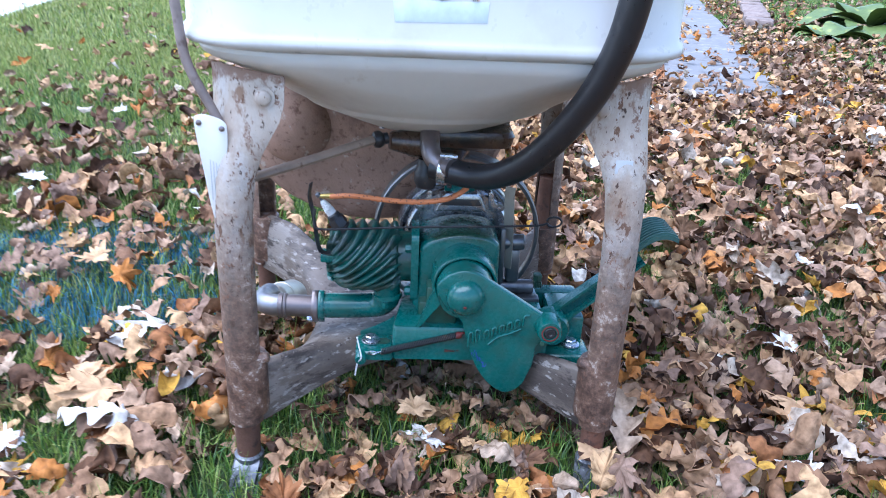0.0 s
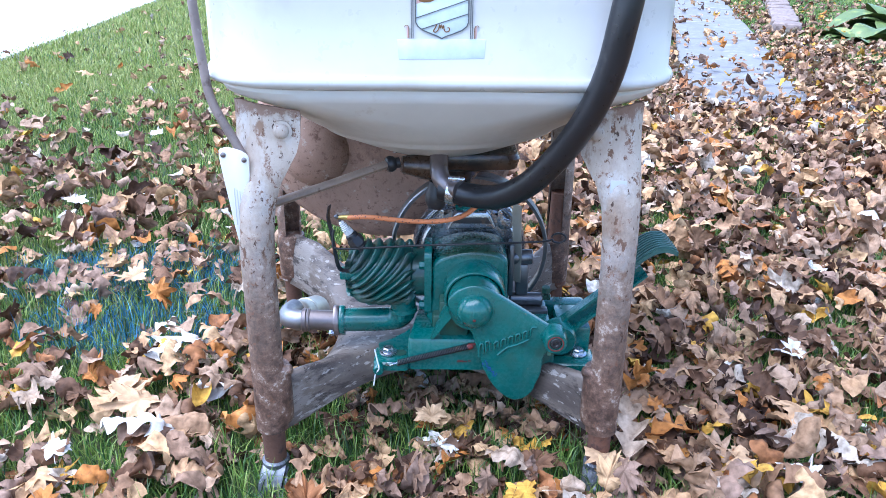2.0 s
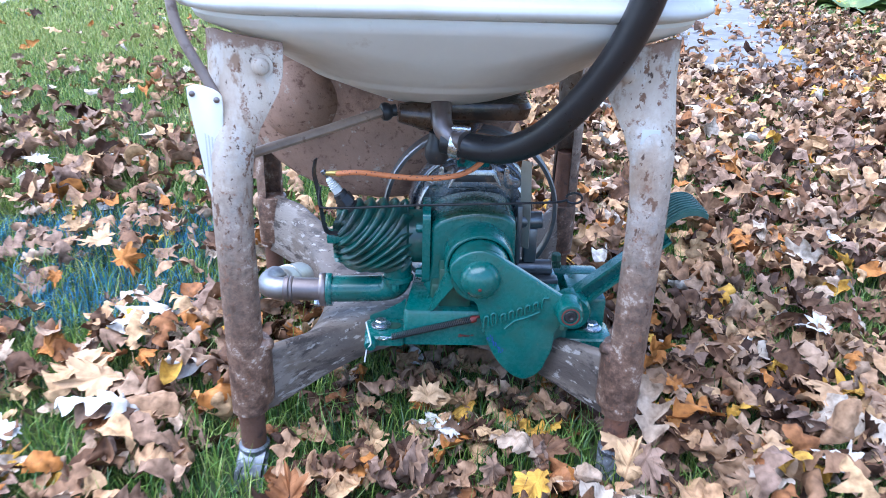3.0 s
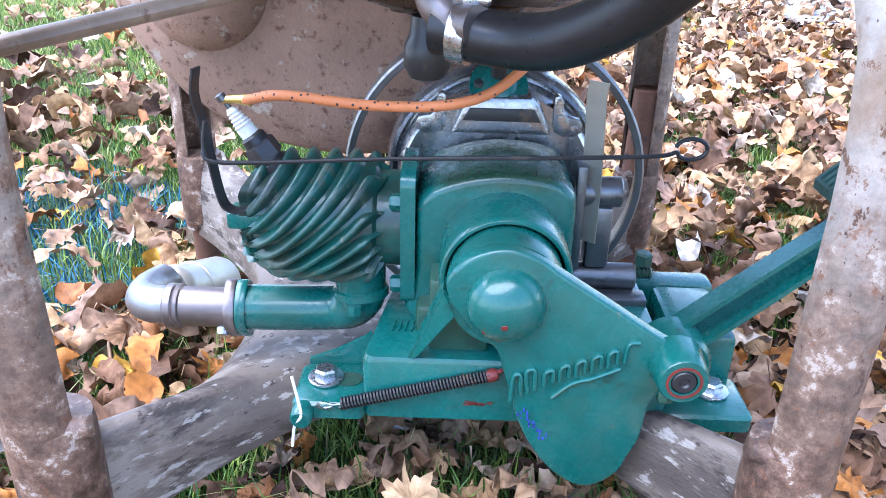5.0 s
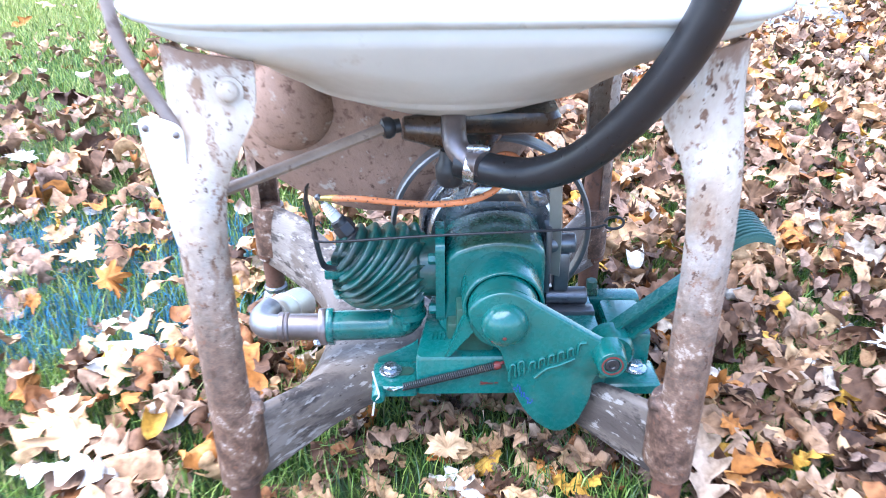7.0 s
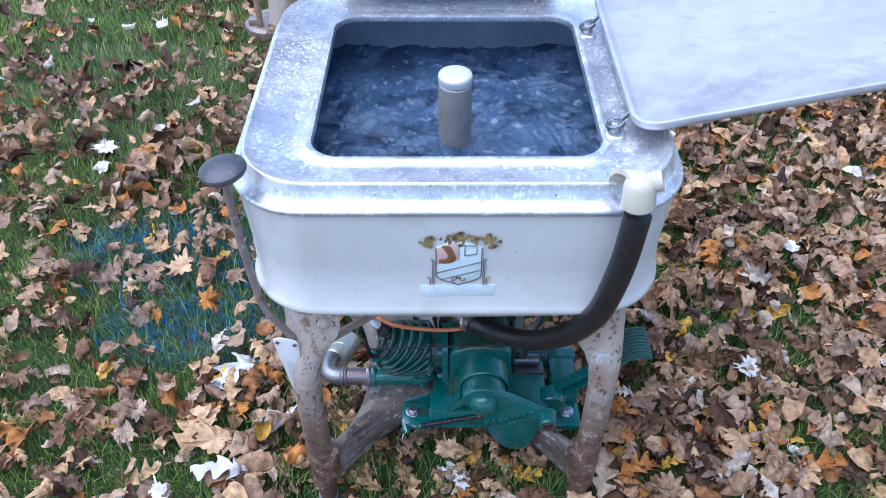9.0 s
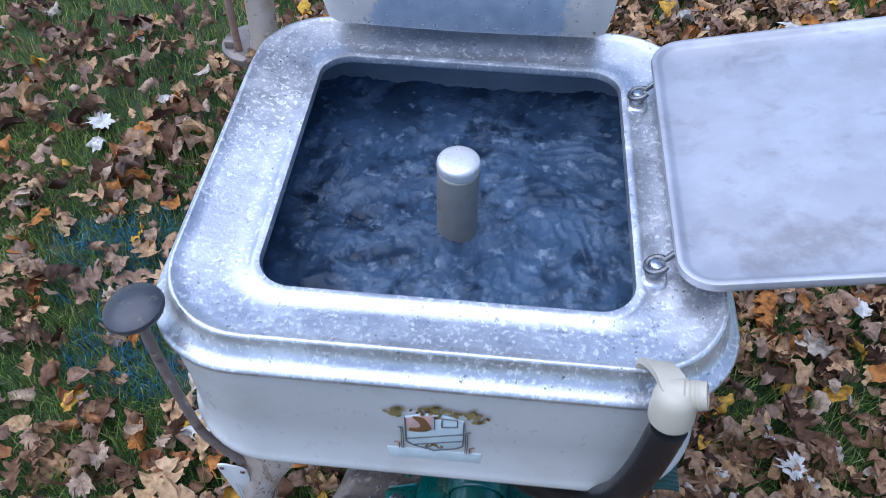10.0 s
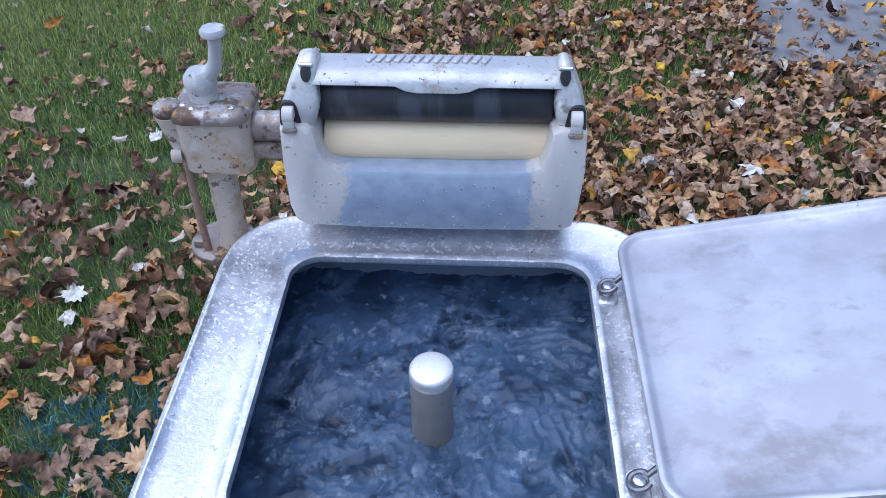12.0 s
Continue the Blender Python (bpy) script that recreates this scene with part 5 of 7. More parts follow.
def build_engine_base():
    bm = bmesh.new()
    c = (0.067, -0.108)
    loft(bm, [rsq(0.115, 0.078, 0.008, 0.1505, 4, *c), rsq(0.115, 0.078, 0.008, 0.199, 4, *c), rsq(0.113, 0.076, 0.008, 0.203, 4, *c), rsq(0.108, 0.07, 0.008, 0.2045, 4, *c)])
    for v in bm.verts:
        if v.co.x < 0:
            v.co.x += 0.001 + (v.co.y + 0.186) * 0.13
    base = part("base_casting", bm, M_green, engine, "green cast engine base", 40)
    for s, x0, x1, nx in ((-1, -0.0995, -0.045, -0.078), (1, 0.178, 0.247, 0.222)):
        bm = bmesh.new()
        xc, hx = (x0 + x1) / 2, (x1 - x0) / 2
        loft(bm, [rsq(hx, 0.027, 0.006, 0.1502, 4, xc, -0.163), rsq(hx, 0.027, 0.006, 0.161, 4, xc, -0.163), rsq(hx - 0.0025, 0.0245, 0.006, 0.1635, 4, xc, -0.163)])
        lug = part("mounting_lug", bm, M_green, base, "green slotted mounting lug")
        # dark raised oval in place of a hole: the slot's shade as colour
        bm = bmesh.new()
        loft(bm, [rsq(0.018, 0.0085, 0.0085, 0.1605, 6, xc + 0.005, -0.158), rsq(0.018, 0.0085, 0.0085, 0.1642, 6, xc + 0.005, -0.158)])
        part("lug_slot", bm, M_oily_shaded, base, "dark bolt slot")
        bm = bmesh.new()
        hexbolt(bm, (nx, -0.158, 0.1645), (0, 0, 1), 0.0092, 0.0075, 0.014)
        part("bolt", bm, M_steel, base, "bright zinc bolt and washer")
    bm = bmesh.new()
    loops = []
    for x, h in ((-0.095, 0.004), (-0.075, 0.012), (-0.05, 0.026), (-0.044, 0.032)):
        loops.append([V(x, -0.1365, 0.162), V(x, -0.1305, 0.162), V(x, -0.1315, 0.162 + h), V(x, -0.1355, 0.162 + h)])
    loft(bm, loops)
    part("lug_rib", bm, M_green, base)
    bm = bmesh.new()
    box(bm, (0.219, -0.095, 0.176), (0.052, 0.085, 0.05), 0.006)
    box(bm, (0.21, -0.04, 0.182), (0.08, 0.03, 0.04), 0.006)
    part("base_block", bm, M_green, base)
    bm = bmesh.new()
    box(bm, (0.016, -0.1, 0.214), (0.05, 0.1, 0.026), 0.005)
    pad = part("crank_pad", bm, M_oily_shaded, base, "oil-darkened base top")
    bm = bmesh.new()
    for i, (dx, dz) in enumerate(((0, 0), (0.0065, 0), (0.013, 0), (0.0195, 0))):
        x = -0.026 + dx * 0.75
        sweep(bm, [(x - 0.0012, -0.151, 0.2048), (x + 0.0006 * (i % 2), -0.146, 0.2051), (x + 0.0004, -0.14, 0.2051), (x + 0.0012, -0.135, 0.2048)], 0.0008, 6)
    part("raised_marks", bm, M_green, base, "raised casting marks")
    # left triangular gusset in front of the base
    bm = bmesh.new()
    loft(bm, [[V(-0.0125, -0.186, 0.203), V(-0.0125, -0.178, 0.203), V(0.013, -0.178, 0.27), V(0.013, -0.2, 0.27)], [V(-0.006, -0.186, 0.203), V(-0.006, -0.178, 0.203), V(0.022, -0.178, 0.252), V(0.022, -0.205, 0.252)]])
    bmesh.ops.bevel(bm, geom=list(bm.edges), offset=0.0015, segments=2, affect="EDGES")
    part("gusset", bm, M_green, engine, "sloping green gusset")
    # web in darker green, standing in for the shade behind the cover
    bm = bmesh.new()
    box(bm, (0.024, -0.158, 0.232), (0.044, 0.03, 0.06), 0.003)
    part("gusset_back", bm, M_oily_shaded, engine, "web behind the cover, its shade put into a darker green")


build_engine_base()


def build_crankcase():
    bm = bmesh.new()
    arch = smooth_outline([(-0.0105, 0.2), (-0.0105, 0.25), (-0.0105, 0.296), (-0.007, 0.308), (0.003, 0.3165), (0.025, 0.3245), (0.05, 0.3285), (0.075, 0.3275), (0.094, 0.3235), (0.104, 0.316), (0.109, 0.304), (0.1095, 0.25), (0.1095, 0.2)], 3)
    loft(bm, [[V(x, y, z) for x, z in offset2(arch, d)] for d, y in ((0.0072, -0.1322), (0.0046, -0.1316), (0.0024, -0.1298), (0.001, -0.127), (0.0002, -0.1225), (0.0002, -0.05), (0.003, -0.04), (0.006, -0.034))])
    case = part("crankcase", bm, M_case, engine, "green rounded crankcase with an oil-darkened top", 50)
    bm = bmesh.new()
    loft(bm, [[V(x, p.x, p.y) for p in [Vector((q.x, q.y)) for q in rsq(0.035, 0.055, 0.012, 0, 4, -0.1, 0.2725)]] for x in (-0.0215, -0.0205, -0.0115, -0.0105)])
    fl = part("cylinder_flange", bm, M_green, case, "green square cylinder flange")
    for y, z in ((-0.119, 0.299), (-0.119, 0.2295), (-0.075, 0.299)):
        bm = bmesh.new()
        hexbolt(bm, (-0.0215, y, z), (-1, 0, 0), 0.0068, 0.009)
        part("bolt", bm, M_green, case, "green-painted hex flange bolt")
    # crank hub hood, drum and front cover
    bm = bmesh.new()
    loops = []
    for y, ro, ri in ((-0.125, 0.0475, 0.042), (-0.176, 0.0475, 0.042), (-0.179, 0.0465, 0.0425), (-0.18, 0.0455, 0.0435)):
        loops.append([V(0.056 + ro * math.cos(a), y, 0.2675 + ro * math.sin(a)) for a in (radians(-25 + 230 * i / 30) for i in range(31))] + [V(0.056 + ri * math.cos(a), y, 0.2675 + ri * math.sin(a)) for a in (radians(205 - 230 * i / 30) for i in range(31))])
    loft(bm, loops)
    part("hub_hood", bm, M_green, case, "green half-round hub hood")
    bm = bmesh.new()
    lathe(bm, [(0, 0.041), (0.03, 0.041), (0.031, 0.0395), (0.034, 0.0395), (0.035, 0.041), (0.07, 0.0405), (0.075, 0.039)], (0.0555, -0.128, 0.2675), (0, -1, 0), 40)
    part("drum", bm, M_green, case, "green starter drum")
    out = [(0.0165, 0.27), (0.0155, 0.285), (0.028, 0.2985), (0.04, 0.3045), (0.053, 0.3068), (0.067, 0.304), (0.08, 0.2975), (0.092, 0.2885), (0.13, 0.264), (0.165, 0.241), (0.183, 0.233), (0.19, 0.224),
           (0.19, 0.213), (0.182, 0.206), (0.17, 0.2), (0.1605, 0.19), (0.1585, 0.17), (0.1565, 0.156), (0.151, 0.142), (0.146, 0.128), (0.135, 0.1165), (0.121, 0.1115), (0.107, 0.117), (0.092, 0.13), (0.078, 0.15), (0.068, 0.172), (0.061, 0.195), (0.056, 0.212), (0.051, 0.2285), (0.04, 0.2405), (0.027, 0.252)]
    bm = bmesh.new()
    plate(bm, smooth_outline(out, 3), -0.212, -0.2, 0.0025)
    cover = part("front_cover", bm, M_green, engine, "green shield-shaped cast front cover with a domed hub", 50)
    bm = bmesh.new()
    R, h = 0.0268, 0.0215
    lathe(bm, [(-0.002, R + 0.004), (0.0, R + 0.0025)] + [(h * math.sin(a), R * math.cos(a)) for a in (math.pi / 2 * i / 9 for i in range(10))], (0.0545, -0.2118, 0.2665), (0, -1, 0), 36)
    part("hub_dome", bm, M_green, cover, "rounded hub dome")
    bm = bmesh.new()
    lathe(bm, [(0, 0.0025), (0.0006, 0.002)], (0.053, -0.2335, 0.2615), (0, -1, -0.25), 10)
    lathe(bm, [(0, 0.0016), (0.0006, 0.001)], (0.04, -0.2262, 0.2535), (-0.5, -1, -0.5), 8)
    part("paint_fleck", bm, M_red, cover, "fleck of red paint")
    bm = bmesh.new()
    lathe(bm, [(0, 0.0195), (0.012, 0.0185), (0.026, 0.0172), (0.028, 0.0158), (0.0283, 0.009), (0.0245, 0.0088), (0.0245, 0.0005)], (0.1735, -0.206, 0.2245), (0, -1, 0), 28)
    boss = part("pedal_boss", bm, M_green, cover, "round pedal shaft boss")
    bm = bmesh.new()
    lathe(bm, [(0, 0.0083), (0.005, 0.0083), (0.006, 0.0075), (0.006, 0.004), (0.0045, 0.003)], (0.1735, -0.229, 0.2245), (0, -1, 0), 24)
    part("shaft_end", bm, M_black, cover, "dark shaft end ringed with red")
    bm = bmesh.new()
    rg = [[V(0.1735 + r * math.cos(a), y, 0.2245 + r * math.sin(a)) for r, y in ((0.0104, -0.2343), (0.0104, -0.235), (0.0122, -0.235), (0.0122, -0.2343))] for a in (2 * math.pi * i / 28 for i in range(29))]
    loft(bm, rg, False, False)
    part("red_ring", bm, M_red, cover, "worn red paint ring")
    bm = bmesh.new()
    hexbolt(bm, (0.17, -0.21, 0.2), (0, -0.4, -1), 0.006, 0.008)
    part("bolt", bm, M_oily_shaded, cover)
    # raised brand relief as plain strokes, with its underline
    d, u = V(0.925, 0, 0.38).normalized(), V(-0.1, 0, 1).normalized()
    o = V(0.062, -0.2128, 0.1895)
    def stroke(pts, r=0.0015):
        bm = bmesh.new()
        sweep(bm, smooth_line([o + d * a + u * b * 1.35 for a, b in pts], 4), r * 1.55, 8, 0.8)
        part("raised_stroke", bm, M_green, cover)
    stroke([(0.0, 0.0), (0.003, 0.014), (0.008, 0.014), (0.0075, 0.002)])
    stroke([(0.0125, 0.002), (0.0125, 0.0145), (0.0185, 0.0145), (0.018, 0.003)])
    x = 0.025
    for k in range(5):
        stroke([(x, 0.003), (x + 0.001, 0.0105), (x + 0.0065, 0.011), (x + 0.0065, 0.004)])
        x += 0.0115
    stroke([(x, 0.003), (x + 0.003, 0.013), (x + 0.011, 0.012)])
    stroke([(0.03, -0.0055), (0.045, -0.0005), (0.06, -0.001), (0.08, 0.0)], 0.0014)
    bm = bmesh.new()
    rnd = random.Random(4)
    for i in range(26):
        x, z = 0.069 + 0.0008 * i + rnd.uniform(-0.002, 0.002), 0.181 - 0.001 * i + rnd.uniform(-0.004, 0.004)
        box(bm, (x, -0.2121, z), (0.0012, 0.0006, rnd.uniform(0.001, 0.004)), 0)
    part("blue_smudge", bm, M_blue_chalk, cover, "smudge of blue paint")


build_crankcase()


def build_cylinder():
    yc, zc, x0, x1 = -0.087, 0.2725, -0.1425, -0.0415
    bm = bmesh.new()
    lathe(bm, [(0, 0.02), (0.003, 0.028), (0.012, 0.038), (0.026, 0.0445), (0.045, 0.0455), (0.092, 0.0455), (0.1, 0.043), (0.103, 0.0385), (0.123, 0.0385)], (-0.1435, yc, zc), (1, 0, 0), 40)
    cylinder = part("cylinder", bm, M_fin, engine, "green finned cylinder")

    def rad(x):
        """crest radius along the cylinder, falling off towards the rounded head."""
        t = max(0, min(1, (x - x0) / 0.036))
        return 0.033 + 0.0215 * math.sin(t * math.pi / 2) ** 0.7
    for k in range(13):
        xi = -0.206 + 0.0174 * k
        bm = bmesh.new()
        loops = []
        n = 84
        ok = False
        for i in range(n):
            a = 2 * math.pi * i / n
            sn = math.sin(a)
            xm = xi + 0.056 * sn - 0.013 * sn * sn + 0.0012 * noise.noise((k * 3.1, 2 * math.cos(a), 2 * sn))
            edge = max(0, min(1, (xm - x0) / 0.005, (x1 - xm) / 0.005))
            if edge > 0:
                ok = True
            ro = 0.03 + (rad(min(max(xm, x0), x1)) - 0.03) * edge ** 0.5 + 0.0005 * noise.noise((k, 4 * math.cos(a), 4 * sn))
            xm = max(x0 + 0.004, min(x1, xm))
            pt = lambda r, dx: V(xm + dx, yc + r * math.cos(a), zc + r * math.sin(a))
            loops.append([pt(min(0.0415, ro - 0.001), -0.0086), pt(min(0.0415, ro - 0.001), 0.0086), pt(ro - 0.0052, 0.0052), pt(ro - 0.0019, 0.0033), pt(ro - 0.0004, 0.0018), pt(ro, 0), pt(ro - 0.0004, -0.0018), pt(ro - 0.0019, -0.0033), pt(ro - 0.0052, -0.0052)])
        if ok:
            loft(bm, loops + [loops[0]], False, False)
            bmesh.ops.remove_doubles(bm, verts=bm.verts, dist=1e-6)
            part("fin", bm, M_fin, cylinder, sharp=60)
        else:
            bm.free()
    # spark plug
    bm = bmesh.new()
    p, ax = V(-0.122, yc, 0.312), V(-0.62, 0, 0.88)
    lathe(bm, [(-0.004, 0.0135), (0.006, 0.0135), (0.008, 0.0105), (0.01, 0.0105)], p, ax, 20)
    lathe(bm, [(0.01, 0.0132), (0.022, 0.0132), (0.024, 0.0115)], p, ax, 6)
    lathe(bm, [(0.024, 0.0105), (0.03, 0.0098), (0.032, 0.0075)], p, ax, 20)
    plug = part("spark_plug", bm, M_black, engine, "spark plug with a dark hex body")
    bm = bmesh.new()
    lathe(bm, [(0.031, 0.0075), (0.04, 0.0072)] + [(0.04 + 0.003 * i + 0.0015 * j, 0.0068 - 0.0006 * i + (0.0008 if j else -0.0002)) for i in range(5) for j in (0, 1)] + [(0.057, 0.003)], p, ax, 20)
    part("insulator", bm, M_ceramic, plug, "white ribbed porcelain")
    bm = bmesh.new()
    lathe(bm, [(0.057, 0.002), (0.064, 0.002), (0.064, 0.004), (0.069, 0.004), (0.07, 0.002)], p, ax, 12)
    part("terminal", bm, M_dark, plug)
    tip = p + ax.normalized() * 0.061
    # plug wire
    bm = bmesh.new()
    sweep(bm, smooth_line([tip + V(0.016, -0.003, 0.004), (-0.106, -0.122, 0.379), (-0.045, -0.13, 0.376), (0.006, -0.13, 0.377), (0.04, -0.124, 0.385), (0.066, -0.108, 0.402), (0.076, -0.085, 0.41), (0.066, -0.06, 0.408), (0.053, -0.045, 0.398), (0.05, -0.04, 0.388)], 8), 0.0038, 12)
    wire = part("plug_wire", bm, M_cable, engine, "orange cloth-covered plug wire with black flecks")
    bm = bmesh.new()
    sweep(bm, [tip + V(-0.002, 0, 0.003), tip + V(0.008, -0.001, 0.004), tip + V(0.02, -0.003, 0.004)], [0.003, 0.0035, 0.005], 12)
    part("wire_end", bm, M_brass, wire, "brass wire end")
    # kill switch blade and control rod
    bm = bmesh.new()
    strip(bm, smooth_line([(-0.138, -0.122, 0.2895), (-0.151, -0.122, 0.2905), (-0.157, -0.122, 0.3), (-0.1615, -0.122, 0.33), (-0.1645, -0.122, 0.355), (-0.1685, -0.122, 0.378), (-0.1655, -0.122, 0.397)], 6), (0.25, 1, 0), 0.0105, 0.0016)
    part("switch_blade", bm, M_black, engine, "black spring-steel stop switch blade")
    bm = bmesh.new()
    box(bm, (-0.138, -0.112, 0.281), (0.034, 0.026, 0.014), 0.003)
    part("switch_bracket", bm, M_green, cylinder)
    bm = bmesh.new()
    ring = [V(0.182 + 0.011 * math.cos(a), -0.139, 0.354 + 0.0075 * math.sin(a)) for a in (radians(200 + 330 * i / 14) for i in range(15))]
    sweep(bm, smooth_line([(-0.1585, -0.136, 0.363), (-0.161, -0.138, 0.345), (-0.157, -0.141, 0.3355), (-0.125, -0.141, 0.335), (-0.025, -0.141, 0.341), (0.094, -0.141, 0.3455), (0.158, -0.14, 0.3485)] + ring, 4), 0.0016, 8)
    part("control_rod", bm, M_black, engine, "thin black wire control rod ending in a ring")


build_cylinder()


def build_exhaust():
    y = -0.087
    bm = bmesh.new()
    lathe(bm, [(0, 0.0212), (0.0012, 0.0228), (0.007, 0.0228), (0.0082, 0.0212)], (-0.0565, -0.1, 0.216), (0.05, -0.1, -1), 28)
    sweep(bm, smooth_line([(-0.056, -0.1, 0.245), (-0.0565, -0.1, 0.224), (-0.0575, -0.0975, 0.206), (-0.066, -0.092, 0.193), (-0.083, y, 0.1872), (-0.115, y, 0.1855), (-0.155, y, 0.1845)], 8), [0.0205] * 18 + [0.0197] * 31, 28)
    pipe = part("exhaust_pipe", bm, M_green, engine, "green exhaust elbow pipe")
    bm = bmesh.new()
    hexbolt(bm, (-0.0585, -0.1245, 0.2115), (0, -0.2, -1), 0.0055, 0.009)
    part("bolt", bm, M_green, pipe)
    for x0, x1, m, nm, lb in ((-0.1625, -0.1535, M_green, "flange", "green exhaust flange"), (-0.172, -0.163, M_pipe, "flange", "steel exhaust flange")):
        bm = bmesh.new()
        loops = []
        for x in (x0, x0 + 0.001, x1 - 0.001, x1):
            s = 0.97 if x in (x0, x1) else 1
            loops.append([V(x, y + 0.022 * s * math.cos(a), 0.183 + (0.022 + 0.005 * abs(math.sin(a)) ** 6) * s * math.sin(a)) for a in (2 * math.pi * i / 30 for i in range(30))])
        loft(bm, loops)
        part(nm, bm, m, pipe, lb)
    bm = bmesh.new()
    hexbolt(bm, (-0.1715, y - 0.012, 0.1675), (-1, 0, 0), 0.006, 0.008)
    part("bolt", bm, M_steel, pipe, "bright flange bolt")
    bm = bmesh.new()
    lathe(bm, [(0, 0.0172), (0.04, 0.0172), (0.041, 0.0192), (0.0435, 0.0196), (0.0455, 0.0182), (0.047, 0.0196), (0.0525, 0.0196), (0.054, 0.018)], (-0.171, y, 0.1832), (-1, 0, 0), 26)
    part("nipple", bm, M_pipe, pipe, "brown steel pipe nipple")
    bm = bmesh.new()
    sweep(bm, smooth_line([(-0.219, y, 0.183), (-0.238, y + 0.003, 0.1825), (-0.25, y + 0.014, 0.181), (-0.252, y + 0.035, 0.179), (-0.247, y + 0.055, 0.1765)], 6), [0.0168] * 19 + [0.0165] * 6, 24)
    part("pipe_elbow", bm, M_galv, pipe, "galvanised pipe elbow")
    bm = bmesh.new()
    lathe(bm, [(0, 0.018), (0.001, 0.024), (0.005, 0.0268), (0.012, 0.0268), (0.013, 0.0255), (0.034, 0.0255), (0.035, 0.0268), (0.04, 0.0268), (0.041, 0.0255), (0.08, 0.0255), (0.085, 0.024), (0.088, 0.018)], (-0.246, -0.034, 0.163), (0.3, 0.92, -0.3), 32)
    part("muffler", bm, M_muff, pipe, "round light metal muffler can with bands")


build_exhaust()


def build_flywheel():
    c = V(0.0525, 0, 0.285)
    bm = bmesh.new()
    lathe(bm, [(-0.03, 0.02), (-0.03, 0.08), (-0.024, 0.084), (-0.02, 0.0845), (0.0, 0.0855), (0.001, 0.0885), (-0.006, 0.0895), (-0.008, 0.0925), (0.0, 0.0955), (0.02, 0.0965), (0.03, 0.09)], (c.x, -0.01, c.z), (0, 1, 0), 56)
    disc = part("magneto_plate", bm, M_mag, engine, "dark cast magneto back plate", 30)
    bm = bmesh.new()
    plate(bm, [(0.0125, 0.335), (0.0225, 0.3595), (0.03, 0.366), (0.077, 0.366), (0.084, 0.3595), (0.094, 0.335)], -0.06, -0.03, 0.005)
    part("coil_housing", bm, M_mag, disc, "raised coil housing")
    # no hollow is cut: a black plate paints the recess's shade
    bm = bmesh.new()
    plate(bm, [(0.022, 0.3465), (0.028, 0.357), (0.079, 0.357), (0.085, 0.3465)], -0.0612, -0.055, 0.001)
    part("housing_recess", bm, M_black, disc, "black plate standing in for a shaded recess")
    for s in (-1, 1):
        bm = bmesh.new()
        out = smooth_outline([(c.x + s * a, z) for a, z in ((0.044, 0.3625), (0.05, 0.3625), (0.052, 0.352), (0.056, 0.346), (0.066, 0.344), (0.068, 0.334), (0.058, 0.33), (0.046, 0.333), (0.044, 0.345))], 2)
        plate(bm, out if s > 0 else out[::-1], -0.044, -0.035, 0.001)
        part("cover_tab", bm, M_mag, disc, "small riveted cover tab")
        for a, z in ((0.0485, 0.3585), (0.05, 0.346), (0.0615, 0.3375)):
            bm = bmesh.new()
            lathe(bm, [(0, 0.003), (0.0015, 0.0026), (0.0016, 0.0012)], (c.x + s * a, -0.044, z), (0, -1, 0), 12)
            part("rivet", bm, M_steel, disc)
    bm = bmesh.new()
    lathe(bm, [(0, 0.024), (0.004, 0.0235), (0.005, 0.015), (0.009, 0.0145), (0.012, 0.009), (0.013, 0.003)], (0.0505, -0.041, 0.369), (0, -0.8, 0.7), 26)
    cap = part("coil_cap", bm, M_green, engine, "green oval coil cap")
    bm = bmesh.new()
    lathe(bm, [(0.01, 0.007), (0.02, 0.0062), (0.021, 0.0045)], (0.0505, -0.043, 0.37), (0, -0.25, 1), 16)
    part("rubber_boot", bm, M_hose, cap, "black rubber boot")
    bm = bmesh.new()
    lathe(bm, [(0, 0.0045), (0.003, 0.004)], (0.0345, -0.048, 0.3725), (0, -0.45, 1), 6)
    part("screw", bm, M_dark, cap)
    bm = bmesh.new()
    n = 72
    loops = []
    for i in range(n + 1):
        a = 2 * math.pi * i / n
        q = lambda r, y: V(0.053 + r * math.cos(a), y, 0.273 + r * math.sin(a))
        loops.append([q(0.128, 0.006), q(0.129, 0.004), q(0.1335, 0.002), q(0.1355, 0.004), q(0.136, 0.03), q(0.133, 0.032), q(0.1318, 0.008), q(0.129, 0.009)])
    loft(bm, loops, False, False)
    bmesh.ops.remove_doubles(bm, verts=bm.verts, dist=1e-6)
    ring = part("flywheel_guard", bm, M_iron, engine, "thin grey iron flywheel guard ring")
    bm = bmesh.new()
    strip(bm, smooth_line([(0.1265, -0.083, 0.255), (0.1265, -0.0805, 0.3), (0.125, -0.08, 0.34), (0.1235, -0.079, 0.372), (0.1245, -0.079, 0.385)], 6), (1, -0.75, 0), 0.0165, 0.0016)
    part("strap_blade", bm, M_strap, engine, "dull grey flat strap standing beside the crankcase")


build_flywheel()


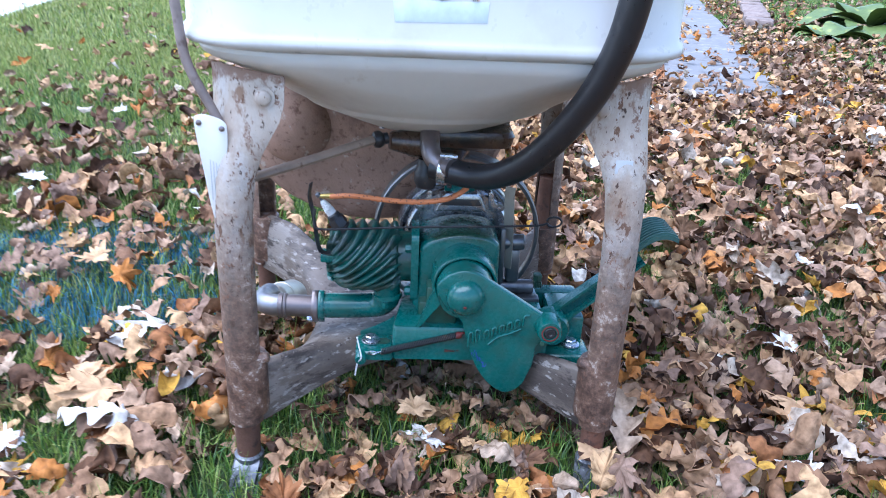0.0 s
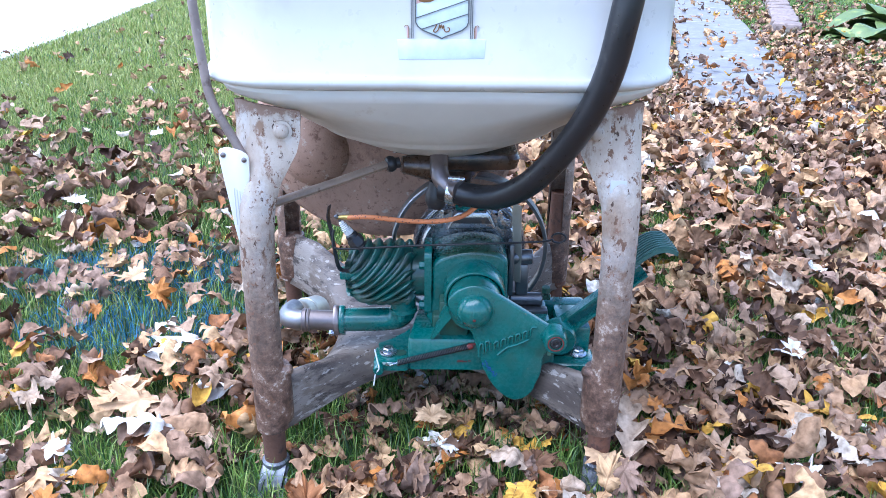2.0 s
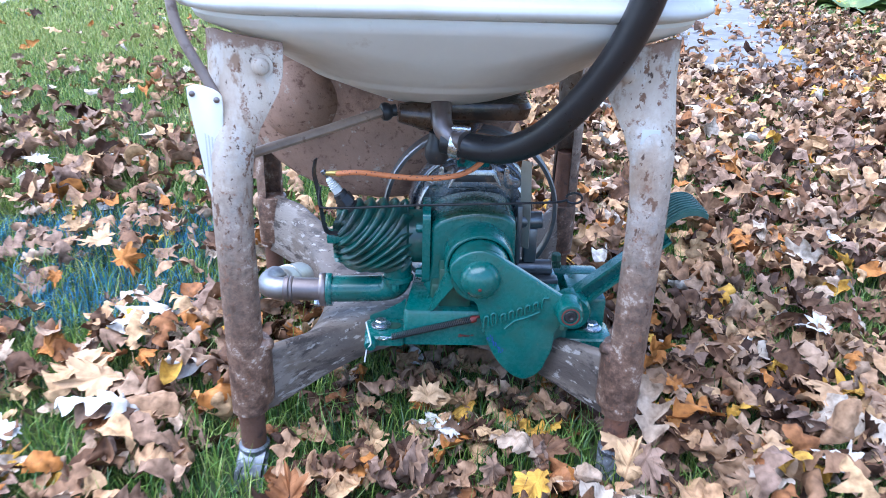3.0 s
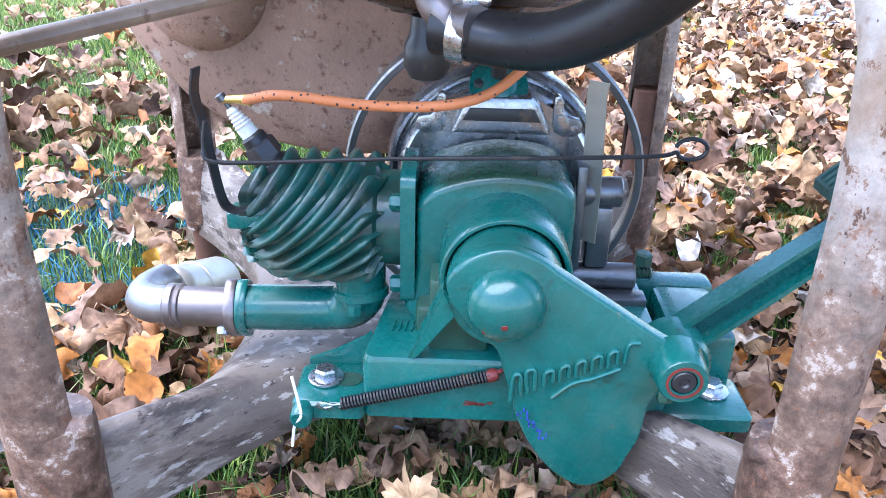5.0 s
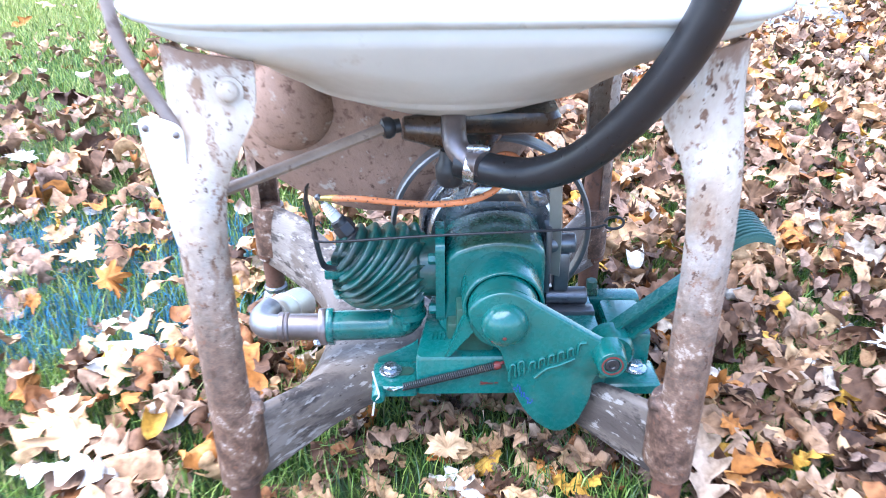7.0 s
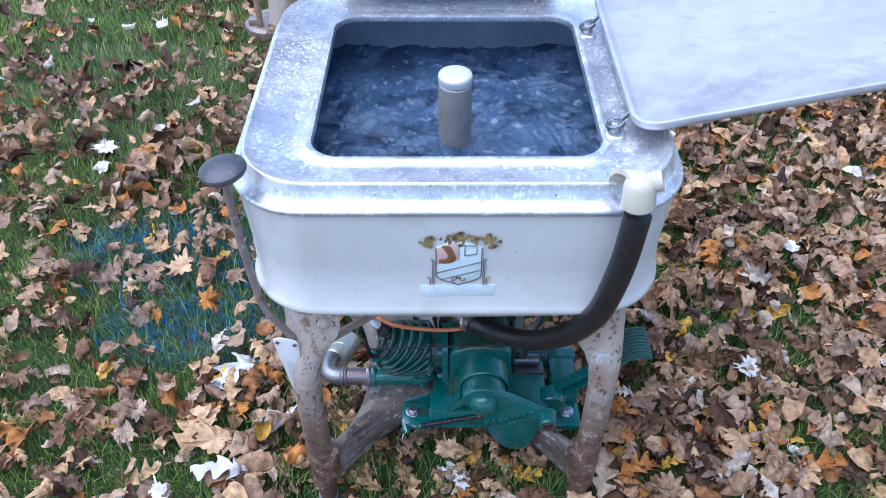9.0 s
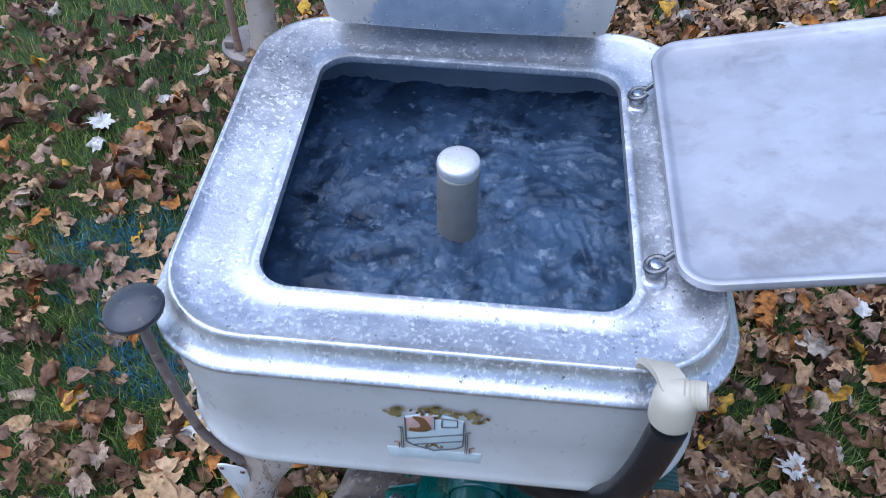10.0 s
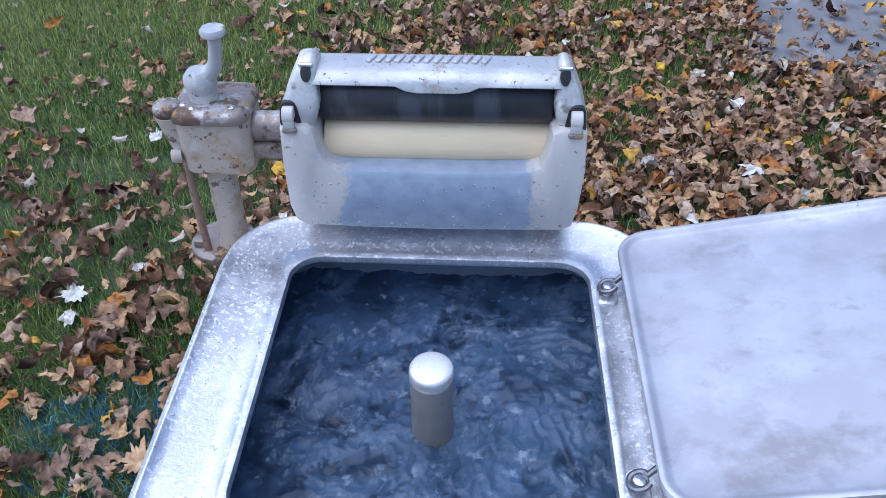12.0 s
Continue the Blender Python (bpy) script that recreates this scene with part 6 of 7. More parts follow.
def build_carburettor():
    bm = bmesh.new()
    cyl(bm, (0.112, -0.072, 0.2935), (0.153, -0.072, 0.2945), 0.0125, seg=24)
    carb = part("carburettor", bm, M_dark, engine, "oily dark metal carburettor throat")
    for nm, c, d, bev in (("carburettor_body", (0.137, -0.072, 0.257), (0.02, 0.022, 0.055), 0.004), ("carburettor_flange", (0.118, -0.072, 0.275), (0.008, 0.03, 0.09), 0.002), ("carburettor_foot", (0.15, -0.09, 0.205), (0.06, 0.02, 0.012), 0.003)):
        bm = bmesh.new()
        box(bm, c, d, bev)
        part(nm, bm, M_dark, carb)
    bm = bmesh.new()
    cyl(bm, (0.118, -0.074, 0.219), (0.172, -0.074, 0.219), 0.0115, seg=22)
    part("fuel_valve_barrel", bm, M_dark, carb)
    bm = bmesh.new()
    for i in range(5):
        lathe(bm, [(0, 0.0045), (0.0014, 0.006), (0.0028, 0.0045)], (0.172 + 0.0028 * i, -0.074, 0.223), (1, 0, 0), 14)
    cyl(bm, (0.178, -0.074, 0.23), (0.178, -0.074, 0.242), 0.0075, seg=6)
    part("needle_valve", bm, M_oily_shaded, carb, "black needle valve with its spring")
    # pedal and its arm
    bm = bmesh.new()
    lathe(bm, [(0, 0.024), (0.004, 0.027), (0.03, 0.027), (0.034, 0.023)], (0.1905, -0.165, 0.19), (0.05, 1, 0), 28)
    part("pedal_hub", bm, M_green, engine, "round green pedal hub behind the cover")
    bm = bmesh.new()
    p0, p1 = V(0.196, -0.14, 0.2), V(0.318, -0.13, 0.3)
    d = (p1 - p0).normalized()
    nrm = V(0, 1, 0).cross(d).normalized() * -1
    sec = ((-0.0105, -0.0135), (0.0105, -0.0135), (0.0105, -0.0095), (-0.004, -0.0095), (-0.004, 0.0095), (0.0105, 0.0095), (0.0105, 0.0135), (-0.0105, 0.0135))
    loft(bm, [[p + V(0, -1, 0) * a * q + nrm * b * q for a, b in sec] for p, q in ((p0, 1.0), (p0.lerp(p1, 0.5), 0.95), (p1, 0.85))])
    pedal = part("pedal_arm", bm, M_green, engine, "green ribbed starter pedal arm")
    bm = bmesh.new()
    loops = []
    for i in range(9):
        t = i / 8
        c = V(0.29 + 0.066 * t, -0.137, 0.318 + 0.03 * math.sin(t * 2.2) )
        loops.append([c + V(0, -0.035, -0.003), c + V(0, 0.035, -0.003), c + V(0, 0.035, 0.004), c + V(0, -0.035, 0.004)])
    loft(bm, loops)
    tread = part("pedal_tread", bm, M_tread, engine, "green curved pedal tread with ribs")
    for i in range(9):
        bm = bmesh.new()
        y = -0.137 - 0.03 + 0.0075 * i
        strip(bm, [V(0.292 + 0.062 * k / 8, y, 0.3225 + 0.03 * math.sin((0.02 + 0.96 * k / 8) * 2.2)) for k in range(9)], (0, 1, 0), 0.0034, 0.004)
        part("rib", bm, M_tread, tread)


build_carburettor()


def build_spring():
    a, b = V(-0.062, -0.192, 0.1655), V(0.05, -0.19, 0.1945)
    u, v, d = basis(b - a)
    L = (b - a).length
    turns, n = 46, 46 * 9
    bm = bmesh.new()
    sweep(bm, [a + d * (L * i / n) + (u * math.cos(2 * math.pi * turns * i / n) + v * math.sin(2 * math.pi * turns * i / n)) * 0.0042 for i in range(n + 1)], 0.00105, 5)
    spring = part("return_spring", bm, M_black, engine, "rusty coil return spring with a red end")
    bm = bmesh.new()
    lathe(bm, [(0, 0.0048), (0.004, 0.0052), (0.008, 0.004)], b - d * 0.004, d, 14)
    sweep(bm, smooth_line([b, b + V(0.006, 0, 0.004), b + V(0.01, 0.004, 0.001)], 4), 0.0018, 8)
    part("red_end", bm, M_red, spring, "red-painted spring end")
    bm = bmesh.new()
    sweep(bm, smooth_line([a, a + V(-0.006, 0, -0.001), a + V(-0.013, -0.002, 0.002), a + V(-0.018, 0, -0.003), a + V(-0.012, 0.002, -0.006), a + V(-0.006, 0, -0.003)], 4), 0.0011, 6)
    part("hook", bm, M_steel, spring)
    bm = bmesh.new()
    lathe(bm, [(0, 0.0085), (0.012, 0.0085), (0.014, 0.007)], (-0.091, -0.187, 0.1565), (0, -1, -0.1), 18)
    part("spring_eye", bm, M_green, spring)
    bm = bmesh.new()
    sweep(bm, smooth_line([(-0.0965, -0.194, 0.19), (-0.0925, -0.197, 0.172), (-0.09, -0.201, 0.16), (-0.0955, -0.199, 0.15), (-0.099, -0.197, 0.128)], 5), 0.0012, 6)
    part("tie_wire", bm, M_white_wire, spring, "white wire tie")
    bm = bmesh.new()
    rnd = random.Random(9)
    for i in range(9):
        x = rnd.uniform(0.03, 0.055)
        box(bm, (x, -0.1868, 0.1655 + rnd.gauss(0, 0.0014)), (rnd.uniform(0.002, 0.007), 0.0008, rnd.uniform(0.0007, 0.0016)), 0)
    part("red_scuff", bm, M_red, engine, "scuffs of red paint on the base")


build_spring()


# ---- garden at the back ----
def build_hosta(x, y, size, n, seed):
    rnd = random.Random(seed)
    h = thing("hosta_plant", (x, y, 0), "clump of broad green and yellowing hosta leaves by the path", "plant", "hostas by the path")
    for i in range(n):
        a = 2 * math.pi * i / n + rnd.uniform(-0.3, 0.3)
        L, w, up = size * rnd.uniform(0.7, 1.1), size * rnd.uniform(0.28, 0.4), rnd.uniform(0.25, 0.75)
        bm = bmesh.new()
        rows = []
        for k in range(9):
            t = k / 8
            c = V(math.cos(a), math.sin(a), 0) * L * t + V(x, y, 0.02 + L * (up * t * 1.6 - 0.9 * t * t * (0.5 + up)))
            hw = w * (math.sin(math.pi * min(1, t * 1.02)) ** 0.7 * (1 - 0.35 * t)) + 0.006
            s = V(-math.sin(a), math.cos(a), 0)
            rows.append([bm.verts.new(c + s * hw * q + V(0, 0, 0.25 * hw * abs(q))) for q in (-1, -0.5, 0, 0.5, 1)])
        for r0, r1 in zip(rows, rows[1:]):
            for k in range(4):
                bm.faces.new((r0[k], r0[k + 1], r1[k + 1], r1[k]))
        part("leaf", bm, M_hosta, h, flip=False)


build_hosta(3.05, 4.6, 0.42, 12, 1)
build_hosta(3.75, 5.3, 0.6, 12, 2)


def build_edging():
    rnd = random.Random(8)
    e = thing("stone_edging", (3.2, 7, 0), "row of weathered brown blocks edging the garden bed", "edging", kind="structure")
    for i in range(14):
        bm = bmesh.new()
        x, y = 2.78 + 0.13 * i, 5.2 + 0.36 * i
        box(bm, (x, y, 0.05), (0.22, 0.33, 0.11), 0.025, Euler((rnd.uniform(-0.05, 0.05), rnd.uniform(-0.05, 0.05), -0.35 + rnd.uniform(-0.1, 0.1))).to_matrix())
        part("stone", bm, M_stone, e)


build_edging()


# ---- leaves and grass ----
def curl_points(pts, rnd, seed, strength):
    """roll a flat leaf about its midrib, fold, crumple and twist it, then bend it along its length."""
    roll = rnd.choice((-1, 1)) * rnd.uniform(0.8, 5.6) * strength
    bend = rnd.choice((-1, 1)) * rnd.uniform(0.3, 3.0) * strength
    skew, twist, fold, rim = rnd.uniform(-0.8, 0.8), rnd.uniform(-1.1, 1.1) * strength, rnd.uniform(-0.35, 0.5), rnd.uniform(-0.9, 1.3) * strength
    out = []
    for x, y in pts:
        x2 = x + skew * 0.14 * y
        z = (1 - math.cos(x2 * roll)) / roll + fold * abs(x) + 0.15 * noise.noise((x * 4.5, y * 4.5, seed)) + 0.085 * noise.noise((x * 10, y * 10, seed + 5))
        z += rim * max(0, math.hypot(x, y) - 0.24) ** 1.4 * (0.5 + noise.noise((x * 3, y * 3, seed + 9)))
        x3 = math.sin(x2 * roll) / roll
        c, s_ = math.cos(twist * y), math.sin(twist * y)
        x3, z = x3 * c - z * s_, x3 * s_ + z * c
        f = y * bend
        out.append((x3, (1 / bend - z) * math.sin(f), 1 / bend - (1 / bend - z) * math.cos(f)))
    return np.array(out, float)


def leaf_shape(kind, seed, fine):
    """vertices and triangles of one dry leaf, one unit long: 0 lobed oak, 1 maple, 2 plain oval; fine from 0 to 2."""
    rnd = random.Random(seed)
    pts, fs = [], []
    if kind == 1:
        lobes = [(0, 0.6), (0.28, 0.4), (0.78, 0.56), (1.12, 0.38), (1.6, 0.45), (2.0, 0.28), (2.6, 0.3), (-2.6, 0.3), (-2.0, 0.28), (-1.6, 0.45), (-1.12, 0.38), (-0.78, 0.56), (-0.28, 0.4)]
        if not fine:
            lobes = lobes[::2]
        lobes = sorted((a + rnd.gauss(0, 0.05), r * rnd.uniform(0.8, 1.1)) for a, r in lobes)
        edge = []
        for (a, r), (a2, r2) in zip(lobes, lobes[1:] + [(lobes[0][0] + 2 * math.pi, lobes[0][1])]):
            g = a2 - a
            valley = min(r, r2) * rnd.uniform(0.68, 0.92) if g < 1 else 0.16
            for th, q in ((a, r), (a + g * 0.24, r * 0.55 + valley * 0.45), (a + g * 0.5, valley), (a2 - g * 0.24, r2 * 0.55 + valley * 0.45)):
                edge.append((q * math.sin(th), q * math.cos(th)))
        n = len(edge)
        inner = [(0.5 * x * (0.8 if math.hypot(x, y) > 0.35 else 1), 0.5 * y * (0.8 if math.hypot(x, y) > 0.35 else 1)) for x, y in edge]
        pts = edge + inner + [(0, 0)]
        for i in range(n):
            j = (i + 1) % n
            fs += [(i, j, n + j), (i, n + j, n + i), (n + i, n + j, 2 * n)]
        stem = 2 * n
        y0 = -0.2
    else:
        rows = (11, 21, 41)[fine] if kind == 0 else (7, 11, 25)[fine]
        cols = (5, 5, 7)[fine]
        lobes_n = rnd.choice((3, 3.5, 4)) if fine else 2.5
        wide, ph, shift = rnd.uniform(0.19, 0.3) * (1.12 if kind == 2 else 1), rnd.uniform(-0.4, 0.4), rnd.uniform(0.05, 0.3)
        for i in range(rows):
            s = i / (rows - 1)
            for j in range(cols):
                q = 2 * j / (cols - 1) - 1
                side = 1 if q > 0 else -1
                ragged = 1 + 0.35 * noise.noise((s * 5, side * 3, seed)) + 0.16 * noise.noise((s * 17, side * 5, seed))
                if kind == 0:
                    env = math.sin(math.pi * min(1, 0.03 + 0.96 * s ** 0.75)) ** 0.6 * (0.6 + 0.55 * s)
                    lob = (0.5 + 0.5 * math.cos(2 * math.pi * (lobes_n * s + 0.3 * ph + shift * (q > 0)))) ** 0.75
                    w = wide * 1.35 * env * (0.24 + 0.8 * lob) * ragged if i < rows - 1 else 0.03
                    pts.append((q * w, s - 0.5 + 0.5 * w * (lob - 0.3) * q * q))
                else:
                    w = wide * 1.15 * math.sin(math.pi * min(1, 0.05 + 0.95 * s ** 0.85)) ** 0.75 * ragged * (1 + 0.07 * (i % 2)) + 0.008
                    pts.append((q * w, s - 0.5))
        for i in range(rows - 1):
            for k in range(cols - 1):
                a = i * cols + k
                fs += [(a, a + 1, a + cols + 1), (a, a + cols + 1, a + cols)]
        stem = cols // 2
        y0 = -0.5
    m = len(pts)
    pts += [(-0.007, y0 - 0.2), (0.007, y0 - 0.2)]
    fs.append((stem, m, m + 1))
    return curl_points(pts, rnd, seed * 1.7, {0: 0.95, 1: 0.9, 2: 1.2}[kind]), fs


def on_path(x, y):
    return 2.3 < y < 16 and abs((x - 1.42) - (y - 2.3) * 0.26) < 0.31


LEGS = ((-0.25, -0.285), (0.245, -0.28), (-0.3, 0.265), (0.245, 0.25))


def blue_patch(x, y):
    """how blue the lawn is: 1 inside the two patches, fading out."""
    d = min(((x + 0.66) / 0.36) ** 2 + ((y - 0.46) / 0.17) ** 2, ((x + 0.58) / 0.27) ** 2 + ((y - 0.18) / 0.12) ** 2)
    return max(0.0, min(1.0, 1.6 - 1.1 * d + 0.8 * noise.noise((x * 9, y * 9, 2))))


def leaf_density(x, y):
    """share of the ground hidden by leaves: thick round the machine and to its right, thin on the far left lawn."""
    d = 1.0
    if x < -0.3:
        d *= max(0.12, 0.66 - 0.08 * math.tanh((y + 0.12) * 6) - 0.25 * (-0.3 - x))
    if y > 1.3 and x < 0.9:
        d *= max(0.4, 1 - 0.3 * (y - 1.3))
    if x < -0.6:
        d *= 1 - 0.55 * max(0, min(1, (y - 0.9) / 0.9))
    n = noise.noise((x * 1.7, y * 1.7, 3)) * 0.6 + noise.noise((x * 4.5, y * 4.5, 7)) * 0.55
    d *= max(0.1, min(1.15, 0.85 + (1.7 if x < 0.2 else 1.25) * n))
    if x > 0.3 and y < 2:
        d = max(d, 0.5)
    if abs(x) < 0.45 and -0.7 < y < 0.25:
        d = max(d * 0.85, 0.66)
    d *= 1 - 0.55 * blue_patch(x, y)
    side = abs((x - 1.42) - (y - 2.3) * 0.26)
    if on_path(x, y):
        d = 0.09 + max(0, side - 0.2) * 3 * (0.5 + noise.noise((x * 6, y * 6, 5))) + max(0, 3.0 - y) * 0.5 * (0.55 + noise.noise((x * 6, y * 6, 5)))
    if y > 1.5 and not on_path(x, y) and (x - 1.42) - (y - 2.3) * 0.26 > 0.25:
        d = max(d, 0.85) * 1.15
    if any(math.hypot(x - a, y - b) < 0.05 for a, b in LEGS) or (-0.3 < x < -0.205 and -0.4 < y < -0.25):
        d = 0.0
    if x > 2.4:
        d *= max(0.35, 1 - 0.6 * (x - 2.4) + 0.5 * noise.noise((x * 2, y * 2, 8)))
    r = math.hypot(x * 0.8, min(0, y)) - 2.0 - 0.25 * max(0, y)
    if r > 0:
        d *= max(0, 1 - 0.55 * r + 0.7 * noise.noise((x * 0.9, y * 0.9, 1)))
    return d


def rotmats(rx, ry, rz):
    cx, sx, cy, sy, cz, sz = np.cos(rx), np.sin(rx), np.cos(ry), np.sin(ry), np.cos(rz), np.sin(rz)
    o, e = np.zeros_like(rx), np.ones_like(rx)
    X = np.array([[e, o, o], [o, cx, -sx], [o, sx, cx]]).transpose(2, 0, 1)
    Y = np.array([[cy, o, sy], [o, e, o], [-sy, o, cy]]).transpose(2, 0, 1)
    Z = np.array([[cz, -sz, o], [sz, cz, o], [o, o, e]]).transpose(2, 0, 1)
    return Z @ Y @ X


def mesh_from(name, v, faces_flat, sizes, material, parent=None, kind="stuff", label="", category=""):
    me = bpy.data.meshes.new(name)
    me.vertices.add(len(v))
    me.vertices.foreach_set("co", v.astype(np.float32).ravel())
    me.loops.add(len(faces_flat))
    me.loops.foreach_set("vertex_index", faces_flat.astype(np.int32))
    me.polygons.add(len(sizes))
    me.polygons.foreach_set("loop_start", np.concatenate([[0], np.cumsum(sizes)[:-1]]).astype(np.int32))
    me.update(calc_edges=True)
    me.polygons.foreach_set("use_smooth", np.ones(len(sizes), bool))
    me.materials.append(material)
    ob = new(name, me)
    if parent is not None:
        ob.parent = parent
    return tagged(ob, label, category, kind=kind)


def scatter_leaves():
    rng = np.random.default_rng(11)
    litter = thing("leaf_litter", (0, 0, 0), "carpet of dry brown, tan and yellow oak and maple leaves on the grass", "leaves", kind="stuff")
    spots = []
    n = int(12.0 * 12.4 * 1650)
    for x, y, q in zip(rng.uniform(-4.5, 7.5, n), rng.uniform(-3.4, 9.0, n), rng.random(n)):
        far = max(0, math.hypot(x * 0.8, y * (0.8 if y > 0 else 1.6)) - 1.15)
        if q > 0.96 / (1 + (far / 1.7) ** 2) + 0.04:
            continue
        if rng.random() < leaf_density(x, y) and not (x < -2.5 - 0.06 * y and rng.random() < 0.93):
            spots.append((x, y))
    spots = np.array(spots)
    n = len(spots)
    dist = np.hypot(spots[:, 0] * 0.9, spots[:, 1] + 0.32)
    spots = spots[np.argsort(dist)]
    kinds = rng.choice([0, 0, 0, 0, 0, 1, 1, 2, 2, 2, 2, 2], n)
    size = np.where(kinds == 0, rng.uniform(0.05, 0.108, n), np.where(kinds == 1, rng.uniform(0.045, 0.09, n), rng.uniform(0.03, 0.08, n)))
    under = (np.abs(spots[:, 0]) < 0.27) & (np.abs(spots[:, 1]) < 0.28)
    size = np.where(under, size * 0.85, size)
    tilt = np.where(rng.random(n) < 0.24, rng.uniform(0.6, 1.35, n), np.abs(rng.normal(0, 0.38, n)))
    tilt = np.where(under, np.minimum(tilt, 0.5), tilt)
    dirn, rz = rng.uniform(0, 2 * np.pi, n), rng.uniform(0, 2 * np.pi, n)
    flip = np.where(rng.random(n) < 0.45, np.pi, 0.0)
    low = 0.006 + 0.045 * rng.random(n) * np.where(under, 0.5, 1)
    R = rotmats(tilt * np.cos(dirn) + flip, tilt * np.sin(dirn), rz)
    near = 288
    for k in range(3):
        shapes = [leaf_shape(k, 40 + 11 * k + j, 2) for j in range(9)]
        meshes = []
        for v, fs in shapes:
            me = bpy.data.meshes.new("leaf")
            me.from_pydata([tuple(p) for p in v], [], fs)
            me.polygons.foreach_set("use_smooth", [True] * len(fs))
            me.materials.append(M_leaf)
            meshes.append(me)
        for i in np.nonzero(kinds[:near] == k)[0]:
            j = int(rng.integers(9))
            m = Matrix([list(r) for r in R[i]]).to_4x4()
            z = low[i] - (shapes[j][0] @ R[i].T)[:, 2].min() * size[i]
            ob = new("leaf", meshes[j])
            ob.matrix_basis = Matrix.Translation((*spots[i], z)) @ m @ Matrix.Diagonal((size[i], size[i], size[i], 1))
            ob.parent = litter
    # larger single leaves lying on top
    for x, y, s, k, seed, m, turn in ((-0.47, 0.01, 0.13, 0, 3, M_paleleaf, 2.6), (-0.36, -0.1, 0.11, 0, 4, M_paleleaf, 2.0), (-0.46, -0.23, 0.13, 0, 5, M_paleleaf, 1.7), (-0.57, -0.28, 0.08, 1, 6, M_paleleaf, 0.4), (-0.01, -0.18, 0.075, 1, 16, M_tanleaf, 0.1), (0.02, -0.25, 0.05, 1, 17, M_paleleaf, 0.6),
                                      (0.66, 0.02, 0.08, 1, 7, M_paleleaf, 1.0), (0.89, 0.43, 0.09, 1, 8, M_paleleaf, 2.0), (0.533, -0.326, 0.08, 1, 9, M_paleleaf, 0.3), (0.35, -0.26, 0.09, 2, 10, M_orangeleaf, 0.8), (0.94, 1.5, 0.11, 1, 18, M_paleleaf, 1.4), (-1.03, 0.87, 0.1, 1, 19, M_paleleaf, 2.2), (-1.07, 1.64, 0.09, 1, 20, M_paleleaf, 0.2),
                                      (0.25, -0.29, 0.1, 1, 11, M_tanleaf, 2.8), (0.59, -0.16, 0.11, 1, 12, M_tanleaf, 1.7), (0.445, -0.313, 0.1, 0, 13, M_tanleaf, 0.1), (-0.483, -0.16, 0.115, 1, 14, M_tanleaf, 1.2), (-0.68, 0.35, 0.1, 1, 21, M_tanleaf, 0.7), (-0.32, -0.19, 0.075, 2, 22, M_orangeleaf, 2.3), (-0.52, -0.12, 0.1, 0, 23, M_tanleaf, 0.3),
                                      (-0.6, 1.46, 0.07, 2, 24, M_yellowleaf, 0.4), (0.75, 2.2, 0.075, 2, 25, M_yellowleaf, 0.1), (0.68, 1.39, 0.08, 2, 26, M_yellowleaf, 1.1), (0.62, 2.6, 0.08, 2, 27, M_yellowleaf, 1.8)):
        v, fs = leaf_shape(k, seed, 2)
        v = v * np.array([1, 1, 0.6])
        me = bpy.data.meshes.new("leaf")
        me.from_pydata([tuple(p) for p in v], [], fs)
        me.polygons.foreach_set("use_smooth", [True] * len(fs))
        me.materials.append(m)
        ob = new("leaf", me)
        ob.matrix_basis = Matrix.Translation((x, y, 0.052 - v[:, 2].min() * s)) @ Euler((0.12, -0.1, turn)).to_matrix().to_4x4() @ Matrix.Diagonal((s, s, s, 1))
        ob.parent = litter
    vs, fl, sz, off = [], [], [], 0
    idx = np.arange(n)
    for k in range(54):
        far, kind, slot = k >= 36, k % 3, (k % 36) // 3
        v, fs = leaf_shape(kind, 100 + k, 0 if far else 1)
        ids = idx[(idx >= near) & ((idx >= 5200) == far) & (kinds == kind) & (idx % (6 if far else 12) == slot)]
        if not len(ids):
            continue
        p = np.einsum("nij,vj->nvi", R[ids], v) * size[ids][:, None, None]
        z = low[ids] - p[:, :, 2].min(axis=1)
        p += np.stack([spots[ids, 0], spots[ids, 1], z], 1)[:, None, :]
        m = len(v)
        f = np.array(fs)
        vs.append(p.reshape(-1, 3))
        fl.append((f[None] + (off + np.arange(len(ids)) * m)[:, None, None]).ravel())
        sz.append(np.full(len(ids) * len(fs), 3))
        off += len(ids) * m
    mesh_from("leaf_carpet", np.concatenate(vs), np.concatenate(fl), np.concatenate(sz), M_litter, litter)


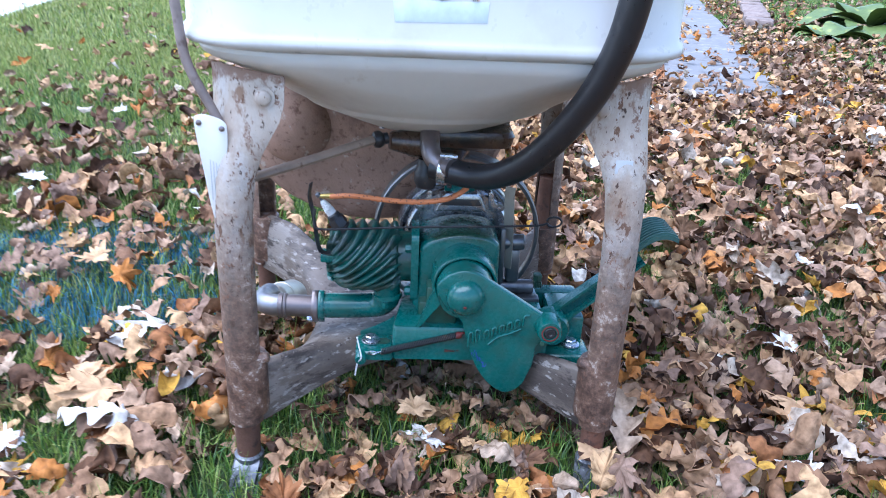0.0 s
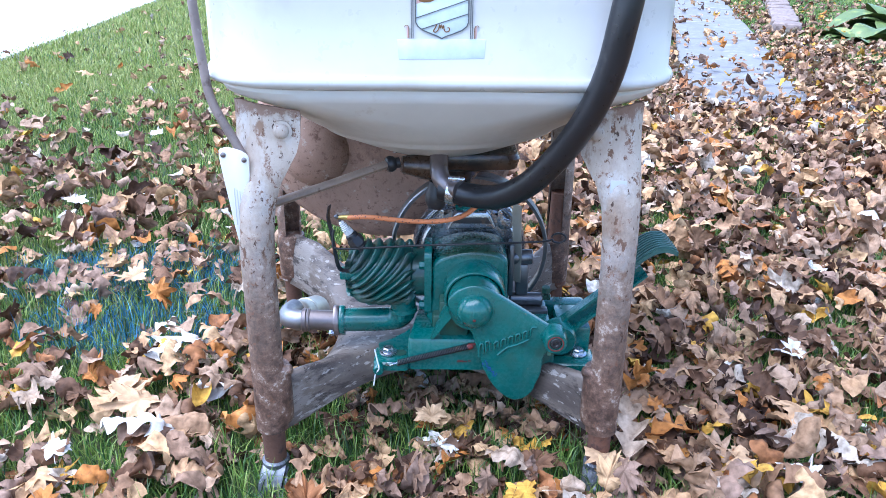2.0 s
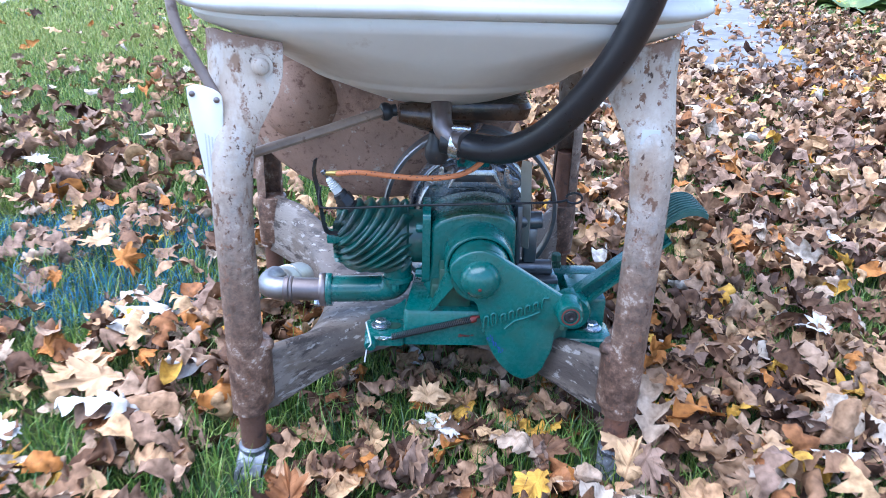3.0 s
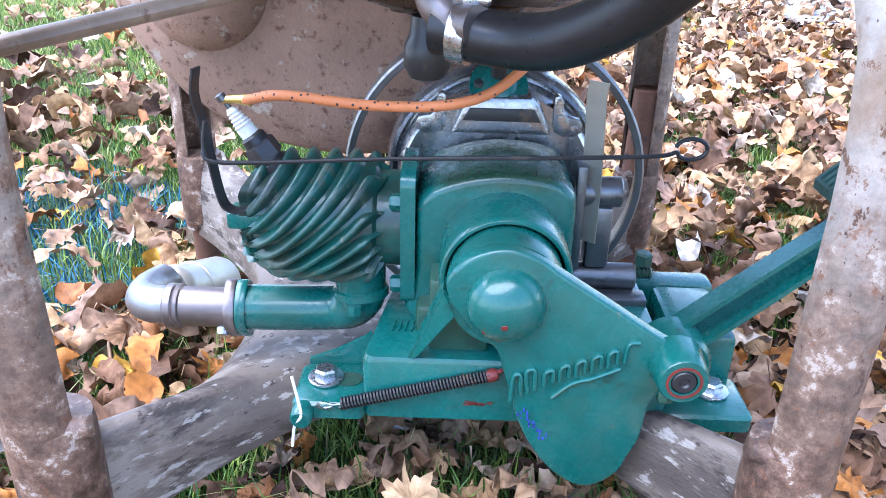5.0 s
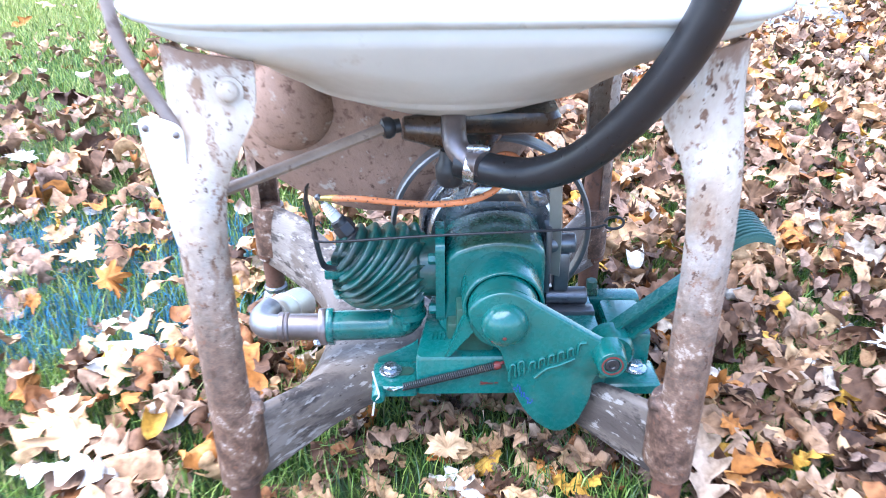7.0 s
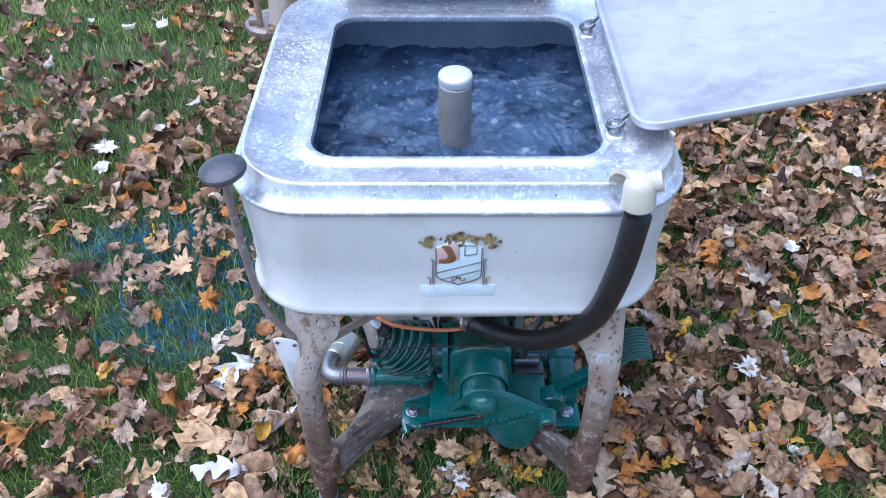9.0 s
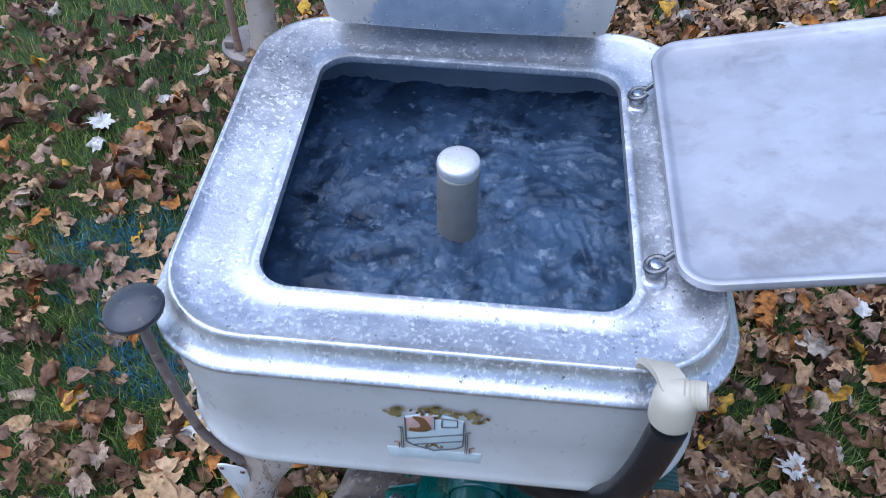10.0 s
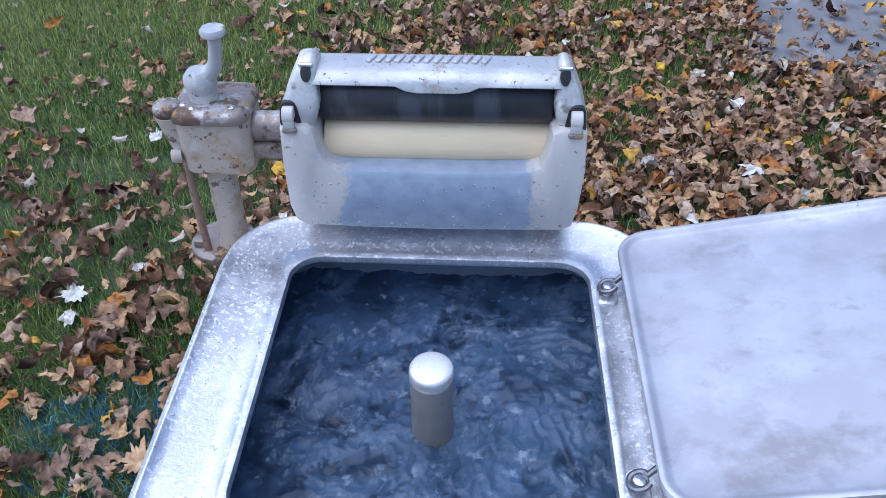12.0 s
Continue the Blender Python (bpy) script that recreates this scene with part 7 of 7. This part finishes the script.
def scatter_grass():
    rng = np.random.default_rng(3)
    # the dry group holds the blades coloured as sunlit
    groups = {"green": [], "blue": [], "dry": []}
    def field(x0, x1, y0, y1, per, hmin, hmax, w):
        n = int((x1 - x0) * (y1 - y0) * per)
        x, y = rng.uniform(x0, x1, n), rng.uniform(y0, y1, n)
        keep = np.array([not on_path(a, b) and not (a < -2.5 - 0.075 * b) and math.hypot(a * 0.8, min(0, b)) - 0.25 * max(0, b) < 2.6 + 1.4 * noise.noise((a * 0.8, b * 0.8, 4)) + 0.5 * noise.noise((a * 3, b * 3, 6)) for a, b in zip(x, y)])
        x, y = x[keep], y[keep]
        n = len(x)
        h = rng.uniform(hmin, hmax, n) * (0.75 + 0.5 * rng.random(n))
        a, lean = rng.uniform(0, 2 * np.pi, n), rng.uniform(0.1, 0.85, n)
        s = a + np.pi / 2 + rng.normal(0, 0.4, n)
        dx, dy, sx, sy = np.cos(a), np.sin(a), np.cos(s) * w, np.sin(s) * w
        o = np.zeros(n)
        P = np.stack([np.stack([x - sx, y - sy, o], 1), np.stack([x + sx, y + sy, o], 1),
                      np.stack([x + dx * h * lean * 0.35 + sx * 0.8, y + dy * h * lean * 0.35 + sy * 0.8, h * 0.55], 1), np.stack([x + dx * h * lean * 0.35 - sx * 0.8, y + dy * h * lean * 0.35 - sy * 0.8, h * 0.55], 1),
                      np.stack([x + dx * h * lean, y + dy * h * lean, h * (1 - 0.35 * lean)], 1)], 1)
        blue = rng.random(n) < 0.55 * np.array([blue_patch(p, q) for p, q in zip(x, y)])
        # sunlit colour painted by place: more such blades to the left and back
        patch = np.array([max(0, min(0.85, 0.65 * max(-0.7 - p, 0.7 * (q - 0.9) * (p < 1.2)) + 0.5 * noise.noise((p * 1.1, q * 1.1, 12)))) for p, q in zip(x, y)])
        dry = ~blue & (rng.random(n) < patch)
        groups["green"].append(P[~blue & ~dry])
        groups["blue"].append(P[blue])
        groups["dry"].append(P[dry])
    field(-1.3, 1.3, -1.0, 0.9, 21000, 0.028, 0.066, 0.0011)
    field(-1.6, 1.8, 0.9, 1.6, 8000, 0.03, 0.062, 0.0013)
    field(-1.6, -1.3, -0.6, 0.9, 8000, 0.03, 0.062, 0.0013)
    field(1.3, 1.8, -0.6, 0.9, 8000, 0.03, 0.062, 0.0013)
    field(-3.2, 3.2, 1.6, 3.4, 11000, 0.032, 0.058, 0.0016)
    field(-3.2, -1.6, -0.6, 1.6, 13000, 0.032, 0.058, 0.0014)
    field(1.8, 3.2, -0.4, 1.4, 3000, 0.035, 0.065, 0.0018)
    field(-4.5, 7.5, 3.4, 10.0, 3300, 0.035, 0.06, 0.003)
    field(-4.2, 4.4, -3.4, -0.4, 1500, 0.035, 0.065, 0.003)
    field(3.2, 5.2, -0.6, 3.4, 1200, 0.035, 0.065, 0.004)
    for key, name, material, label in (("green", "grass", M_grass, "short green lawn grass between the leaves"), ("dry", "dry_grass", M_sunlitgrass, "lawn grass towards the driveway, its sunlight put into a paler yellow-green"), ("blue", "sprayed_grass", M_bluegrass, "blue-coloured lawn grass in two patches")):
        P = np.concatenate(groups[key])
        n = len(P)
        q = (np.arange(n) * 5)[:, None]
        faces = np.concatenate([q + np.array([[0, 1, 2, 3]]), q + np.array([[3, 2, 4]])], 1).ravel()
        sizes = np.tile([4, 3], n)
        mesh_from(name, P.reshape(-1, 3), faces, sizes, material, None, "stuff", label, "grass")


scatter_leaves()
scatter_grass()
